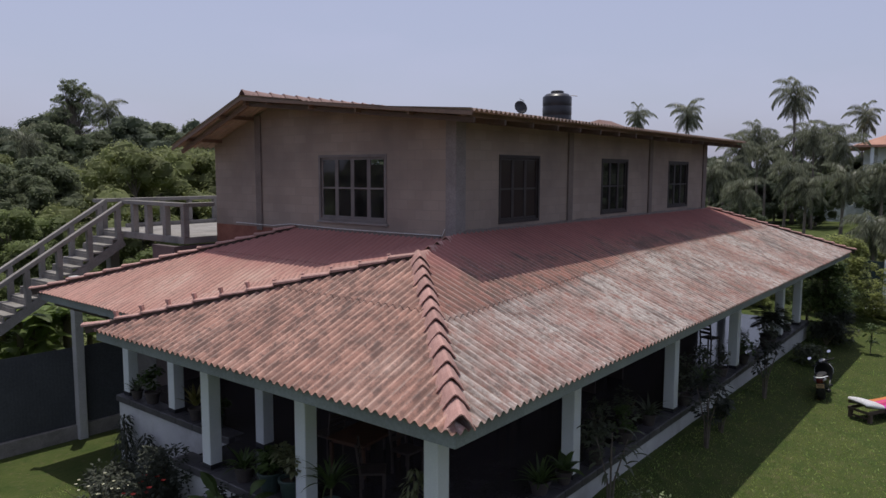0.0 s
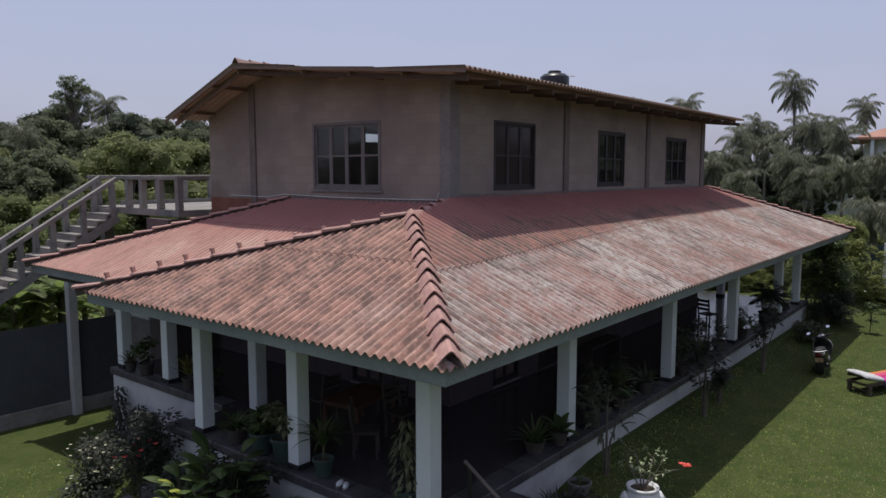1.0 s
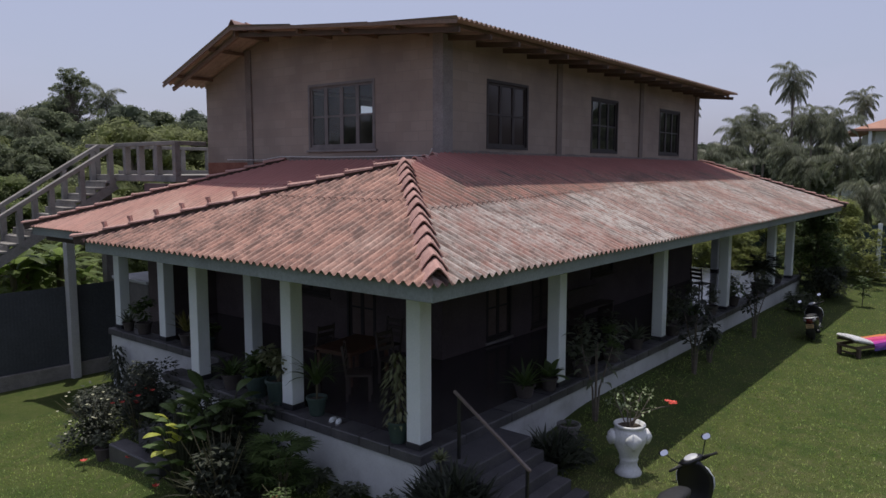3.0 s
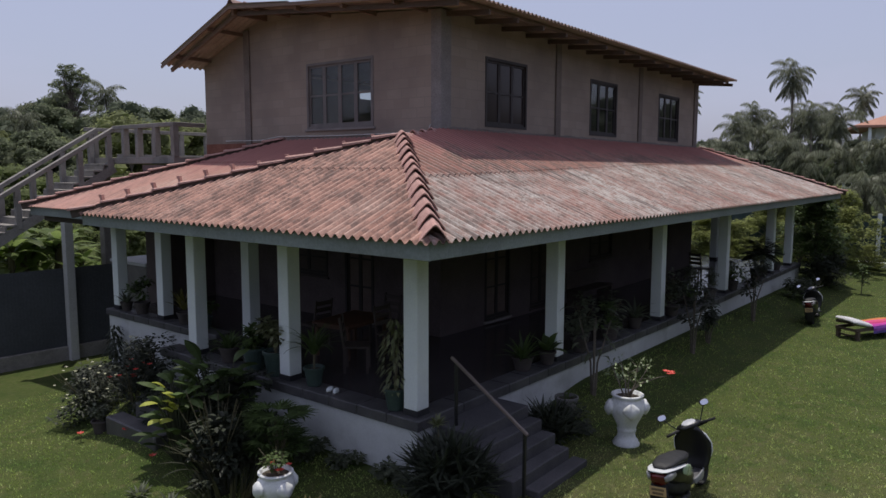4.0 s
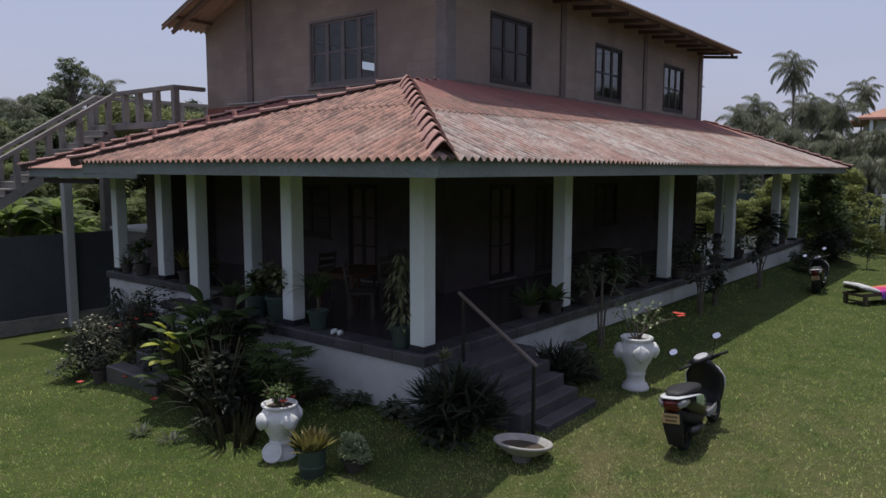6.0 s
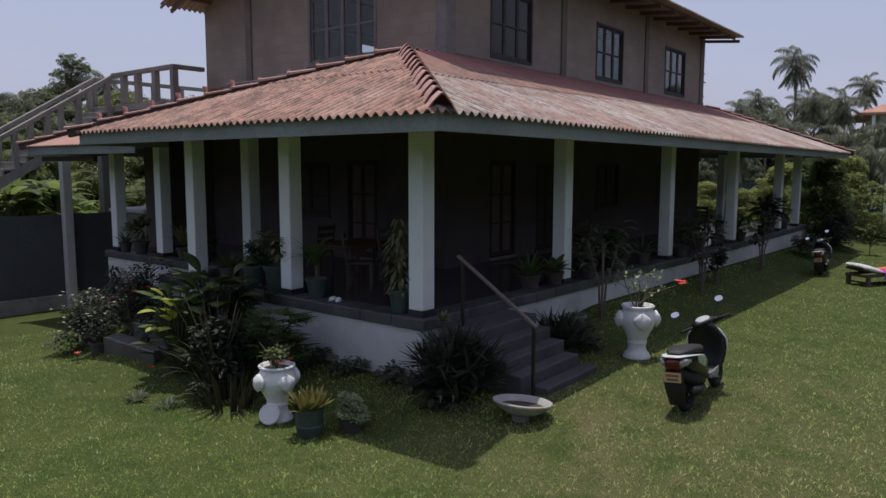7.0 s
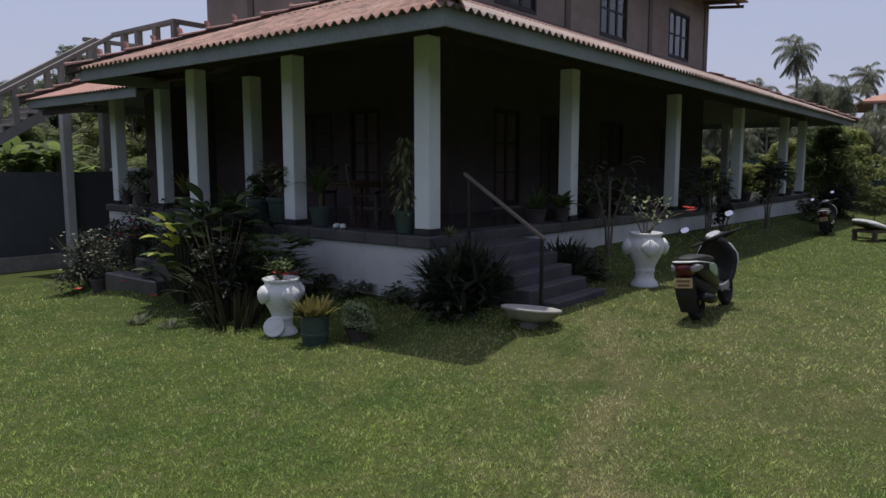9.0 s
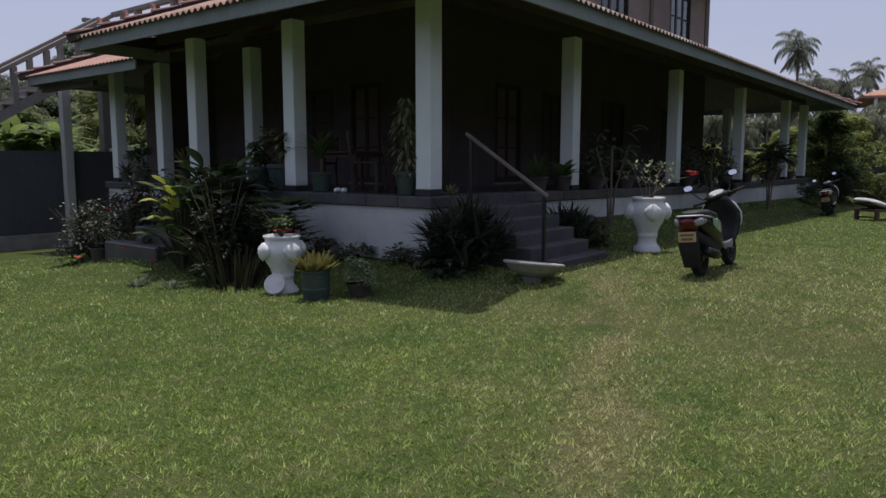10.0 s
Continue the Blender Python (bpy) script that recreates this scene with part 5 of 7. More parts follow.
def coconut_meshes(seed, h, lean=0.06, L=3.6):
    """A leaning ringed trunk and a full crown of drooping fronds."""
    random.seed(seed)
    tr = MB()
    pts, rad = [], []
    for i in range(13):
        t = i / 12
        pts.append((lean * h * t * t, 0.3 * lean * h * t, h * t))
        rad.append(0.16 - 0.05 * t + (0.12 if i == 0 else 0) + 0.012 * (i % 2))
    tr.tube(pts, rad, 9)
    cr = MB()
    top = Vector(pts[-1])
    for i in range(36):
        az = i * 2.399 + random.uniform(-0.45, 0.45)
        k = i / 35
        elev = 1.45 - 2.75 * k + random.uniform(-0.35, 0.35)
        bend = 2.3 if elev > 0.2 else (1.3 if elev > -0.5 else 0.45)
        frond(cr, top + Vector((0, 0, 0.45 - 0.7 * k)), az, elev, L * random.uniform(0.75, 1.25) * (1.08 - 0.28 * k), bend + random.uniform(-0.4, 0.4), 40, 1.2, 0.036, 1.9)
    for i in range(7):
        a = i * 0.9
        cr.ball(top + Vector((0.28 * math.cos(a), 0.28 * math.sin(a), -0.3 - 0.1 * (i % 2))), 0.13, 8, (1, 1, 1.2))
    return tr.mesh("trunk", M["bark"], True), cr.mesh("crown", M["palm"])


def build_backdrop_trees():
    ring = [tree_meshes(s, 10, 4.4, 170, 0.25, 0.10, 66, "leaf_far", True, 0.8) for s in (11, 12, 13)]
    dark = [tree_meshes(s, 10, 4.6, 170, 0.25, 0.08, 66, "leaf_wood", True, 0.8) for s in (14, 15)]
    bamboo = [tree_meshes(s, 7, 4.6, 150, 0.17, 0.02, 92, "leaf_bamboo", True, 0.70) for s in (16, 17)]
    front = [tree_meshes(18, 10, 4.6, 60, 0.7, 0.02, 44, "leaf_wood", True)]
    tall = tree_meshes(21, 21, 6.2, 75, 0.24, 0.55, 190, "leaf_far", True, 0.27, False)
    scrub = tree_meshes(19, 10, 4.6, 190, 0.26, 0.05, 80, "leaf_scrub", True, 0.7)
    PH, PL = (6.0, 9.5, 14.0), (0.06, -0.05, 0.05)
    cocos = [coconut_meshes(31, PH[0], 0.06, 2.9), coconut_meshes(32, PH[1], -0.05, 3.15), coconut_meshes(33, PH[2], 0.05, 3.25)]
    rnd = random.Random(5)
    lawn_mid = Vector((-8.4, -6.9, 0))
    ax = math.atan2(1.236, 1.557)

    def at(bearing, dist):
        """A place in a given direction from the open lawn (-1 to 1 spans the garden front)."""
        a = ax - math.atan(bearing * math.tan(radians(31.8)))
        return lawn_mid.x + dist * math.cos(a), lawn_mid.y + dist * math.sin(a)

    lab = "dense green tree at the edge of the woodland"
    # far wooded ridge on the left and behind the house
    for i in range(64):
        bearing = -1.12 + i * 0.0355 + rnd.uniform(-0.03, 0.03)
        dist = rnd.uniform(105, 150)
        if -0.45 < bearing < 0.40 and i % 4:
            continue
        x, y = at(bearing, dist)
        me = dark[i % 2] if rnd.random() < 0.55 else ring[i % 3]
        top = 15.6 if bearing < -0.85 else (14.4 if bearing < -0.4 else 11.5)
        if bearing > 0.3:
            top = 10.0
        plant_tree(me, x, y, gz(x, y) - 0.5, top / 10.2 * rnd.uniform(0.92, 1.06) * (dist / 125), rnd.uniform(0, 360), lab, group="woodland")
    # nearer bright bamboo and bushes on the left
    for i in range(40):
        bearing = -1.15 + i * 0.024 + rnd.uniform(-0.02, 0.02)
        dist = rnd.uniform(58, 88)
        if bearing > -0.45 and i % 3:
            continue
        x, y = at(bearing, dist)
        bam = rnd.random() < (0.92 if bearing > -0.87 else 0.15)
        plant_tree(bamboo[i % 2] if bam else ring[i % 3], x, y, gz(x, y) - 0.4, rnd.uniform(1.1, 1.4) if bam else rnd.uniform(0.7, 0.95), rnd.uniform(0, 360), "feathery pale green bamboo clump beyond the garden", "bamboo", "bamboo clumps", "bamboo_clump")
    for i in range(16):
        bearing = -1.18 + i * 0.035 + rnd.uniform(-0.02, 0.02)
        if -0.885 < bearing < -0.76:
            continue
        dist = rnd.uniform(33, 46)
        x, y = at(bearing, dist)
        plant_tree(scrub, x, y, gz(x, y) - 0.5, rnd.uniform(0.30, 0.42) * (1.45 if bearing < -0.88 else 0.85), rnd.uniform(0, 360), "leafy green bush behind the outside stair", "bush", "bushes behind the stair", "bush")
    x, y = at(-0.818, 140)
    plant_tree(tall, x, y, 0, 1.05, 40, "tall thin-crowned tree above the woodland")
    palm_lab = "coconut palm with arching feathery fronds"

    def palm(bearing, dist, crown_z, label=palm_lab, s=1.0):
        x, y = at(bearing, dist)
        s = max(s, (crown_z + 0.8) / PH[2])
        v = min((k for k in range(3) if PH[k] * s >= crown_z + 0.79), key=lambda k: PH[k])
        turn = rnd.uniform(0, 360)
        lean = Matrix.Rotation(radians(turn), 3, "Z") @ Vector((PL[v] * PH[v] * s, 0.3 * PL[v] * PH[v] * s, 0))
        plant_tree(cocos[v], x - lean.x, y - lean.y, crown_z - PH[v] * s, s, turn, label, "palm tree", "coconut palms", "palm_tree")

    palm(-0.749, 150, 17.6, "distant coconut palm above the woodland", 1.1)
    palm(-0.935, 95, 9.4, "distant coconut palm in the woodland")
    # coconut palms on the right: direction, distance, height of the crown, size
    for bearing, dist, cz, s in ((0.778, 113, 17.0, 1.05), (0.543, 140, 17.0, 1.0), (0.432, 160, 17.9, 1.05), (0.938, 135, 15.4, 1.0), (0.700, 110, 11.4, 1.05), (0.861, 135, 12.8, 1.0), (0.662, 100, 9.2, 1.05), (0.891, 95, 9.5, 1.0),
                            (0.825, 105, 10.9, 1.0), (0.777, 82, 6.4, 1.0), (0.632, 95, 6.8, 1.0), (0.964, 46, 3.2, 0.7), (0.742, 120, 10.6, 1.0),
                            (0.668, 78, 4.6, 0.95), (0.815, 80, 4.8, 0.95), (0.905, 90, 5.6, 1.0), (0.985, 88, 6.2, 1.0), (0.600, 92, 6.0, 0.95),
                            (0.720, 104, 8.6, 1.05), (0.800, 118, 11.2, 1.05), (0.848, 112, 9.2, 1.1), (0.684, 116, 10.2, 1.0)):
        palm(bearing, dist, cz, s=s)
    for i in range(16):
        bearing = 0.52 + i * 0.042 + rnd.uniform(-0.02, 0.02)
        dist = rnd.uniform(127, 142) if bearing > 0.74 else rnd.uniform(88, 112)
        x, y = at(bearing, dist)
        plant_tree(ring[i % 3] if i % 2 else dark[i % 2], x, y, gz(x, y) - 0.5, rnd.uniform(0.5, 0.7), rnd.uniform(0, 360), lab, group="woodland")
    for i in range(14):
        bearing = 0.58 + i * 0.04 + rnd.uniform(-0.02, 0.02)
        if 0.80 < bearing < 0.98:
            continue
        dist = rnd.uniform(44, 60)
        x, y = at(bearing, dist)
        plant_tree(bamboo[i % 2], x, y, gz(x, y) - 0.4, rnd.uniform(0.16, 0.30), rnd.uniform(0, 360), "low green bush at the end of the garden", "bush", "garden end bushes", "bush")
    # unseen trees added round the front of the garden, to darken the window reflections
    for i in range(40):
        a = ax + math.pi + (i - 19.5) * 0.125
        d = rnd.uniform(30, 40)
        x, y = lawn_mid.x + d * math.cos(a), lawn_mid.y + d * math.sin(a)
        plant_tree(front[0], x, y, gz(x, y) - 0.4, rnd.uniform(0.7, 0.9) * (1.6 if 24 < i < 34 else (1.3 if 33 < i < 39 else 1.0)), rnd.uniform(0, 360), "leafy tree added out of view in front of the house", group="front garden trees")
    # more unseen trees at the side, added to keep sky out of the side panes
    for i in range(11):
        a = radians(-0.5 - 3.3 * i)
        d = rnd.uniform(60, 72)
        x, y = lawn_mid.x + d * math.cos(a), lawn_mid.y + d * math.sin(a)
        plant_tree(dark[i % 2], x, y, gz(x, y) - 0.4, rnd.uniform(0.92, 1.12), rnd.uniform(0, 360), "leafy tree added out of view beside the garden", group="side garden trees")
    # dense shrubs beside the far end of the veranda
    big = tree_meshes(41, 3.4, 1.15, 120, 0.13, 0.16, 90, "leaf_mid", False, 0.75, False)
    yel = tree_meshes(42, 3.6, 1.9, 230, 0.12, 0.02, 110, "leaf_yellowish", False, 0.62, False)
    plant_tree(big, 22.5, -1.35, gz(22.5, -1.35) - 0.05, 0.98, 20, "dense dark green shrub at the far end of the veranda", "shrub", name="shrub")
    plant_tree(big, 24.2, -0.4, gz(24.2, -0.4) - 0.05, 0.9, 140, "dense dark green shrub at the far end of the veranda", "shrub", name="shrub")
    plant_tree(yel, 27.0, 3.0, -0.45, 0.62, 120, "sunny yellow-green shrub behind the veranda", "shrub", name="shrub")
    plant_tree(yel, 30.5, 2.2, -0.45, 0.95, 60, "yellow-green shrub behind the far end of the roof", "shrub", name="shrub")
    plant_tree(yel, 28.2, -1.1, -0.5, 1.08, 200, "yellow-green shrub behind the far end of the veranda", "shrub", name="shrub")
    plant_tree(yel, 27.0, 4.5, -0.5, 0.72, 250, "sunny yellow-green shrub behind the veranda", "shrub", name="shrub")
    plant_tree(yel, 29.6, -2.2, -0.5, 0.36, 80, "low yellow-green shrub in front of the garden fence", "shrub", name="shrub")


build_backdrop_trees()


# ---- plants ----
def strap(mb, base, az, elev, L, W, droop, n=6, fold=0.12, wide=0.45):
    """One curved strap leaf, widest part-way along, with a shallow fold."""
    p = Vector(base)
    e = elev
    st = L / n
    side = Vector((-math.sin(az), math.cos(az), 0))
    rows = []
    for i in range(n + 1):
        t = i / n
        w = W * (math.sin(math.pi * (0.12 + 0.86 * t) ** (0.7 if wide < 0.5 else 1.2)) if i < n else 0.02)
        d = Vector((math.cos(az) * math.cos(e), math.sin(az) * math.cos(e), math.sin(e)))
        up = side.cross(d)
        rows.append((p + side * w + up * w * fold, p.copy(), p - side * w + up * w * fold))
        p = p + d * st
        e -= droop / n
    b = len(mb.v)
    for r in rows:
        mb.v.extend(tuple(q) for q in r)
    for i in range(n):
        k = b + i * 3
        mb.f += [(k, k + 1, k + 4, k + 3), (k + 1, k + 2, k + 5, k + 4)]


def rosette(n, L, W, elev, droop, base_r=0.03, z=0.0, spread=0.35, seed=1):
    r = random.Random(seed)
    mb = MB()
    for i in range(n):
        az = i * 2.399 + r.uniform(-0.3, 0.3)
        k = i / max(1, n - 1)
        strap(mb, (base_r * math.cos(az), base_r * math.sin(az), z), az, elev + spread * (1 - 2 * k) + r.uniform(-0.1, 0.1), L * r.uniform(0.75, 1.1), W, droop * r.uniform(0.7, 1.3))
    return mb


def bush(n_clumps, per, rx, rz, size, z0=0.0, seed=1, mb=None):
    random.seed(seed)
    cl = []
    for i in range(n_clumps):
        a = random.uniform(0, 6.283)
        t = random.random()
        rr = rx * math.sqrt(random.random()) * (1 - 0.5 * t)
        cl.append(((rr * math.cos(a), rr * math.sin(a), z0 + rz * t), rx * random.uniform(0.25, 0.42)))
    mb = mb or MB()
    leaf_clumps(mb, cl, per, size)
    return mb


def stems(n, h, r, spread, seed=1, z0=0.0):
    rr = random.Random(seed)
    mb = MB()
    for i in range(n):
        a = rr.uniform(0, 6.283)
        s = spread * rr.uniform(0.4, 1.0)
        mb.tube([(0.3 * r * math.cos(a), 0.3 * r * math.sin(a), z0), (s * 0.4 * math.cos(a), s * 0.4 * math.sin(a), z0 + h * 0.5), (s * math.cos(a), s * math.sin(a), z0 + h * rr.uniform(0.8, 1.05))], [r, r * 0.8, r * 0.45], 6)
    return mb


def blossoms(n, rx, rz, z0, size, seed=1):
    rr = random.Random(seed)
    out = []
    for i in range(n):
        mb = MB()
        a = rr.uniform(0, 6.283)
        q = rx * math.sqrt(rr.random())
        c = Vector((q * math.cos(a), q * math.sin(a), z0 + rz * rr.random()))
        for k in range(6):
            b = k * 1.047
            leaf_quad(mb, c, Vector((math.cos(b), math.sin(b), 0.5)).normalized(), Vector((0, 0, 1)), size, size * 0.4)
        out.append(mb)
    return out


def flower_parts(t, flowers, mat):
    for mb in flowers:
        part("flower", mb, M[mat], t)


def pot_parts(t, r, h, mat, style="round"):
    """A pot with a rolled rim, hollow, with soil in it."""
    if style == "barrel":
        prof = [(r * 0.86, 0), (r * 0.97, h * 0.3), (r, h * 0.36), (r, h * 0.42), (r * 0.97, h * 0.44), (r * 0.99, h * 0.92), (r * 1.05, h * 0.94), (r * 1.05, h), (r * 0.93, h), (r * 0.9, h * 0.8)]
    else:
        prof = [(r * 0.66, 0), (r * 0.72, h * 0.05), (r * 0.95, h * 0.84), (r * 1.06, h * 0.85), (r * 1.08, h * 0.98), (r * 1.04, h), (r * 0.92, h), (r * 0.88, h * 0.82)]
    part("pot", MB().lathe(prof, 22), M[mat], t, smooth=False)
    part("soil", MB().lathe([(0.001, h * 0.85), (r * 0.895, h * 0.83)], 16), M["soil"], t)


def potted(label, at, r, h, mat, foliage, leaf_mat, turn=0, style="round", stem=None, group="potted plants on the veranda"):
    t = thing("potted_plant", label, "potted plant", at, turn, 1.0, group)
    pot_parts(t, r, h, mat, style)
    for m_ in (foliage,):
        m_.v = [(x, y, z + h * 0.85) for x, y, z in m_.v]
    part("foliage", foliage, M[leaf_mat], t)
    if stem:
        stem.v = [(x, y, z + h * 0.85) for x, y, z in stem.v]
        part("stem", stem, M["stem"], t)
    return t


def column_plant(h, r, seed):
    """A slim leaning shrub with hanging leaves."""
    rr = random.Random(seed)
    mb = MB()
    for i in range(260):
        t = rr.random() ** 0.8
        a = rr.uniform(0, 6.283)
        q = r * (0.35 + 0.65 * math.sin(math.pi * min(1, 0.15 + t * 0.85))) * math.sqrt(rr.random())
        c = Vector((q * math.cos(a), q * math.sin(a), h * t))
        leaf_quad(mb, c, Vector((math.cos(a) * 0.6, math.sin(a) * 0.6, -0.8 + rr.uniform(-0.3, 0.5))).normalized(), Vector((0, 0, 1)), rr.uniform(0.10, 0.17), 0.022)
    return mb


Z = FLOOR
potted("tall slim potted shrub with pale hanging leaves beside the corner column", (-1.16, -0.50, Z), 0.17, 0.32, "pot_green", column_plant(1.05, 0.22, 3), "leaf_pale", stem=stems(3, 1.0, 0.012, 0.08, 4))
potted("light green fern in a green pot beside a column", (-1.12, 1.28, Z), 0.16, 0.30, "pot_green", rosette(40, 0.62, 0.022, 1.25, 1.5, 0.04, 0.25, 0.4, 5), "leaf_mid", stem=stems(4, 0.55, 0.012, 0.06, 5))
potted("yellowish bushy plant in a large green pot", (-1.14, 2.20, Z), 0.21, 0.42, "pot_green", bush(12, 34, 0.32, 0.40, 0.15, 0.15, 6), "leaf_pale", stem=stems(5, 0.4, 0.012, 0.16, 6))
potted("bushy plant in a green pot at the veranda edge", (-1.14, 2.77, Z), 0.20, 0.38, "pot_green", bush(10, 30, 0.26, 0.34, 0.13, 0.1, 7), "leaf_mid", stem=stems(4, 0.3, 0.012, 0.14, 7))
potted("potted strap-leaved plant on the veranda edge", (-1.14, 3.5, Z), 0.17, 0.28, "pot_dark", rosette(26, 0.5, 0.03, 1.0, 1.2, 0.03, 0, 0.4, 8), "leaf_mid")
potted("low potted shrub on the veranda edge", (0.14, 6.2, Z), 0.16, 0.26, "pot_green", bush(8, 30, 0.26, 0.32, 0.13, 0.1, 9), "leaf_mid")
potted("reddish-leaved potted shrub on the veranda edge", (0.12, 6.95, Z), 0.16, 0.26, "pot_dark", rosette(24, 0.5, 0.04, 1.2, 0.7, 0.03, 0.1, 0.4, 10), "leaf_croton")
potted("potted shrub beside a white column", (0.12, 8.75, Z), 0.18, 0.28, "pot_dark", bush(10, 30, 0.30, 0.45, 0.13, 0.1, 11), "leaf_mid")
potted("small spiky potted plant on the veranda edge", (0.06, 9.35, Z), 0.14, 0.22, "pot_dark", rosette(20, 0.4, 0.025, 1.0, 0.8, 0.03, 0, 0.4, 12), "leaf_dark")
# along the right side of the veranda
potted("spiky grey-green potted plant near the steps", (1.75, -0.80, fz(1.75)), 0.18, 0.24, "pot_dark", rosette(34, 0.5, 0.028, 0.9, 0.6, 0.03, 0, 0.55, 13), "leaf_mid")
potted("broad-leaved potted plant in front of a white column", (2.38, -0.92, fz(2.38)), 0.15, 0.24, "pot_dark", rosette(9, 0.42, 0.085, 0.9, 1.1, 0.03, 0.05, 0.5, 14), "leaf_mid")
_row = [(3.55, "pot_dark", "leaf_dark", 0), (4.95, "pot_dark", "leaf_mid", 2), (6.3, "pot_dark", "leaf_dark", 1), (8.25, "pot_dark", "leaf_dark", 0), (9.7, "pot_dark", "leaf_mid", 1),
        (11.3, "pot_dark", "leaf_dark", 2), (13.1, "pot_dark", "leaf_mid", 0), (15.7, "pot_dark", "leaf_dark", 0), (18.4, "pot_dark", "leaf_mid", 0)]
for i, (px_, pm, lm, kind_) in enumerate(_row):
    if kind_ == 0:
        fo, la = bush(8, 22, 0.30, 0.40, 0.12, 0.1, 20 + i), "leafy potted shrub standing on the veranda edge"
    elif kind_ == 1:
        fo, la = rosette(26, 0.55, 0.03, 1.0, 1.2, 0.03, 0, 0.5, 20 + i), "potted plant with arching strap leaves on the veranda edge"
    else:
        fo, la = bush(8, 30, 0.2, 0.5, 0.10, 0.1, 20 + i), "upright bushy potted plant on the veranda edge"
    potted(la, (px_, -0.90 + 0.04 * ((i * 7) % 3 - 1), fz(px_)), 0.16 + 0.03 * (i % 2), 0.26, pm, fo, lm, turn=i * 50)
for i, (bx_, h_, sd) in enumerate(((4.3, 0.7, 1), (5.6, 0.55, 3), (9.0, 0.65, 5), (10.6, 0.6, 7), (13.9, 0.6, 9), (16.6, 0.6, 10))):
    potted("thin-leaved potted shrub in the shade of the veranda", (bx_, -0.62, fz(bx_)), 0.15, 0.22, "pot_dark", bush(11, 24, 0.36, h_, 0.12, 0.1, 240 + sd), "leaf_dark", turn=i * 33, stem=stems(6, h_, 0.009, 0.26, 260 + sd))
_pf = MB()
random.seed(77)
for i in range(16):
    frond(_pf, (0, 0, 0.45), i * 2.399, 1.35 - 0.09 * i, 0.74, 1.0, 20, 1.9, 0.12, 0.3)
potted("tall potted palm on the veranda edge", (16.45, -0.85, fz(16.45)), 0.22, 0.34, "pot_dark", _pf, "leaf_deep", stem=stems(3, 0.5, 0.03, 0.05, 78))


def garden_plant(name, label, category, x, y, parts_, turn=0, size=1.0, group=""):
    t = thing(name, label, category, (x, y, gz(x, y) - 0.02), turn, size, group)
    for pn, mb, mat in parts_:
        if isinstance(mb, list):
            flower_parts(t, mb, mat)
        else:
            part(pn, mb, M[mat], t)
    return t


# dark cycad-like bush at the corner of the veranda
def spiky_heads(n, rx, rz, L, W, seed, z0=0.05, per=15):
    """A mound of many small heads of pointed leaves, spiky all round its outline."""
    r = random.Random(seed)
    mb = MB()
    for i in range(n):
        a = i * 2.399 + r.uniform(-0.3, 0.3)
        t = math.sqrt((i + 0.5) / n)
        c = Vector((rx * t * math.cos(a), rx * t * math.sin(a), z0 + rz * math.sqrt(max(0.0, 1 - t * t)) + r.uniform(-0.06, 0.06)))
        for k in range(per):
            az = k * 2.399 + r.uniform(-0.4, 0.4)
            out = Vector((math.cos(az), math.sin(az), 0)) * 0.75 + Vector((math.cos(a) * t, math.sin(a) * t, 0)) * 0.9
            strap(mb, tuple(c), math.atan2(out.y, out.x), r.uniform(-0.1, 1.2), L * r.uniform(0.7, 1.2), W, r.uniform(-0.1, 0.6), 4, 0.25)
    return mb


_cy = garden_plant("bush", "dark spiky cycad bush at the corner of the veranda", "bush", -1.42, -1.68, [("foliage", spiky_heads(34, 0.46, 0.58, 0.42, 0.024, 81, 0.05, 13), "leaf_deep"), ("heart", bush(16, 50, 0.36, 0.40, 0.16, 0.08, 80), "leaf_deep")])
for k in range(9):
    az = 2.9 + 0.42 * k
    _dl = MB()
    strap(_dl, (0.42 * math.cos(az), 0.42 * math.sin(az), 0.12 + 0.02 * (k % 3)), az + 0.5 * (k % 2), 0.25, 0.28, 0.012, 0.7)
    part("dead_leaf", _dl, M["leaf_pale"], _cy, "dry pale fallen leaf")
garden_plant("plant_tuft", "small pale-leaved plant against the veranda rim", "plant", -1.36, -1.42, [("foliage", rosette(26, 0.16, 0.022, 0.9, 0.8, 0.02, 0.93, 0.6, 78), "leaf_pale"), ("stem", stems(3, 0.95, 0.012, 0.04, 77), "stem")])
# lady palm by the urn
_lp = MB()
random.seed(82)
for i in range(60):
    a = random.uniform(0, 6.283)
    q = 0.34 * math.sqrt(random.random())
    c = Vector((q * math.cos(a), q * math.sin(a), random.uniform(0.35, 0.95)))
    for k in range(9):
        strap(_lp, c, a + (k - 4) * 0.36, 0.55 - 0.06 * abs(k - 4), 0.30, 0.019, 0.8, 4)
garden_plant("bush", "dense green lady palm against the white plinth", "bush", -2.1, 0.95, [("foliage", _lp, "leaf_mid"), ("stem", stems(9, 0.8, 0.012, 0.26, 83), "stem")])
# tall sword-leaved clump
garden_plant("bush", "clump of tall upright sword-shaped leaves", "bush", -2.95, 0.95, [("foliage", rosette(80, 0.72, 0.015, 1.40, 0.6, 0.30, -0.03, 0.3, 84), "leaf_sword")])
# heliconia with dry stalks
garden_plant("bush", "shaggy dark garden clump with arching dry stalks", "bush", -2.72, 1.55, [("foliage", rosette(46, 0.85, 0.028, 1.35, 1.3, 0.22, 0.15, 0.35, 86), "leaf_sword"), ("stem", stems(16, 1.35, 0.010, 0.62, 87), "stem"), ("undergrowth", bush(26, 60, 0.46, 0.95, 0.13, 0.1, 187), "leaf_deep")])
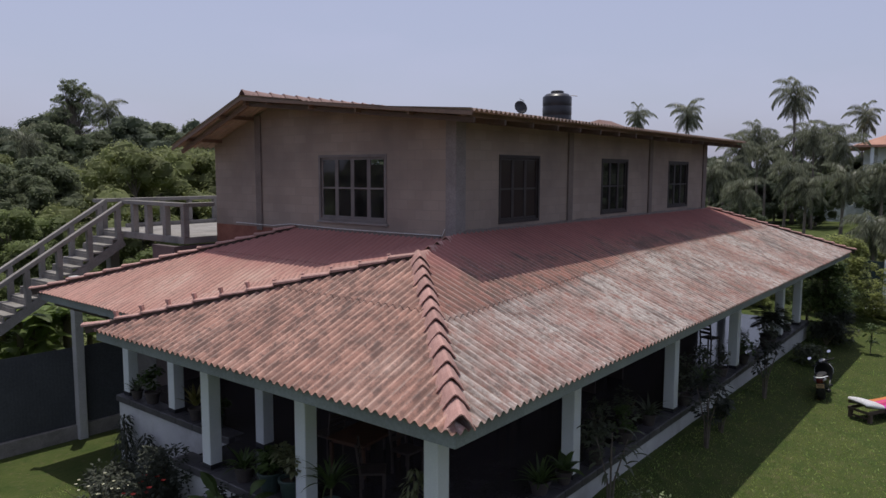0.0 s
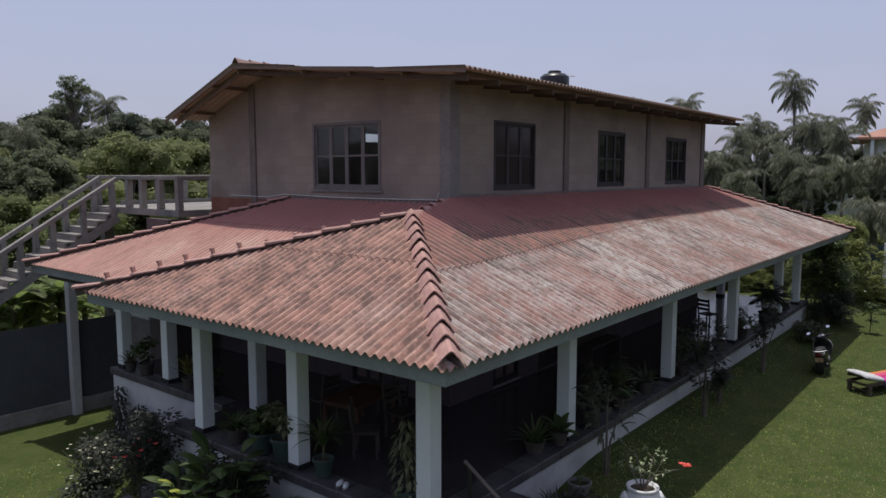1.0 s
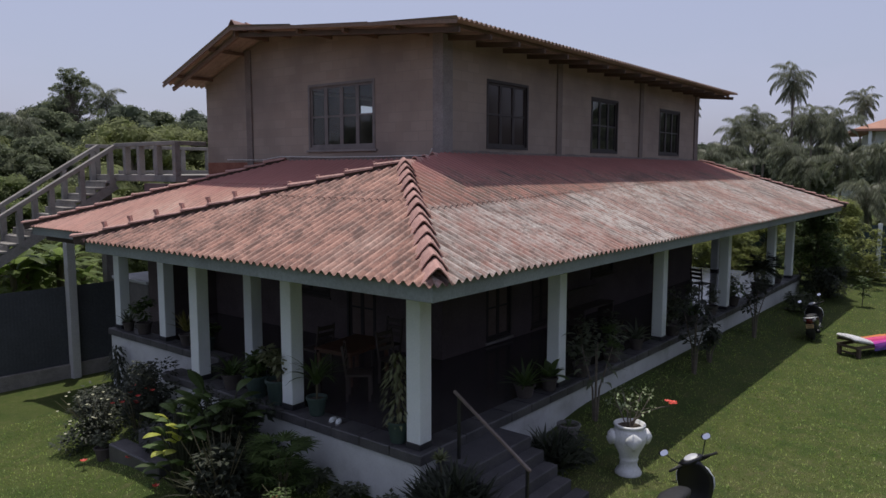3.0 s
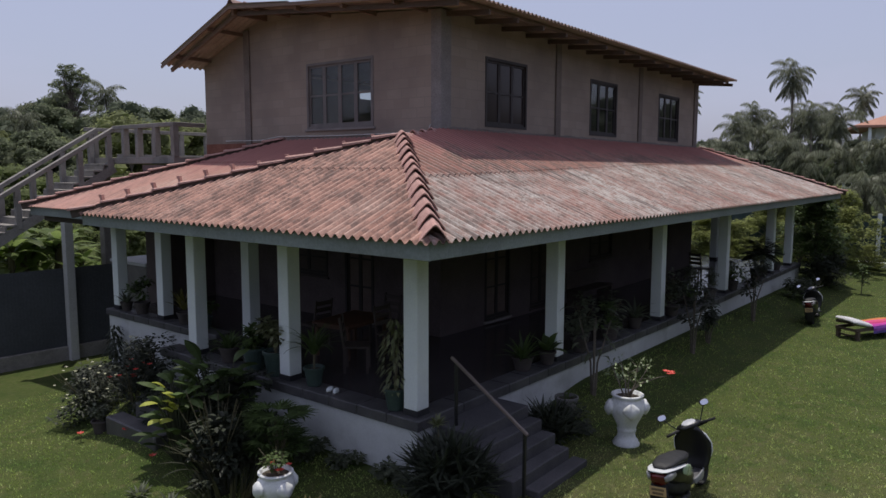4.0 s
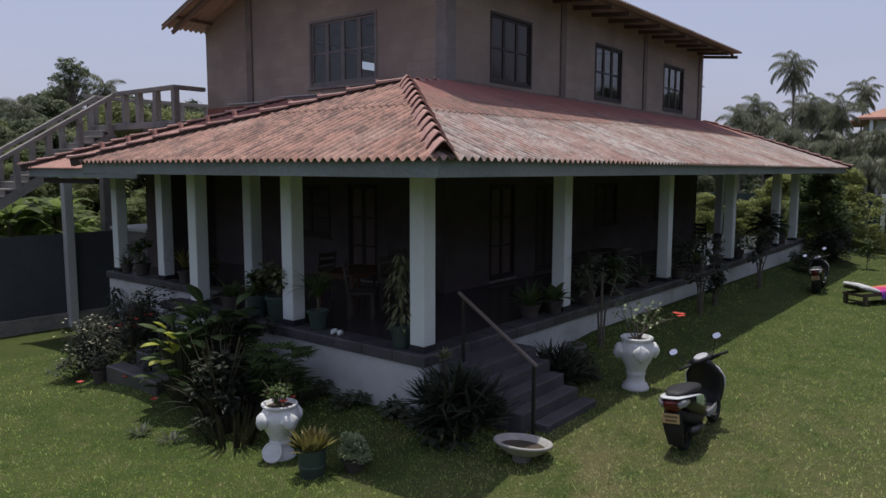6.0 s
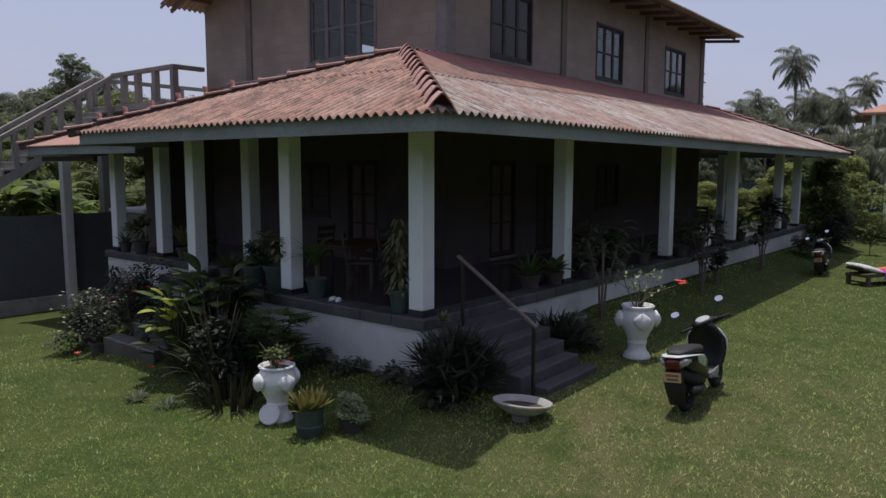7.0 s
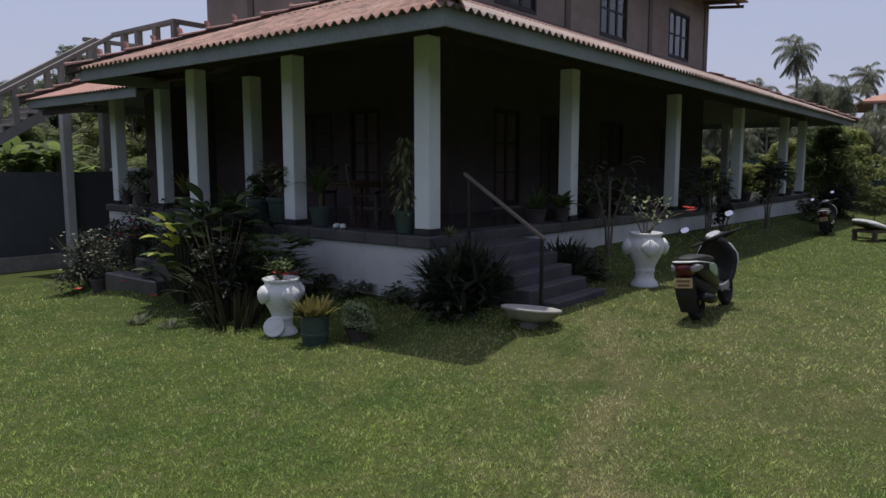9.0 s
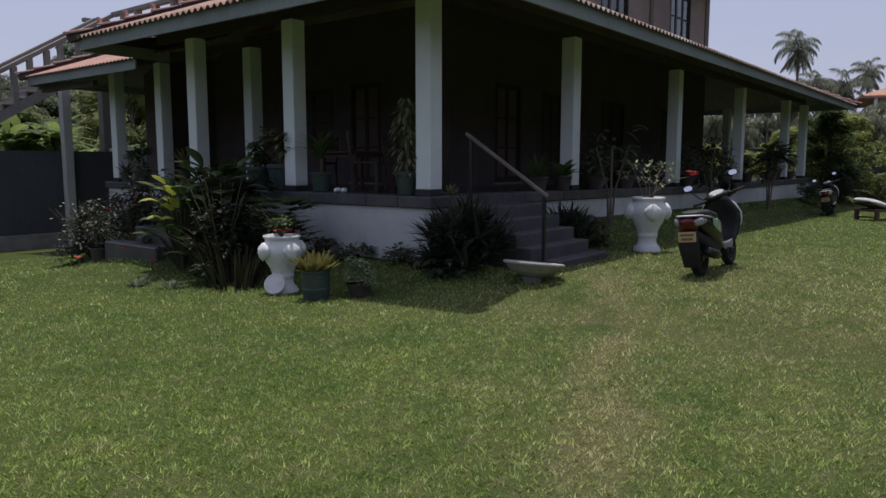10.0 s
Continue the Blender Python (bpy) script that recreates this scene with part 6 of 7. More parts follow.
garden_plant("bush", "dark green bush in front of the veranda plinth", "bush", -1.95, 2.1, [("foliage", bush(26, 60, 0.55, 0.95, 0.14, 0.1, 88), "leaf_deep"), ("stem", stems(6, 0.8, 0.014, 0.3, 89), "stem")])


def broadleaf(label, x, y, n, L, W, seed, mat="leaf_mid", stalk=0.7, second=None):
    """Big paddle leaves on upright stalks, like young banana or canna."""
    r = random.Random(seed)
    le, st, ye = MB(), MB(), []
    for i in range(n):
        az = i * 2.399 + r.uniform(-0.3, 0.3)
        h = stalk * r.uniform(0.3, 1.12)
        out = 0.30 * r.uniform(0.3, 1.2)
        c = Vector((out * math.cos(az), out * math.sin(az), h))
        st.tube([(0.05 * math.cos(az), 0.05 * math.sin(az), 0), (c * 0.6)[:], c[:]], [0.02, 0.016, 0.01], 6)
        young = second and math.cos(az - 3.3) > 0.72 and h > 0.55 * stalk
        if young:
            ye.append(MB())
        strap(ye[-1] if young else le, c, az, r.uniform(0.5, 1.25), L * r.uniform(0.7, 1.1) * (0.8 if young else 1.0), W * r.uniform(0.7, 1.1), r.uniform(1.0, 1.9), 8, 0.25, 0.5)
    ps = [("foliage", le, mat), ("stalk", st, "stem_dark")]
    t = garden_plant("bush", label, "bush", x, y, ps)
    for mb in ye:
        part("young_leaf", mb, M[second], t, "bright yellow-green young leaf")
    return t


broadleaf("big-leaved green plant with some yellow-green leaves", -2.66, 2.62, 60, 0.40, 0.105, 91, "leaf_mid", 1.16, "leaf_yellow")
broadleaf("big-leaved dark green plant beside the veranda", -2.2, 2.35, 66, 0.46, 0.12, 92, "leaf_mid", 1.25)
# flowering bushes towards the fence
garden_plant("flower_bush", "straggly flowering bush with pale leaf tips", "flower bush", -2.40, 6.15, [("foliage", bush(38, 60, 0.52, 0.88, 0.08, 0.08, 93), "leaf_deep"), ("stem", stems(14, 1.05, 0.009, 0.62, 94), "stem"), ("flowers", blossoms(34, 0.60, 0.80, 0.30, 0.036, 95), "flower_pale")])
garden_plant("flower_bush", "garden bush with red flowers beside the side steps", "flower bush", -2.1, 5.1, [("foliage", bush(20, 55, 0.50, 0.80, 0.09, 0.05, 96), "leaf_deep"), ("stem", stems(7, 0.8, 0.011, 0.4, 97), "stem"), ("flowers", blossoms(9, 0.45, 0.5, 0.40, 0.06, 98), "flower")])
garden_plant("flower_bush", "dark upright bush in front of the side veranda", "flower bush", -1.45, 5.75, [("foliage", bush(16, 55, 0.42, 0.95, 0.10, 0.1, 99), "leaf_deep"), ("stem", stems(6, 1.0, 0.011, 0.3, 100), "stem")])
for bx_, by_, rx_, h_, sd_ in ((-1.75, 6.65, 0.48, 0.6, 1), (-0.95, 6.5, 0.5, 0.8, 2), (-1.55, 7.5, 0.5, 0.6, 3), (-1.75, 5.05, 0.55, 0.95, 5), (-0.75, 7.4, 0.5, 0.75, 6), (-1.9, 2.85, 0.5, 1.1, 7), (-2.15, 4.0, 0.4, 0.62, 8)):
    garden_plant("bush", "dark shrub at the foot of the side veranda", "bush", bx_, by_, [("foliage", bush(int(34 * rx_), 55, rx_, h_, 0.095, 0.08, 400 + sd_), "leaf_deep")])
for bx_, by_, h_ in ((-0.28, 9.3, 1.35), (-0.5, 8.9, 1.1), (-0.35, 8.3, 1.0)):
    garden_plant("shrub", "slim dark columnar shrub against the plinth", "shrub", bx_, by_, [("foliage", column_plant(h_, 0.30, int(h_ * 100)), "leaf_deep"), ("stem", stems(3, h_ * 0.9, 0.014, 0.06, 410), "stem")])
garden_plant("plant_tuft", "dark agave-like rosette at the edge of the lawn", "plant", -1.3, 8.85, [("foliage", rosette(36, 0.42, 0.03, 0.9, 0.3, 0.05, 0.05, 0.7, 411), "leaf_deep")])
potted("low plant in a dark pot beside the side steps", (-2.72, 5.1, gz(-2.72, 5.1) - 0.01), 0.15, 0.24, "pot_dark", bush(8, 26, 0.22, 0.20, 0.09, 0.05, 412), "leaf_dark", group="pots on the lawn")
for fx, fy, s_ in ((-3.1, 5.05, 1), (-2.98, 2.95, 2), (-2.75, 4.15, 3)):
    garden_plant("flower", "single orange-red flower standing in the lawn", "flower", fx, fy, [("petals", blossoms(1, 0.02, 0.02, 0.16, 0.075, s_), "flower"), ("stalk", MB().tube([(0, 0, 0), (0.01, 0, 0.16)], 0.006, 5), "stem")])
for fx, fy, s_ in ((-3.55, 2.3, 1), (-3.45, 1.65, 2)):
    garden_plant("plant_tuft", "low dark tuft growing in the lawn", "plant", fx, fy, [("foliage", rosette(24, 0.22, 0.02, 0.8, 0.6, 0.05, 0, 0.4, 110 + s_), "leaf_dark")])
for i, (fx, fy) in enumerate(((-1.55, -0.55), (-1.5, 0.15), (-1.6, 0.75), (-1.55, -1.1))):
    garden_plant("plant_tuft", "low dark foliage along the foot of the plinth", "plant", fx, fy, [("foliage", bush(8, 34, 0.26, 0.20, 0.09, 0.05, 115 + i), "leaf_dark")])
# right side of the house
garden_plant("bush", "dark spiky bush beside the front steps", "bush", 0.96, -1.76, [("foliage", spiky_heads(26, 0.38, 0.36, 0.36, 0.024, 122, 0.05, 13), "leaf_deep"), ("heart", bush(12, 40, 0.4, 0.36, 0.13, 0.05, 124), "leaf_deep")])
garden_plant("bush", "dark low bush beside the front steps", "bush", 1.55, -1.85, [("foliage", bush(12, 40, 0.36, 0.34, 0.10, 0.05, 123), "leaf_deep")])


def dwarf_tree(label, x, y, h, spread, seed, mat="leaf_dark", sparse=False):
    random.seed(seed)
    tr = MB()
    for k in range(4):
        a = k * 1.57 + 0.4
        tr.tube([(0.03 * math.cos(a), 0.03 * math.sin(a), 0), (0.06 * math.cos(a), 0.06 * math.sin(a), h * 0.35), (spread * 0.6 * math.cos(a), spread * 0.6 * math.sin(a), h * 0.8)], [0.022, 0.018, 0.008], 6)
    if sparse:
        cr = MB()
        for k in range(42):
            a = k * 2.399
            q = spread * random.uniform(0.25, 1.0)
            strap(cr, (q * math.cos(a), q * math.sin(a), h * random.uniform(0.45, 1.0)), a, random.uniform(-0.1, 0.8), random.uniform(0.22, 0.36), 0.035, 1.4, 5)
    else:
        cr = bush(13, 26, spread, h * 0.55, 0.14, h * 0.42, seed + 1)
    return garden_plant("shrub", label, "shrub", x, y, [("trunk", tr, "bark"), ("crown", cr, mat)])


dwarf_tree("sparse shrub with drooping leaves on forked stems beside the plinth", 3.05, -1.5, 1.75, 0.46, 121, sparse=True)
dwarf_tree("dark-leaved shrub on thin stems beside the plinth", 7.5, -1.75, 1.75, 0.42, 131, "leaf_deep")
dwarf_tree("dark-leaved shrub on thin stems beside the plinth", 12.35, -1.75, 1.7, 0.45, 133, "leaf_deep")
dwarf_tree("small shrub growing against the plinth", 8.7, -1.7, 0.8, 0.28, 135, "leaf_deep")
garden_plant("bush", "dark bush at the foot of the plinth", "bush", 17.2, -1.9, [("foliage", bush(16, 50, 0.55, 0.6, 0.14, 0.1, 137), "leaf_dark")])
for fx, fy, h_, s_ in ((20.9, -1.75, 1.0, 138), (21.9, -1.95, 0.9, 141), (22.9, -1.75, 0.8, 142)):
    garden_plant("bush", "dark dense bush near the far column", "bush", fx, fy, [("foliage", bush(26, 60, 0.65, h_, 0.12, 0.25, s_), "leaf_deep"), ("stem", stems(7, 0.7, 0.016, 0.5, s_), "stem")])
garden_plant("sapling", "thin staked sapling standing in the lawn", "sapling", 21.5, -3.1, [("trunk", stems(2, 1.2, 0.014, 0.08, 139), "bark"), ("crown", bush(9, 26, 0.26, 0.8, 0.13, 0.35, 140), "leaf_mid")])


# banana plants behind the fence and beyond the garden
def banana(label, x, y, z, s, seed):
    r = random.Random(seed)
    st, le = MB(), MB()
    for k in range(3):
        ox, oy = r.uniform(-0.5, 0.5), r.uniform(-0.5, 0.5)
        h = r.uniform(2.0, 2.8)
        st.tube([(ox, oy, 0), (ox * 1.1, oy * 1.1, h)], [0.11, 0.07], 8)
        for i in range(10):
            strap(le, (ox * 1.1, oy * 1.1, h - 0.04 * i), i * 2.399 + k, r.uniform(0.2, 1.3), r.uniform(0.8, 1.3), r.uniform(0.12, 0.19), r.uniform(1.2, 2.2), 9, 0.2, 0.5)
    t = thing("banana_plant", label, "banana plant", (x, y, z), seed * 40, s, "banana plants")
    part("trunk", st, M["stem"], t)
    part("foliage", le, M["leaf_banana"], t)


for i, (bx_, by_, bs_) in enumerate(((-2.2, 14.6, 1.05), (-1.2, 15.0, 1.1), (-0.3, 15.3, 1.15), (0.5, 15.6, 1.1), (1.2, 15.9, 1.15), (-3.6, 14.2, 1.0), (2.0, 16.9, 1.1))):
    banana("broad-leaved banana plant behind the fence", bx_, by_, -0.95, bs_, 200 + i)
for i, (bx_, by_, bs_) in enumerate(((40.7, -1.9, 1.3), (43.7, -3.9, 1.4), (46.0, -2.6, 1.5), (50.0, -4.5, 1.5))):
    banana("banana plant beyond the garden", bx_, by_, -0.4, bs_, 210 + i)
for i in range(9):
    garden_plant("bush", "bright yellow-green weeds behind the house", "bush", 1.5 + 1.1 * i, 17.0 + 0.9 * ((i * 5) % 4), [("foliage", bush(10, 40, 0.9, 1.3, 0.28, 0.1, 220 + i), "leaf_bamboo")], group="weeds behind the house")


# ---- urns, dish and pots on the lawn ----
def face_relief(m):
    """One plain lump of relief, with a brow, muzzle, jaw and mane."""
    bumps = [((1, 0, -0.15), 0.60, 0.34), ((0.75, 0.45, 0.45), 0.28, 0.25), ((0.75, -0.45, 0.45), 0.28, 0.25), ((0.55, 0, -0.85), 0.35, 0.32), ((0.1, 1, 0.1), 0.30, 0.42), ((0.1, -1, 0.1), 0.30, 0.42), ((0.2, 0, 1), 0.18, 0.35)]
    b = MB().ball((0, 0, 0), 1.0, 16, (1, 1, 1))
    vs = []
    for v in b.v:
        u = Vector(v).normalized()
        r = 0.080 * (1 + sum(h * math.exp(-(u - Vector(d).normalized()).length_squared / (w * w)) for d, h, w in bumps))
        vs.append(m @ Vector((u.x * r * 0.62, u.y * r, u.z * r * 1.08)))
    return MB().add(vs, b.f)


def urn(label, x, y, turn, size=1.0, slim=1.0):
    t = thing("urn", label, "urn", (x, y, gz(x, y) - 0.01), turn, size, "white urns")
    t.scale = (size * slim, size * slim, size)
    prof = [(0.200, 0), (0.205, 0.035), (0.185, 0.06), (0.180, 0.085), (0.150, 0.11), (0.134, 0.16), (0.132, 0.20), (0.142, 0.235), (0.150, 0.25), (0.140, 0.265), (0.148, 0.31), (0.178, 0.38), (0.222, 0.46), (0.258, 0.55), (0.265, 0.61), (0.250, 0.68), (0.222, 0.73), (0.214, 0.755), (0.234, 0.772), (0.246, 0.79), (0.243, 0.806), (0.230, 0.812), (0.198, 0.808), (0.190, 0.74)]
    part("bowl", MB().lathe(prof, 32), M["urn"], t, "whitewashed cement bowl", smooth=True)
    part("soil", MB().lathe([(0.001, 0.765), (0.203, 0.755)], 20), M["soil"], t)
    for k in range(4):
        a = k * 90 + 20
        m = pose(0, 0, 0, 0, 0, a) @ Matrix.Translation((0.258, 0, 0.60)) @ Matrix.Scale(1.32, 4)
        part("relief", face_relief(m), M["urn"], t, "moulded relief", smooth=True)
    return t


u1 = urn("white cement urn with moulded reliefs and a small flowering plant", -2.95, -0.04, 60, 0.875, 1.06)
part("foliage", bush(7, 18, 0.26, 0.22, 0.08, 0.80, 301), M["leaf_mid"], u1)
part("stem", stems(8, 0.36, 0.008, 0.28, 302, 0.76), M["stem"], u1)
flower_parts(u1, blossoms(5, 0.22, 0.10, 0.82, 0.055, 303), "flower")
u2 = urn("white cement urn with moulded reliefs and a bare-stemmed bougainvillea", 1.80, -2.70, 198, 1.02, 1.0)
def urn_shrub(u):
    """A twiggy shrub with few leaves and one flowering branch."""
    r = random.Random(304)
    spun = Matrix.Rotation(radians(-208), 3, "Z")
    st, le = MB(), MB()
    tips = []
    for k in range(5):
        a = k * 1.256 + 0.3
        p = [Vector((0.03 * math.cos(a), 0.03 * math.sin(a), 0.75))]
        for i in range(5):
            p.append(p[-1] + Vector((0.055 * math.cos(a + r.uniform(-0.7, 0.7)), 0.055 * math.sin(a + r.uniform(-0.7, 0.7)), r.uniform(0.08, 0.14))))
        st.tube([tuple(q) for q in p], [0.013, 0.011, 0.009, 0.008, 0.006, 0.003], 6)
        for i in (2, 3, 4):
            e = p[i] + Vector((0.16 * math.cos(a + i * 1.9), 0.16 * math.sin(a + i * 1.9), r.uniform(0.06, 0.14)))
            st.tube([tuple(p[i]), tuple(e)], [0.006, 0.003], 5)
            tips.append(e)
        tips.append(p[-1])
    arm = [spun @ Vector(p) for p in ((0, 0, 0.8), (0.14, -0.16, 0.98), (0.28, -0.34, 1.08), (0.36, -0.46, 1.12))]
    st.tube([tuple(q) for q in arm], [0.012, 0.010, 0.007, 0.004], 6)
    for t in tips:
        for i in range(5):
            leaf_quad(le, t + rvec() * 0.05, rvec().normalized(), Vector((0, 0, 1)), r.uniform(0.05, 0.085), 0.02)
    part("stem", st, M["bark"], u, smooth=True)
    part("foliage", le, M["leaf_grey"], u)
    fl = blossoms(5, 0.07, 0.06, 1.12, 0.06, 307)
    for f in fl:
        tip = spun @ Vector((0.38, -0.48, 0))
        f.v = [(x + tip.x, y + tip.y, z) for x, y, z in f.v]
    flower_parts(u, fl, "flower")


random.seed(304)
urn_shrub(u2)


def lawn_things():
    # lid leaning on the urn's foot
    lid = thing("cement_disc", "white cement disc leaning against the urn foot", "disc", (-3.12, -0.10, gz(-3.1, -0.1) + 0.115), 0)
    m = pose(0, 0, 0, 0, -62, 35)
    part("plate", MB().lathe([(0.02, 0.0), (0.12, 0.0), (0.13, 0.01), (0.13, 0.025), (0.115, 0.032), (0.1, 0.025), (0.02, 0.025)], 28, m), M["urn"], lid, smooth=False)
    x, y = -1.60, -2.77
    b = thing("bird_bath", "wide shallow cement dish on a low foot", "dish", (x, y, gz(x, y) - 0.01))
    part("foot", MB().lathe([(0.11, 0), (0.11, 0.04), (0.10, 0.075)], 20), M["pot_grey"], b)
    part("bowl", MB().lathe([(0.10, 0.06), (0.2, 0.085), (0.29, 0.14), (0.335, 0.195), (0.362, 0.205), (0.365, 0.228), (0.345, 0.236), (0.315, 0.222), (0.28, 0.165), (0.18, 0.115), (0.001, 0.105)], 36, pose(0, 0, 0.0, 0, 7.8, 0) @ Matrix.Diagonal((0.96, 0.96, 0.95, 1))), M["dish"], b, "pale cement bowl with a thick rim", smooth=True)
    part("dark_bed", MB().lathe([(0.001, 0.150), (0.262, 0.158)], 28, pose(0, 0, 0.0, 0, 7.8, 0)), M["soil"], b, "dark dried silt in the bowl")
    potted("croton with yellow and bronze leaves in a green tub", (-3.10, -0.81, gz(-3.1, -0.8) - 0.01), 0.165, 0.35, "pot_green", rosette(60, 0.29, 0.042, 1.3, 0.5, 0.10, 0, 0.6, 311), "leaf_croton", style="barrel", group="pots on the lawn")
    potted("round clipped pale green bush in a dark pot on the lawn", (-2.72, -1.12, gz(-2.7, -1.1) - 0.01), 0.145, 0.16, "pot_dark", bush(34, 90, 0.165, 0.24, 0.038, 0.06, 312), "leaf_grey", group="pots on the lawn")
    potted("empty-looking grey cement pot beside the steps", (2.05, -1.50, gz(2.05, -1.50) - 0.01), 0.19, 0.34, "pot_grey", rosette(8, 0.2, 0.02, 0.9, 1.2, 0.03, 0, 0.4, 313), "leaf_mid", group="pots on the lawn")
    for i, dx in enumerate((0.0, 0.13)):
        s = thing("shoe", "small white shoe standing on the veranda edge", "shoe", (-1.20, 0.83 - dx, Z), 200 + 15 * i, 1.0, "white shoes")
        part("upper", MB().lathe([(0.03, 0.012), (0.045, 0.03), (0.04, 0.06), (0.02, 0.075)], 12, Matrix.Diagonal((2.2, 1, 1, 1))), M["white"], s, smooth=True)
        part("sole", MB().lathe([(0.046, 0.0), (0.05, 0.008), (0.046, 0.016)], 14, Matrix.Diagonal((2.3, 1, 1, 1))), M["pot_grey"], s)


lawn_things()


# ---- front steps ----
def front_steps():
    s = thing("front_steps", "dark cement steps up to the veranda", "steps")
    for i in range(5):
        zt = 0.745 - 0.162 * i
        y0 = -1.70 - 0.232 * i
        part("step", MB().box(-1.0 + (0.25 if i == 4 else 0.0), 0.50 + (0.12 if i == 4 else 0.0), y0, -1.102 if i == 0 else y0 + 0.231, -0.2, zt, 0.012), M["step"], s)
    rail = thing("handrail", "sloping timber handrail beside the front steps", "handrail")
    part("rail", MB().beam((-0.86, -1.27, 1.70), (-0.925, -2.56, 0.905), 0.042, 0.046, 0.01), M["rail_wood"], rail, "worn brown timber rail")
    part("post", MB().box(-0.94, -0.90, -2.53, -2.49, -0.05, 0.93, 0.004), M["metal_dark"], rail)
    part("post", MB().box(-0.885, -0.845, -1.38, -1.34, 0.741, 1.63, 0.004), M["metal_dark"], rail)
    g = thing("side_steps", "low dark cement steps to the side veranda", "steps")
    for x0, x1, y0, y1, zt in ((-1.95, -1.38, 3.05, 4.40, 0.44), (-2.42, -1.951, 3.05, 4.45, 0.27), (-2.75, -2.421, 3.25, 4.85, 0.02)):
        part("step", MB().box(x0, x1, y0, y1, -0.9, zt, 0.02), M["slab"], g)


front_steps()


# ---- veranda furniture ----
def veranda_furniture():
    t = thing("dining_table", "reddish timber dining table on the veranda", "table", (0.75, 2.35, FLOOR), 8, 0.85)
    part("tabletop", MB().box(-0.75, 0.75, -0.5, 0.5, 0.71, 0.75, 0.008), M["table"], t)
    part("apron", MB().box(-0.66, 0.66, -0.42, 0.42, 0.63, 0.709), M["table"], t)
    for x in (-0.66, 0.66):
        for y in (-0.42, 0.42):
            part("leg", MB().box(x - 0.035, x + 0.035, y - 0.035, y + 0.035, 0, 0.629, 0.005), M["table"], t)
    ch = thing("chair", "dark timber veranda chair by the table", "chair", (-0.1, 1.35, FLOOR), 40, 1.0, "chairs by the table")
    part("seat", MB().box(-0.22, 0.22, -0.22, 0.22, 0.42, 0.46, 0.01), M["wood_dark"], ch)
    for x in (-0.2, 0.2):
        part("leg", MB().box(x - 0.02, x + 0.02, -0.21, -0.17, 0, 0.419, 0.003), M["wood_dark"], ch)
        part("leg", MB().box(x - 0.02, x + 0.02, 0.17, 0.21, 0, 0.419, 0.003), M["wood_dark"], ch)
        part("back_post", MB().beam((x, 0.2, 0.44), (x, 0.27, 0.95), 0.035, 0.035), M["wood_dark"], ch)
    for k in range(3):
        part("back_slat", MB().box(-0.19, 0.19, 0.215 + 0.02 * k, 0.235 + 0.02 * k, 0.58 + 0.13 * k, 0.66 + 0.13 * k, 0.004), M["wood_dark"], ch)
    for x, y, a in ((0.95, 1.5, 0), (1.7, 2.4, -90), (0.6, 3.2, 180), (13.9, 0.3, 70)):
        copy_thing(ch, pose(x, y, fz(x), 0, 0, a))
    b = thing("bench", "long dark timber bench against the wall", "bench", (8.5, 1.35, fz(8.5)))
    part("seat", MB().box(-0.9, 0.9, -0.25, 0.2, 0.40, 0.45, 0.01), M["wood_dark"], b)
    part("backrest", MB().box(-0.9, 0.9, 0.2, 0.24, 0.45, 0.9, 0.01), M["wood_dark"], b)
    for x in (-0.82, 0.82):
        part("leg", MB().box(x - 0.03, x + 0.03, -0.24, 0.2, 0, 0.399, 0.004), M["wood_dark"], b)


veranda_furniture()


def back_tank():
    t = thing("wash_tank", "grey cement wash tank with a pale cover behind the veranda", "tank", (0, 0, -0.9))
    part("basin", MB().box(1.56, 3.34, 11.11, 12.92, 0, 2.53, 0.02), M["pot_grey"], t)
    part("cover", MB().box(1.5, 3.4, 11.05, 12.98, 2.531, 2.62, 0.012), M["plinth"], t, "pale cement cover slab")


back_tank()


# ---- scooters ----
def loft(mb, rings):
    n = len(rings[0])
    b = len(mb.v)
    for r in rings:
        mb.v.extend(tuple(p) for p in r)
    for i in range(len(rings) - 1):
        for k in range(n):
            k2 = (k + 1) % n
            mb.f.append((b + i * n + k, b + i * n + k2, b + (i + 1) * n + k2, b + (i + 1) * n + k))
    mb.f.append(tuple(b + k for k in range(n - 1, -1, -1)))
    e = b + (len(rings) - 1) * n
    mb.f.append(tuple(range(e, e + n)))
    return mb


def oval(x, z, hw, hh, n=14, p=0.75, tilt=0.0, y=0.0):
    out = []
    for k in range(n):
        a = 2 * math.pi * k / n
        c, s = math.cos(a), math.sin(a)
        yy = hw * math.copysign(abs(c) ** p, c)
        zz = hh * math.copysign(abs(s) ** p, s)
        out.append((x - zz * math.sin(tilt), y + yy, z + zz * math.cos(tilt)))
    return out


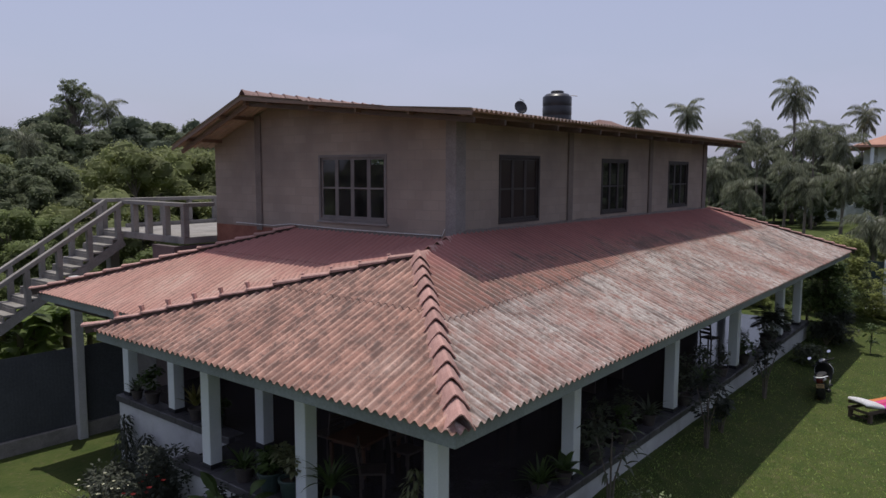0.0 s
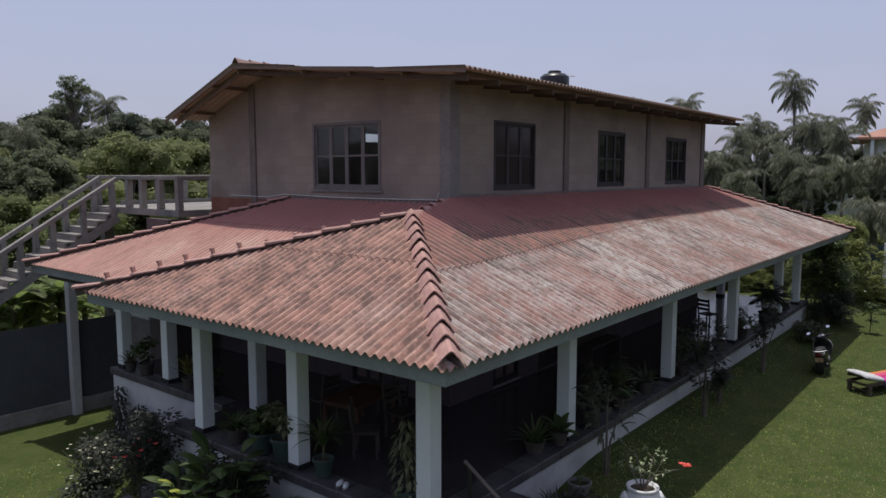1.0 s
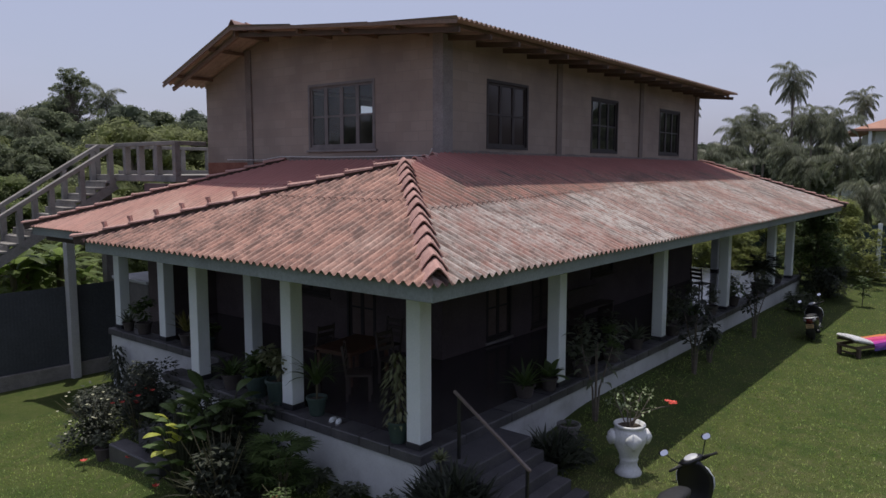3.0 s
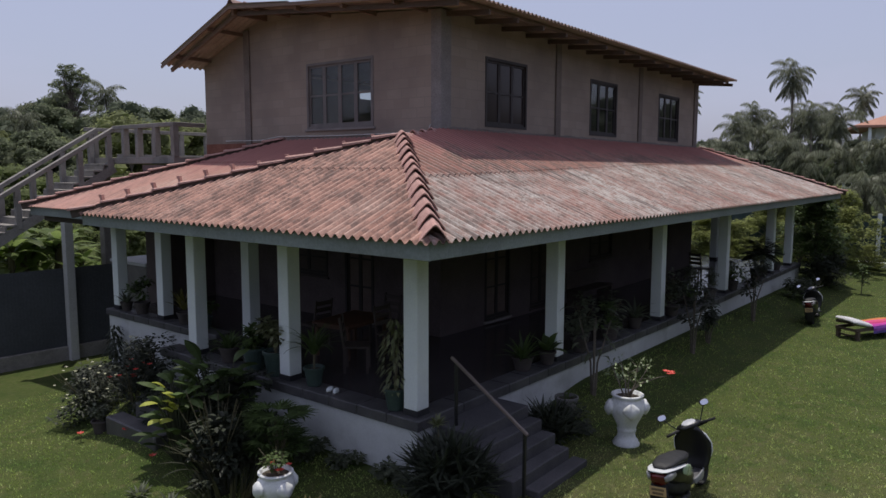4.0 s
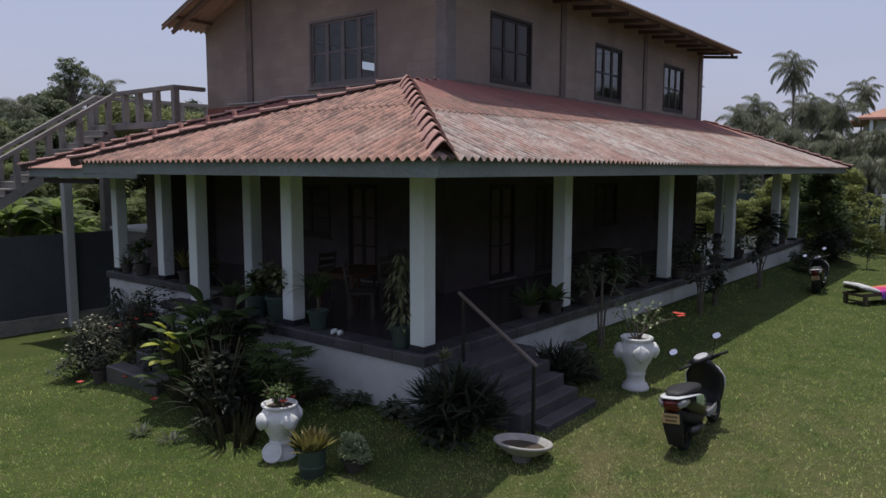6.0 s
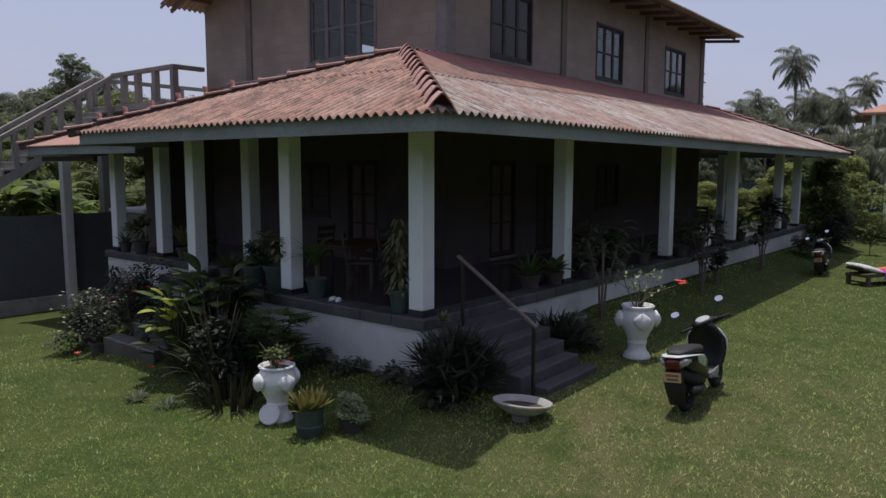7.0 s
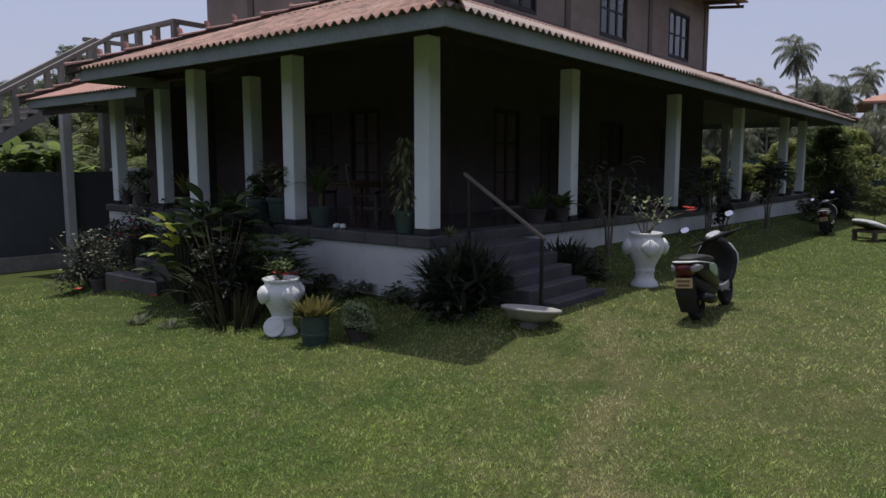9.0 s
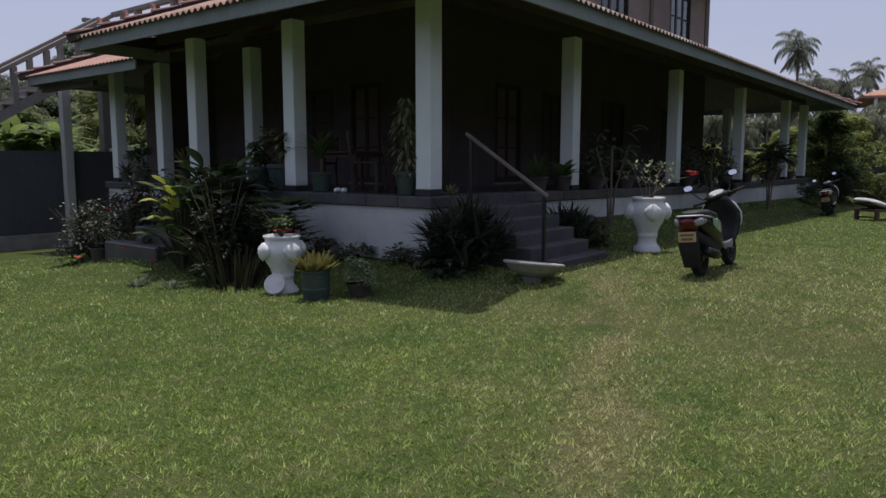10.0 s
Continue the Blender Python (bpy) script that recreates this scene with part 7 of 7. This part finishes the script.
def scooter(label, x, y, turn, lean, panel, graphic, steer=34):
    """Step-through scooter: x forward from the rear wheel's hub."""
    t = thing("scooter", label, "scooter", (x, y, gz(x, y) - 0.005), turn, 0.955, "scooters")
    t.matrix_basis = t.matrix_basis @ pose(0, 0, 0, lean, 0, 0)
    side = lambda px, pz: Matrix.Translation((px, 0, pz)) @ pose(0, 0, 0, 90, 0, 0)
    H = Matrix.Translation((1.02, 0, 0.74)) @ Matrix.Rotation(radians(steer), 4, Vector((-0.42, 0, 0.91))) @ Matrix.Translation((-1.02, 0, -0.8))

    def turned(mb):
        mb.v = [tuple(H @ Vector(p)) for p in mb.v]
        return mb

    for name, px in (("rear_wheel", 0.0), ("front_wheel", 1.27)):
        w = part(name, MB().torus(0.165, 0.022, side(px, 0.23), 24, 8, 1.4), M["alloy"], t, "cast alloy wheel", smooth=True)
        part("tyre", MB().torus(0.188, 0.048, side(px, 0.23), 28, 10, 1.15), M["rubber"], w, smooth=True)
        sp = MB()
        for k in range(5):
            a = k * 1.2566
            sp.beam((px, 0, 0.23), (px + 0.16 * math.cos(a), 0, 0.23 + 0.16 * math.sin(a)), 0.04, 0.025)
        sp.lathe([(0.045, -0.05), (0.045, 0.05)], 12, side(px, 0.23))
        part("spokes", sp, M["alloy"], w)
    # tail and side panels
    part("body_shell", loft(MB(), [oval(-0.36, 0.70, 0.09, 0.06, tilt=0.5), oval(-0.28, 0.68, 0.15, 0.095, tilt=0.4), oval(-0.12, 0.635, 0.185, 0.125), oval(0.10, 0.585, 0.195, 0.145), oval(0.32, 0.51, 0.185, 0.185), oval(0.48, 0.43, 0.16, 0.17), oval(0.57, 0.37, 0.12, 0.12)]), M[panel], t, smooth=True)
    part("under_cover", loft(MB(), [oval(-0.26, 0.52, 0.09, 0.08), oval(-0.10, 0.46, 0.12, 0.10), oval(0.15, 0.38, 0.14, 0.13), oval(0.42, 0.34, 0.14, 0.12), oval(0.55, 0.33, 0.10, 0.08)]), M["seat"], t, "black plastic lower body cover", smooth=True)
    part("rear_trim", loft(MB(), [oval(-0.43, 0.760, 0.075, 0.008, tilt=0.3), oval(-0.40, 0.762, 0.125, 0.012, tilt=0.2), oval(-0.28, 0.755, 0.172, 0.014), oval(-0.08, 0.725, 0.196, 0.015), oval(0.12, 0.690, 0.202, 0.013), oval(0.24, 0.665, 0.194, 0.006)]), M["paint_silver"], t, "silver-white edge trim round the tail", smooth=True)
    for s in (-1, 1):
        part("side_graphic", loft(MB(), [oval(-0.02, 0.665, 0.006, 0.035, y=s * 0.192), oval(0.14, 0.625, 0.014, 0.075, y=s * 0.192), oval(0.27, 0.585, 0.012, 0.075, y=s * 0.186), oval(0.38, 0.545, 0.004, 0.03, y=s * 0.178)]), M[graphic], t, "green and white side graphic", smooth=True)
    part("seat", loft(MB(), [oval(-0.34, 0.785, 0.07, 0.012), oval(-0.20, 0.785, 0.140, 0.030), oval(0.04, 0.770, 0.165, 0.048), oval(0.30, 0.720, 0.155, 0.062), oval(0.48, 0.700, 0.11, 0.05), oval(0.54, 0.68, 0.07, 0.03)]), M["seat"], t, "black vinyl seat", smooth=True)
    part("tail_lamp", loft(MB(), [oval(-0.425, 0.655, 0.075, 0.070, p=0.6, tilt=0.25), oval(-0.36, 0.665, 0.125, 0.085, p=0.6, tilt=0.25)]), M["tail"], t, "dark red tail lamp", smooth=True)
    for s in (-1, 1):
        part("indicator", loft(MB(), [oval(-0.41, 0.675, 0.022, 0.035, y=s * 0.105, tilt=0.25), oval(-0.34, 0.690, 0.035, 0.048, y=s * 0.135, tilt=0.2), oval(-0.22, 0.690, 0.020, 0.030, y=s * 0.160)]), M["lens"], t, "clear indicator lens", smooth=True)
    part("rear_mudguard", loft(MB(), [oval(-0.36, 0.60, 0.10, 0.012), oval(-0.39, 0.47, 0.125, 0.03, tilt=1.4), oval(-0.35, 0.34, 0.12, 0.045, tilt=1.4), oval(-0.28, 0.14, 0.10, 0.03, tilt=1.4)]), M["seat"], t)
    pl = part("number_plate", MB().box(-0.425, -0.418, -0.105, 0.105, 0.455, 0.575, 0.002), M["plate"], t, "yellow number plate")
    part("plate_marks", MB().box(-0.4275, -0.4255, -0.08, 0.08, 0.525, 0.553).box(-0.4275, -0.4255, -0.07, 0.07, 0.475, 0.505), M["plate_bar"], pl)
    # engine and exhaust
    part("engine", loft(MB(), [oval(-0.12, 0.26, 0.09, 0.07, y=0.08), oval(0.1, 0.28, 0.11, 0.10, y=0.05), oval(0.38, 0.30, 0.10, 0.10)]), M["metal_dark"], t, smooth=True)
    part("exhaust", MB().tube([(0.40, -0.10, 0.24), (0.2, -0.16, 0.24), (0.02, -0.175, 0.27), (-0.27, -0.185, 0.33)], [0.025, 0.05, 0.062, 0.055], 12), M["metal_dark"], t, "dark exhaust silencer", smooth=True)
    part("floorboard", loft(MB(), [oval(0.46, 0.33, 0.15, 0.04), oval(0.72, 0.31, 0.155, 0.035), oval(0.92, 0.33, 0.15, 0.045)]), M["footboard"], t, "grey footboard", smooth=True)
    for s in (-1, 1):
        part("side_skirt", loft(MB(), [oval(0.52, 0.335, 0.010, 0.035, y=s * 0.150), oval(0.66, 0.315, 0.014, 0.060, y=s * 0.160), oval(0.84, 0.325, 0.014, 0.060, y=s * 0.158), oval(0.96, 0.36, 0.008, 0.03, y=s * 0.150)]), M["alloy_grey"], t, "silver-grey lower skirt", smooth=True)
        part("shield_edge", MB().tube([(0.985, s * 0.215, 0.46), (1.0, s * 0.262, 0.62), (0.995, s * 0.258, 0.72), (0.975, s * 0.19, 0.84), (0.955, s * 0.12, 0.90)], [0.006, 0.010, 0.013, 0.016, 0.010], 8), M["paint_silver"], t, "silver edge of the leg shield", smooth=True)
    part("foot_peg", MB().box(0.60, 0.68, -0.235, -0.16, 0.27, 0.30, 0.006), M["rubber"], t)
    # front shield
    part("leg_shield", loft(MB(), [oval(0.90, 0.30, 0.155, 0.03, tilt=0.3), oval(0.97, 0.42, 0.215, 0.028, p=0.6, tilt=1.25), oval(1.00, 0.60, 0.262, 0.032, p=0.6, tilt=1.25), oval(0.99, 0.74, 0.258, 0.036, p=0.6, tilt=1.25), oval(0.96, 0.87, 0.17, 0.05, tilt=1.2), oval(0.95, 0.95, 0.10, 0.05, tilt=1.2)]), M[panel], t, smooth=True)
    part("front_cowl", loft(MB(), [oval(1.02, 0.42, 0.12, 0.05, tilt=1.3), oval(1.09, 0.60, 0.15, 0.055, tilt=1.3), oval(1.06, 0.78, 0.14, 0.05, tilt=1.3), oval(0.99, 0.90, 0.09, 0.03, tilt=1.2)]), M["paint_silver"], t, "pale front cowl", smooth=True)
    part("front_mudguard", loft(MB(), [oval(1.02, 0.34, 0.055, 0.012, tilt=1.2), oval(1.12, 0.46, 0.065, 0.015, tilt=0.7), oval(1.27, 0.50, 0.066, 0.015), oval(1.42, 0.44, 0.06, 0.014, tilt=-0.6), oval(1.49, 0.36, 0.05, 0.01, tilt=-1.0)]), M[panel], t, smooth=True)
    part("fork", MB().tube([(1.27, 0.075, 0.23), (1.10, 0.07, 0.68)], 0.022, 8).tube([(1.27, -0.075, 0.23), (1.10, -0.07, 0.68)], 0.022, 8).tube([(1.10, -0.075, 0.66), (1.10, 0.075, 0.66)], 0.025, 8), M["metal_dark"], t)
    # handlebar
    hb = part("handlebar_cowl", turned(loft(MB(), [oval(0.93, 0.985, 0.03, 0.02, y=-0.23), oval(0.955, 0.995, 0.03, 0.045, y=-0.12)])), M[panel], t, smooth=True)
    hb2 = part("instrument_cowl", turned(loft(MB(), [oval(0.87, 1.00, 0.10, 0.025, tilt=0.6), oval(0.93, 1.01, 0.17, 0.05, tilt=0.5), oval(1.02, 1.00, 0.18, 0.07, tilt=0.4), oval(1.10, 0.97, 0.13, 0.06, tilt=0.3)])), M[panel], t, smooth=True)
    part("dial", turned(MB().lathe([(0.001, 0.010), (0.06, 0.008), (0.066, 0.0), (0.066, -0.014)], 24, Matrix.Translation((0.935, 0, 1.062)) @ pose(0, 0, 0, 0, -30, 0) @ Matrix.Diagonal((0.85, 1.55, 1, 1)))), M["dial"], hb2, "instrument dial")
    part("headlamp", turned(loft(MB(), [oval(1.09, 0.97, 0.12, 0.05, tilt=0.3), oval(1.14, 0.95, 0.08, 0.035, tilt=0.3)])), M["lens"], t, smooth=True)
    for s in (-1, 1):
        part("grip", turned(MB().tube([(0.94, s * 0.15, 1.0), (0.89, s * 0.36, 1.0)], 0.019, 10)), M["rubber"], t, smooth=True)
        part("brake_lever", turned(MB().tube([(0.99, s * 0.17, 1.0), (0.955, s * 0.34, 0.99)], 0.008, 6)), M["alloy"], t)
        part("mirror_arm", turned(MB().tube([(0.97, s * 0.17, 1.01), (1.0, s * 0.24, 1.10), (0.99, s * 0.30, 1.20)], 0.008, 6)), M["metal_dark"], t)
        mr = part("mirror", turned(loft(MB(), [oval(0.977, 1.235, 0.062, 0.04, y=s * 0.32, tilt=-0.38), oval(1.0, 1.235, 0.068, 0.045, y=s * 0.32, tilt=-0.38), oval(1.025, 1.235, 0.03, 0.02, y=s * 0.32)])), M["paint_black"], t, smooth=True)
        part("mirror_glass", turned(loft(MB(), [oval(0.970, 1.238, 0.056, 0.036, y=s * 0.32, tilt=-0.38), oval(0.974, 1.238, 0.058, 0.037, y=s * 0.32, tilt=-0.38)])), M["mirror"], mr)
    part("side_stand", MB().tube([(0.45, 0.12, 0.25), (0.42, 0.26, 0.0)], 0.012, 6), M["metal_dark"], t)
    return t


scooter("black scooter with green and white side graphics parked on the lawn", -0.15, -4.175, 2, -5.5, "paint_black", "paint_green", 42)
scooter("black and dark red scooter parked in the shade beside the plinth", 14.15, -2.92, 6, -9, "paint_black", "paint_red")


# ---- sun lounger ----
def lounger():
    """Head end at the origin, the foot towards -y; the head of the bed is raised a little."""
    at, turn = (12.66, -4.00, gz(12.9, -4.2)), 61.5
    hw, ln = 0.31, 1.95
    t = thing("sun_lounger", "low timber sun lounger with a raised head on the lawn", "sun lounger", at, turn)
    for x in (hw - 0.03, 0.03 - hw):
        part("side_rail", MB().box(x - 0.028, x + 0.028, -ln, 0, 0.23, 0.31, 0.006), M["timber_dull"], t)
        for y in (-ln + 0.12, -0.10):
            part("leg", MB().box(x - 0.045, x + 0.045, y - 0.045, y + 0.045, -0.03, 0.229, 0.006), M["timber_dull"], t)
        part("backrest_rail", MB().beam((x * 0.86, -0.66, 0.30), (x * 0.86, 0.05, 0.445), 0.04, 0.05, 0.004), M["timber_dull"], t)
    for y in (-ln + 0.12, -0.10):
        part("stretcher", MB().box(-hw + 0.076, hw - 0.076, y - 0.02, y + 0.02, 0.07, 0.11, 0.004), M["timber_dull"], t)
    part("end_rail", MB().box(-hw + 0.06, hw - 0.06, -0.04, -0.004, 0.235, 0.30, 0.004), M["timber_dull"], t)
    for i in range(9):
        y = -ln + 0.04 + i * 0.145
        part("slat", MB().box(-hw + 0.01, hw - 0.01, y, y + 0.10, 0.311, 0.332, 0.004), M["timber_dull"], t)
    for i in range(5):
        y = -0.62 + i * 0.14
        z = 0.30 + (y + 0.66) * 0.204 + 0.032
        part("backrest_slat", MB().box(-hw + 0.03, hw - 0.03, y, y + 0.10, z, z + 0.022, 0.004), M["timber_dull"], t)
    cm = thing("striped_cover", "striped orange, pink and purple cloth hanging over the lounger", "cloth", at, turn)
    cols = [(0.62, 0.20, 0.07), (0.62, 0.06, 0.24), (0.66, 0.09, 0.16), (0.48, 0.03, 0.16), (0.60, 0.05, 0.34), (0.40, 0.04, 0.30), (0.30, 0.08, 0.45), (0.16, 0.10, 0.42)]
    # across the bed from one side rail, over the other and down its flank
    prof = [(hw + 0.012 - 0.0795 * k, 0.352) for k in range(9)]
    prof[-1] = (-hw - 0.016, 0.340)
    prof += [(-hw - 0.030, 0.285), (-hw - 0.036, 0.225), (-hw - 0.034, 0.160)]
    cut = [0, 2, 3, 4, 6, 7, 8, 10, 11]
    rows = 18
    for i, c in enumerate(cols):
        mt = surface(f"cloth_stripe_{i}", c, tuple(q * 0.8 for q in c), 0.9, 8, 60, 0.3)
        mb = MB()
        idx = list(range(cut[i], cut[i + 1] + 1))
        for k in range(rows + 1):
            y = -ln + 0.01 + (ln - 0.62) * k / rows
            for j in idx:
                px_, pz_ = prof[j]
                fold = 0.010 * math.sin(7 * y + 2.0 * j)
                side = 1.0 if j > 8 else 0.0
                mb.v.append((px_ - side * abs(fold) * 1.5, y, pz_ + (1 - side) * (0.006 + fold * 0.5)))
        m_ = len(idx)
        for k in range(rows):
            for j in range(m_ - 1):
                a = k * m_ + j
                mb.f.append((a, a + m_, a + m_ + 1, a + 1))
        ob = part("stripe", mb, mt, cm)
        so = ob.modifiers.new("thick", "SOLIDIFY")
        so.thickness = 0.006
        so.offset = 1.0
    p = thing("pillow", "white patterned pillow at the raised head of the lounger", "pillow", at, turn)
    m = surface("pillow_cloth", (0.70, 0.70, 0.70), (0.42, 0.42, 0.45), 0.9, 22, 60, 0.3)
    rings = []
    for y_, w_, h_ in ((0.07, 0.27, 0.02), (0.0, 0.315, 0.055), (-0.22, 0.325, 0.070), (-0.46, 0.32, 0.060), (-0.66, 0.30, 0.04), (-0.74, 0.26, 0.015)):
        zc = 0.535 + 0.235 * min(0.0, y_)
        rings.append([(x, y, z - 0.30 * max(0.0, -x - 0.12)) for (y, x, z) in oval(y_, zc, w_, h_, 16, 0.6, y=0.0)])
    part("cushion", loft(MB(), rings), m, p, smooth=True)


lounger()


# ---- far garden end ----
def garden_end():
    f = thing("garden_fence", "teal sheet fence at the end of the garden", "fence")
    for i in range(10):
        y = -9.0 + i * 2.0
        mb = MB()
        for k in range(21):
            yy = y + 2.0 * k / 20
            w = 0.015 * (1 if k % 2 else -1)
            mb.v += [(32.0 + w, yy, -0.5), (32.0 + w, yy, 2.05), (32.03 + w, yy, -0.5), (32.03 + w, yy, 2.05)]
        for k in range(20):
            a, b = k * 4, k * 4 + 4
            mb.f += [(a, b, b + 1, a + 1), (a + 2, a + 3, b + 3, b + 2), (a + 1, b + 1, b + 3, a + 3)]
        part("fence_sheet", mb, M["teal"], f)
    for i in range(6):
        part("post", MB().box(31.9, 31.98, -9.55 + i * 3.6, -9.37 + i * 3.6, -0.5, 2.15, 0.005), M["white"], f)
    k = thing("low_wall", "low white wall at the garden end", "wall")
    part("wall", MB().box(30.6, 30.8, -12, 9, -0.7, -0.08, 0.02), M["white"], k)
    e, ax = Vector((-8.4, -6.9, 0)), math.atan2(1.236, 1.557)

    def at(px, d):
        a = ax - math.atan(px * math.tan(radians(31.8)))
        return Vector((e.x + d * math.cos(a), e.y + d * math.sin(a), 0))

    # scalloped white boundary wall farther off
    w = thing("boundary_wall", "white boundary wall with scalloped bays", "wall")
    p0, p1 = at(0.80, 118), at(1.06, 121)
    n = 12
    for i in range(n):
        a, b = p0.lerp(p1, i / n), p0.lerp(p1, (i + 1) / n)
        d = (b - a).normalized()
        s = Vector((-d.y, d.x, 0)) * 0.12
        mb = MB()
        m_ = 8
        for k_ in range(m_ + 1):
            q = a.lerp(b, k_ / m_)
            zt = 2.2 - 0.45 * math.sin(math.pi * k_ / m_)
            for o in (s, -s):
                mb.v += [tuple(q + o + Vector((0, 0, -0.6))), tuple(q + o + Vector((0, 0, zt)))]
        for k_ in range(m_):
            c, g = k_ * 4, k_ * 4 + 4
            mb.f += [(c, g, g + 1, c + 1), (c + 2, c + 3, g + 3, g + 2), (c + 1, g + 1, g + 3, c + 3)]
        part("bay", mb, M["white"], w)
        part("pier", MB().box(a.x - 0.2, a.x + 0.2, a.y - 0.2, a.y + 0.2, -0.6, 2.45, 0.02), M["white"], w)
    # neighbour's house with an orange roof
    c = at(1.085, 122)
    h = thing("neighbour_house", "pale two-storey neighbouring house with an orange tiled roof", "house", (c.x, c.y, -0.4), 15)
    part("wall", MB().box(-6, 8, -8, 7, 0, 10.4), M["white"], h, "white painted walls")
    part("roof", MB().add([(-9, -11, 10.6), (11, -11, 10.6), (11, 10, 10.6), (-9, 10, 10.6), (-1, -0.5, 14.3), (3, -0.5, 14.3), (-9, -11, 10.3), (11, -11, 10.3), (11, 10, 10.3), (-9, 10, 10.3)],
                         [(0, 1, 5, 4), (1, 2, 5), (2, 3, 4, 5), (3, 0, 4), (0, 6, 7, 1), (1, 7, 8, 2), (2, 8, 9, 3), (3, 9, 6, 0), (9, 8, 7, 6)]), M["orange_roof"], h, "orange clay tile roof")
    for y in (-10, -5.5, -1, 3.5, 8):
        part("column", MB().box(-8.6, -8.2, y - 0.2, y + 0.2, 0, 10.3, 0.02), M["white"], h)
    part("balcony", MB().box(-8.7, -6.0, -10.2, 8.4, 4.0, 4.4, 0.02), M["white"], h)
    for y in (-6, -1.5, 3):
        part("window", MB().box(-6.06, -6.003, y - 0.8, y + 0.8, 5.2, 7.0, 0.01), M["frame_dark"], h)


garden_end()


# ---- grass ----
def grass():
    """Short blades over the lawn, densest on the open lawn in front of the house."""
    r = np.random.default_rng(3)
    cx, cy = -7.6, -6.0
    full, core, reach, total = 4600.0, 3.5, 36.0, 1550000
    grid = np.linspace(0.0, reach, 4000)
    dens = np.where(grid < core, full, full * (core / np.maximum(grid, core)) ** 1.9) * grid
    cum = np.cumsum(dens)
    q = np.interp(r.random(total), cum / cum[-1], grid)
    a = r.uniform(-math.pi, math.pi, total)
    # thins out gently behind and beside the open lawn
    away = np.abs(np.angle(np.exp(1j * (a - 0.66))))
    keep = r.random(total) < np.clip(1.0 - (away - 1.0) / 1.2 * np.clip((q - 2.0) / 4.0, 0, 1), 0.12, 1.0)
    q, a = q[keep], a[keep]
    x, y = cx + q * np.cos(a), cy + q * np.sin(a)
    ok = ~((x > -1.5) & (y > -1.2)) & ~((x > -0.75) & (x < 0.75) & (y > -2.6) & (y < 0)) & ~((y > 9.5) & (x > -6)) & (x < 28) & (y > -24)
    p = np.stack([x[ok], y[ok], np.clip(0.75 + q[ok] / 14.0, 1.0, 2.2)], 1)
    n = len(p)
    z = np.array([gz(float(a), float(b)) for a, b in p[:, :2]])
    # tufts: blades of one small cell share their height and the way they lean
    cell = np.floor(p[:, 0] / 0.045).astype(np.int64) * 73856093 ^ np.floor(p[:, 1] / 0.045).astype(np.int64) * 19349663
    tall = ((cell % 997) / 997.0)
    az = r.uniform(0, 2 * math.pi, n)
    h = (0.012 + 0.017 * tall ** 2) * r.uniform(0.6, 1.25, n) * np.minimum(p[:, 2], 1.5)
    w = r.uniform(0.0028, 0.0055, n) * p[:, 2]
    lean = r.uniform(0.4, 1.8, n) * h
    la = (cell % 631) / 631.0 * 2 * math.pi + r.normal(0, 0.8, n)
    v = np.empty((n, 3, 3))
    v[:, 0] = np.stack([p[:, 0] - w * np.cos(az), p[:, 1] - w * np.sin(az), z - 0.005], 1)
    v[:, 1] = np.stack([p[:, 0] + w * np.cos(az), p[:, 1] + w * np.sin(az), z - 0.005], 1)
    v[:, 2] = np.stack([p[:, 0] + lean * np.cos(la), p[:, 1] + lean * np.sin(la), z + h], 1)
    me = bpy.data.meshes.new("grass")
    me.vertices.add(3 * n)
    me.vertices.foreach_set("co", v.reshape(-1))
    me.loops.add(3 * n)
    me.loops.foreach_set("vertex_index", np.arange(3 * n, dtype=np.int32))
    me.polygons.add(n)
    me.polygons.foreach_set("loop_start", np.arange(0, 3 * n, 3, dtype=np.int32))
    me.update(calc_edges=True)
    me.materials.append(M["blade"])
    tagged(new("grass", me), "short mown grass blades over the lawn", "grass", kind="stuff")
    return n


grass()
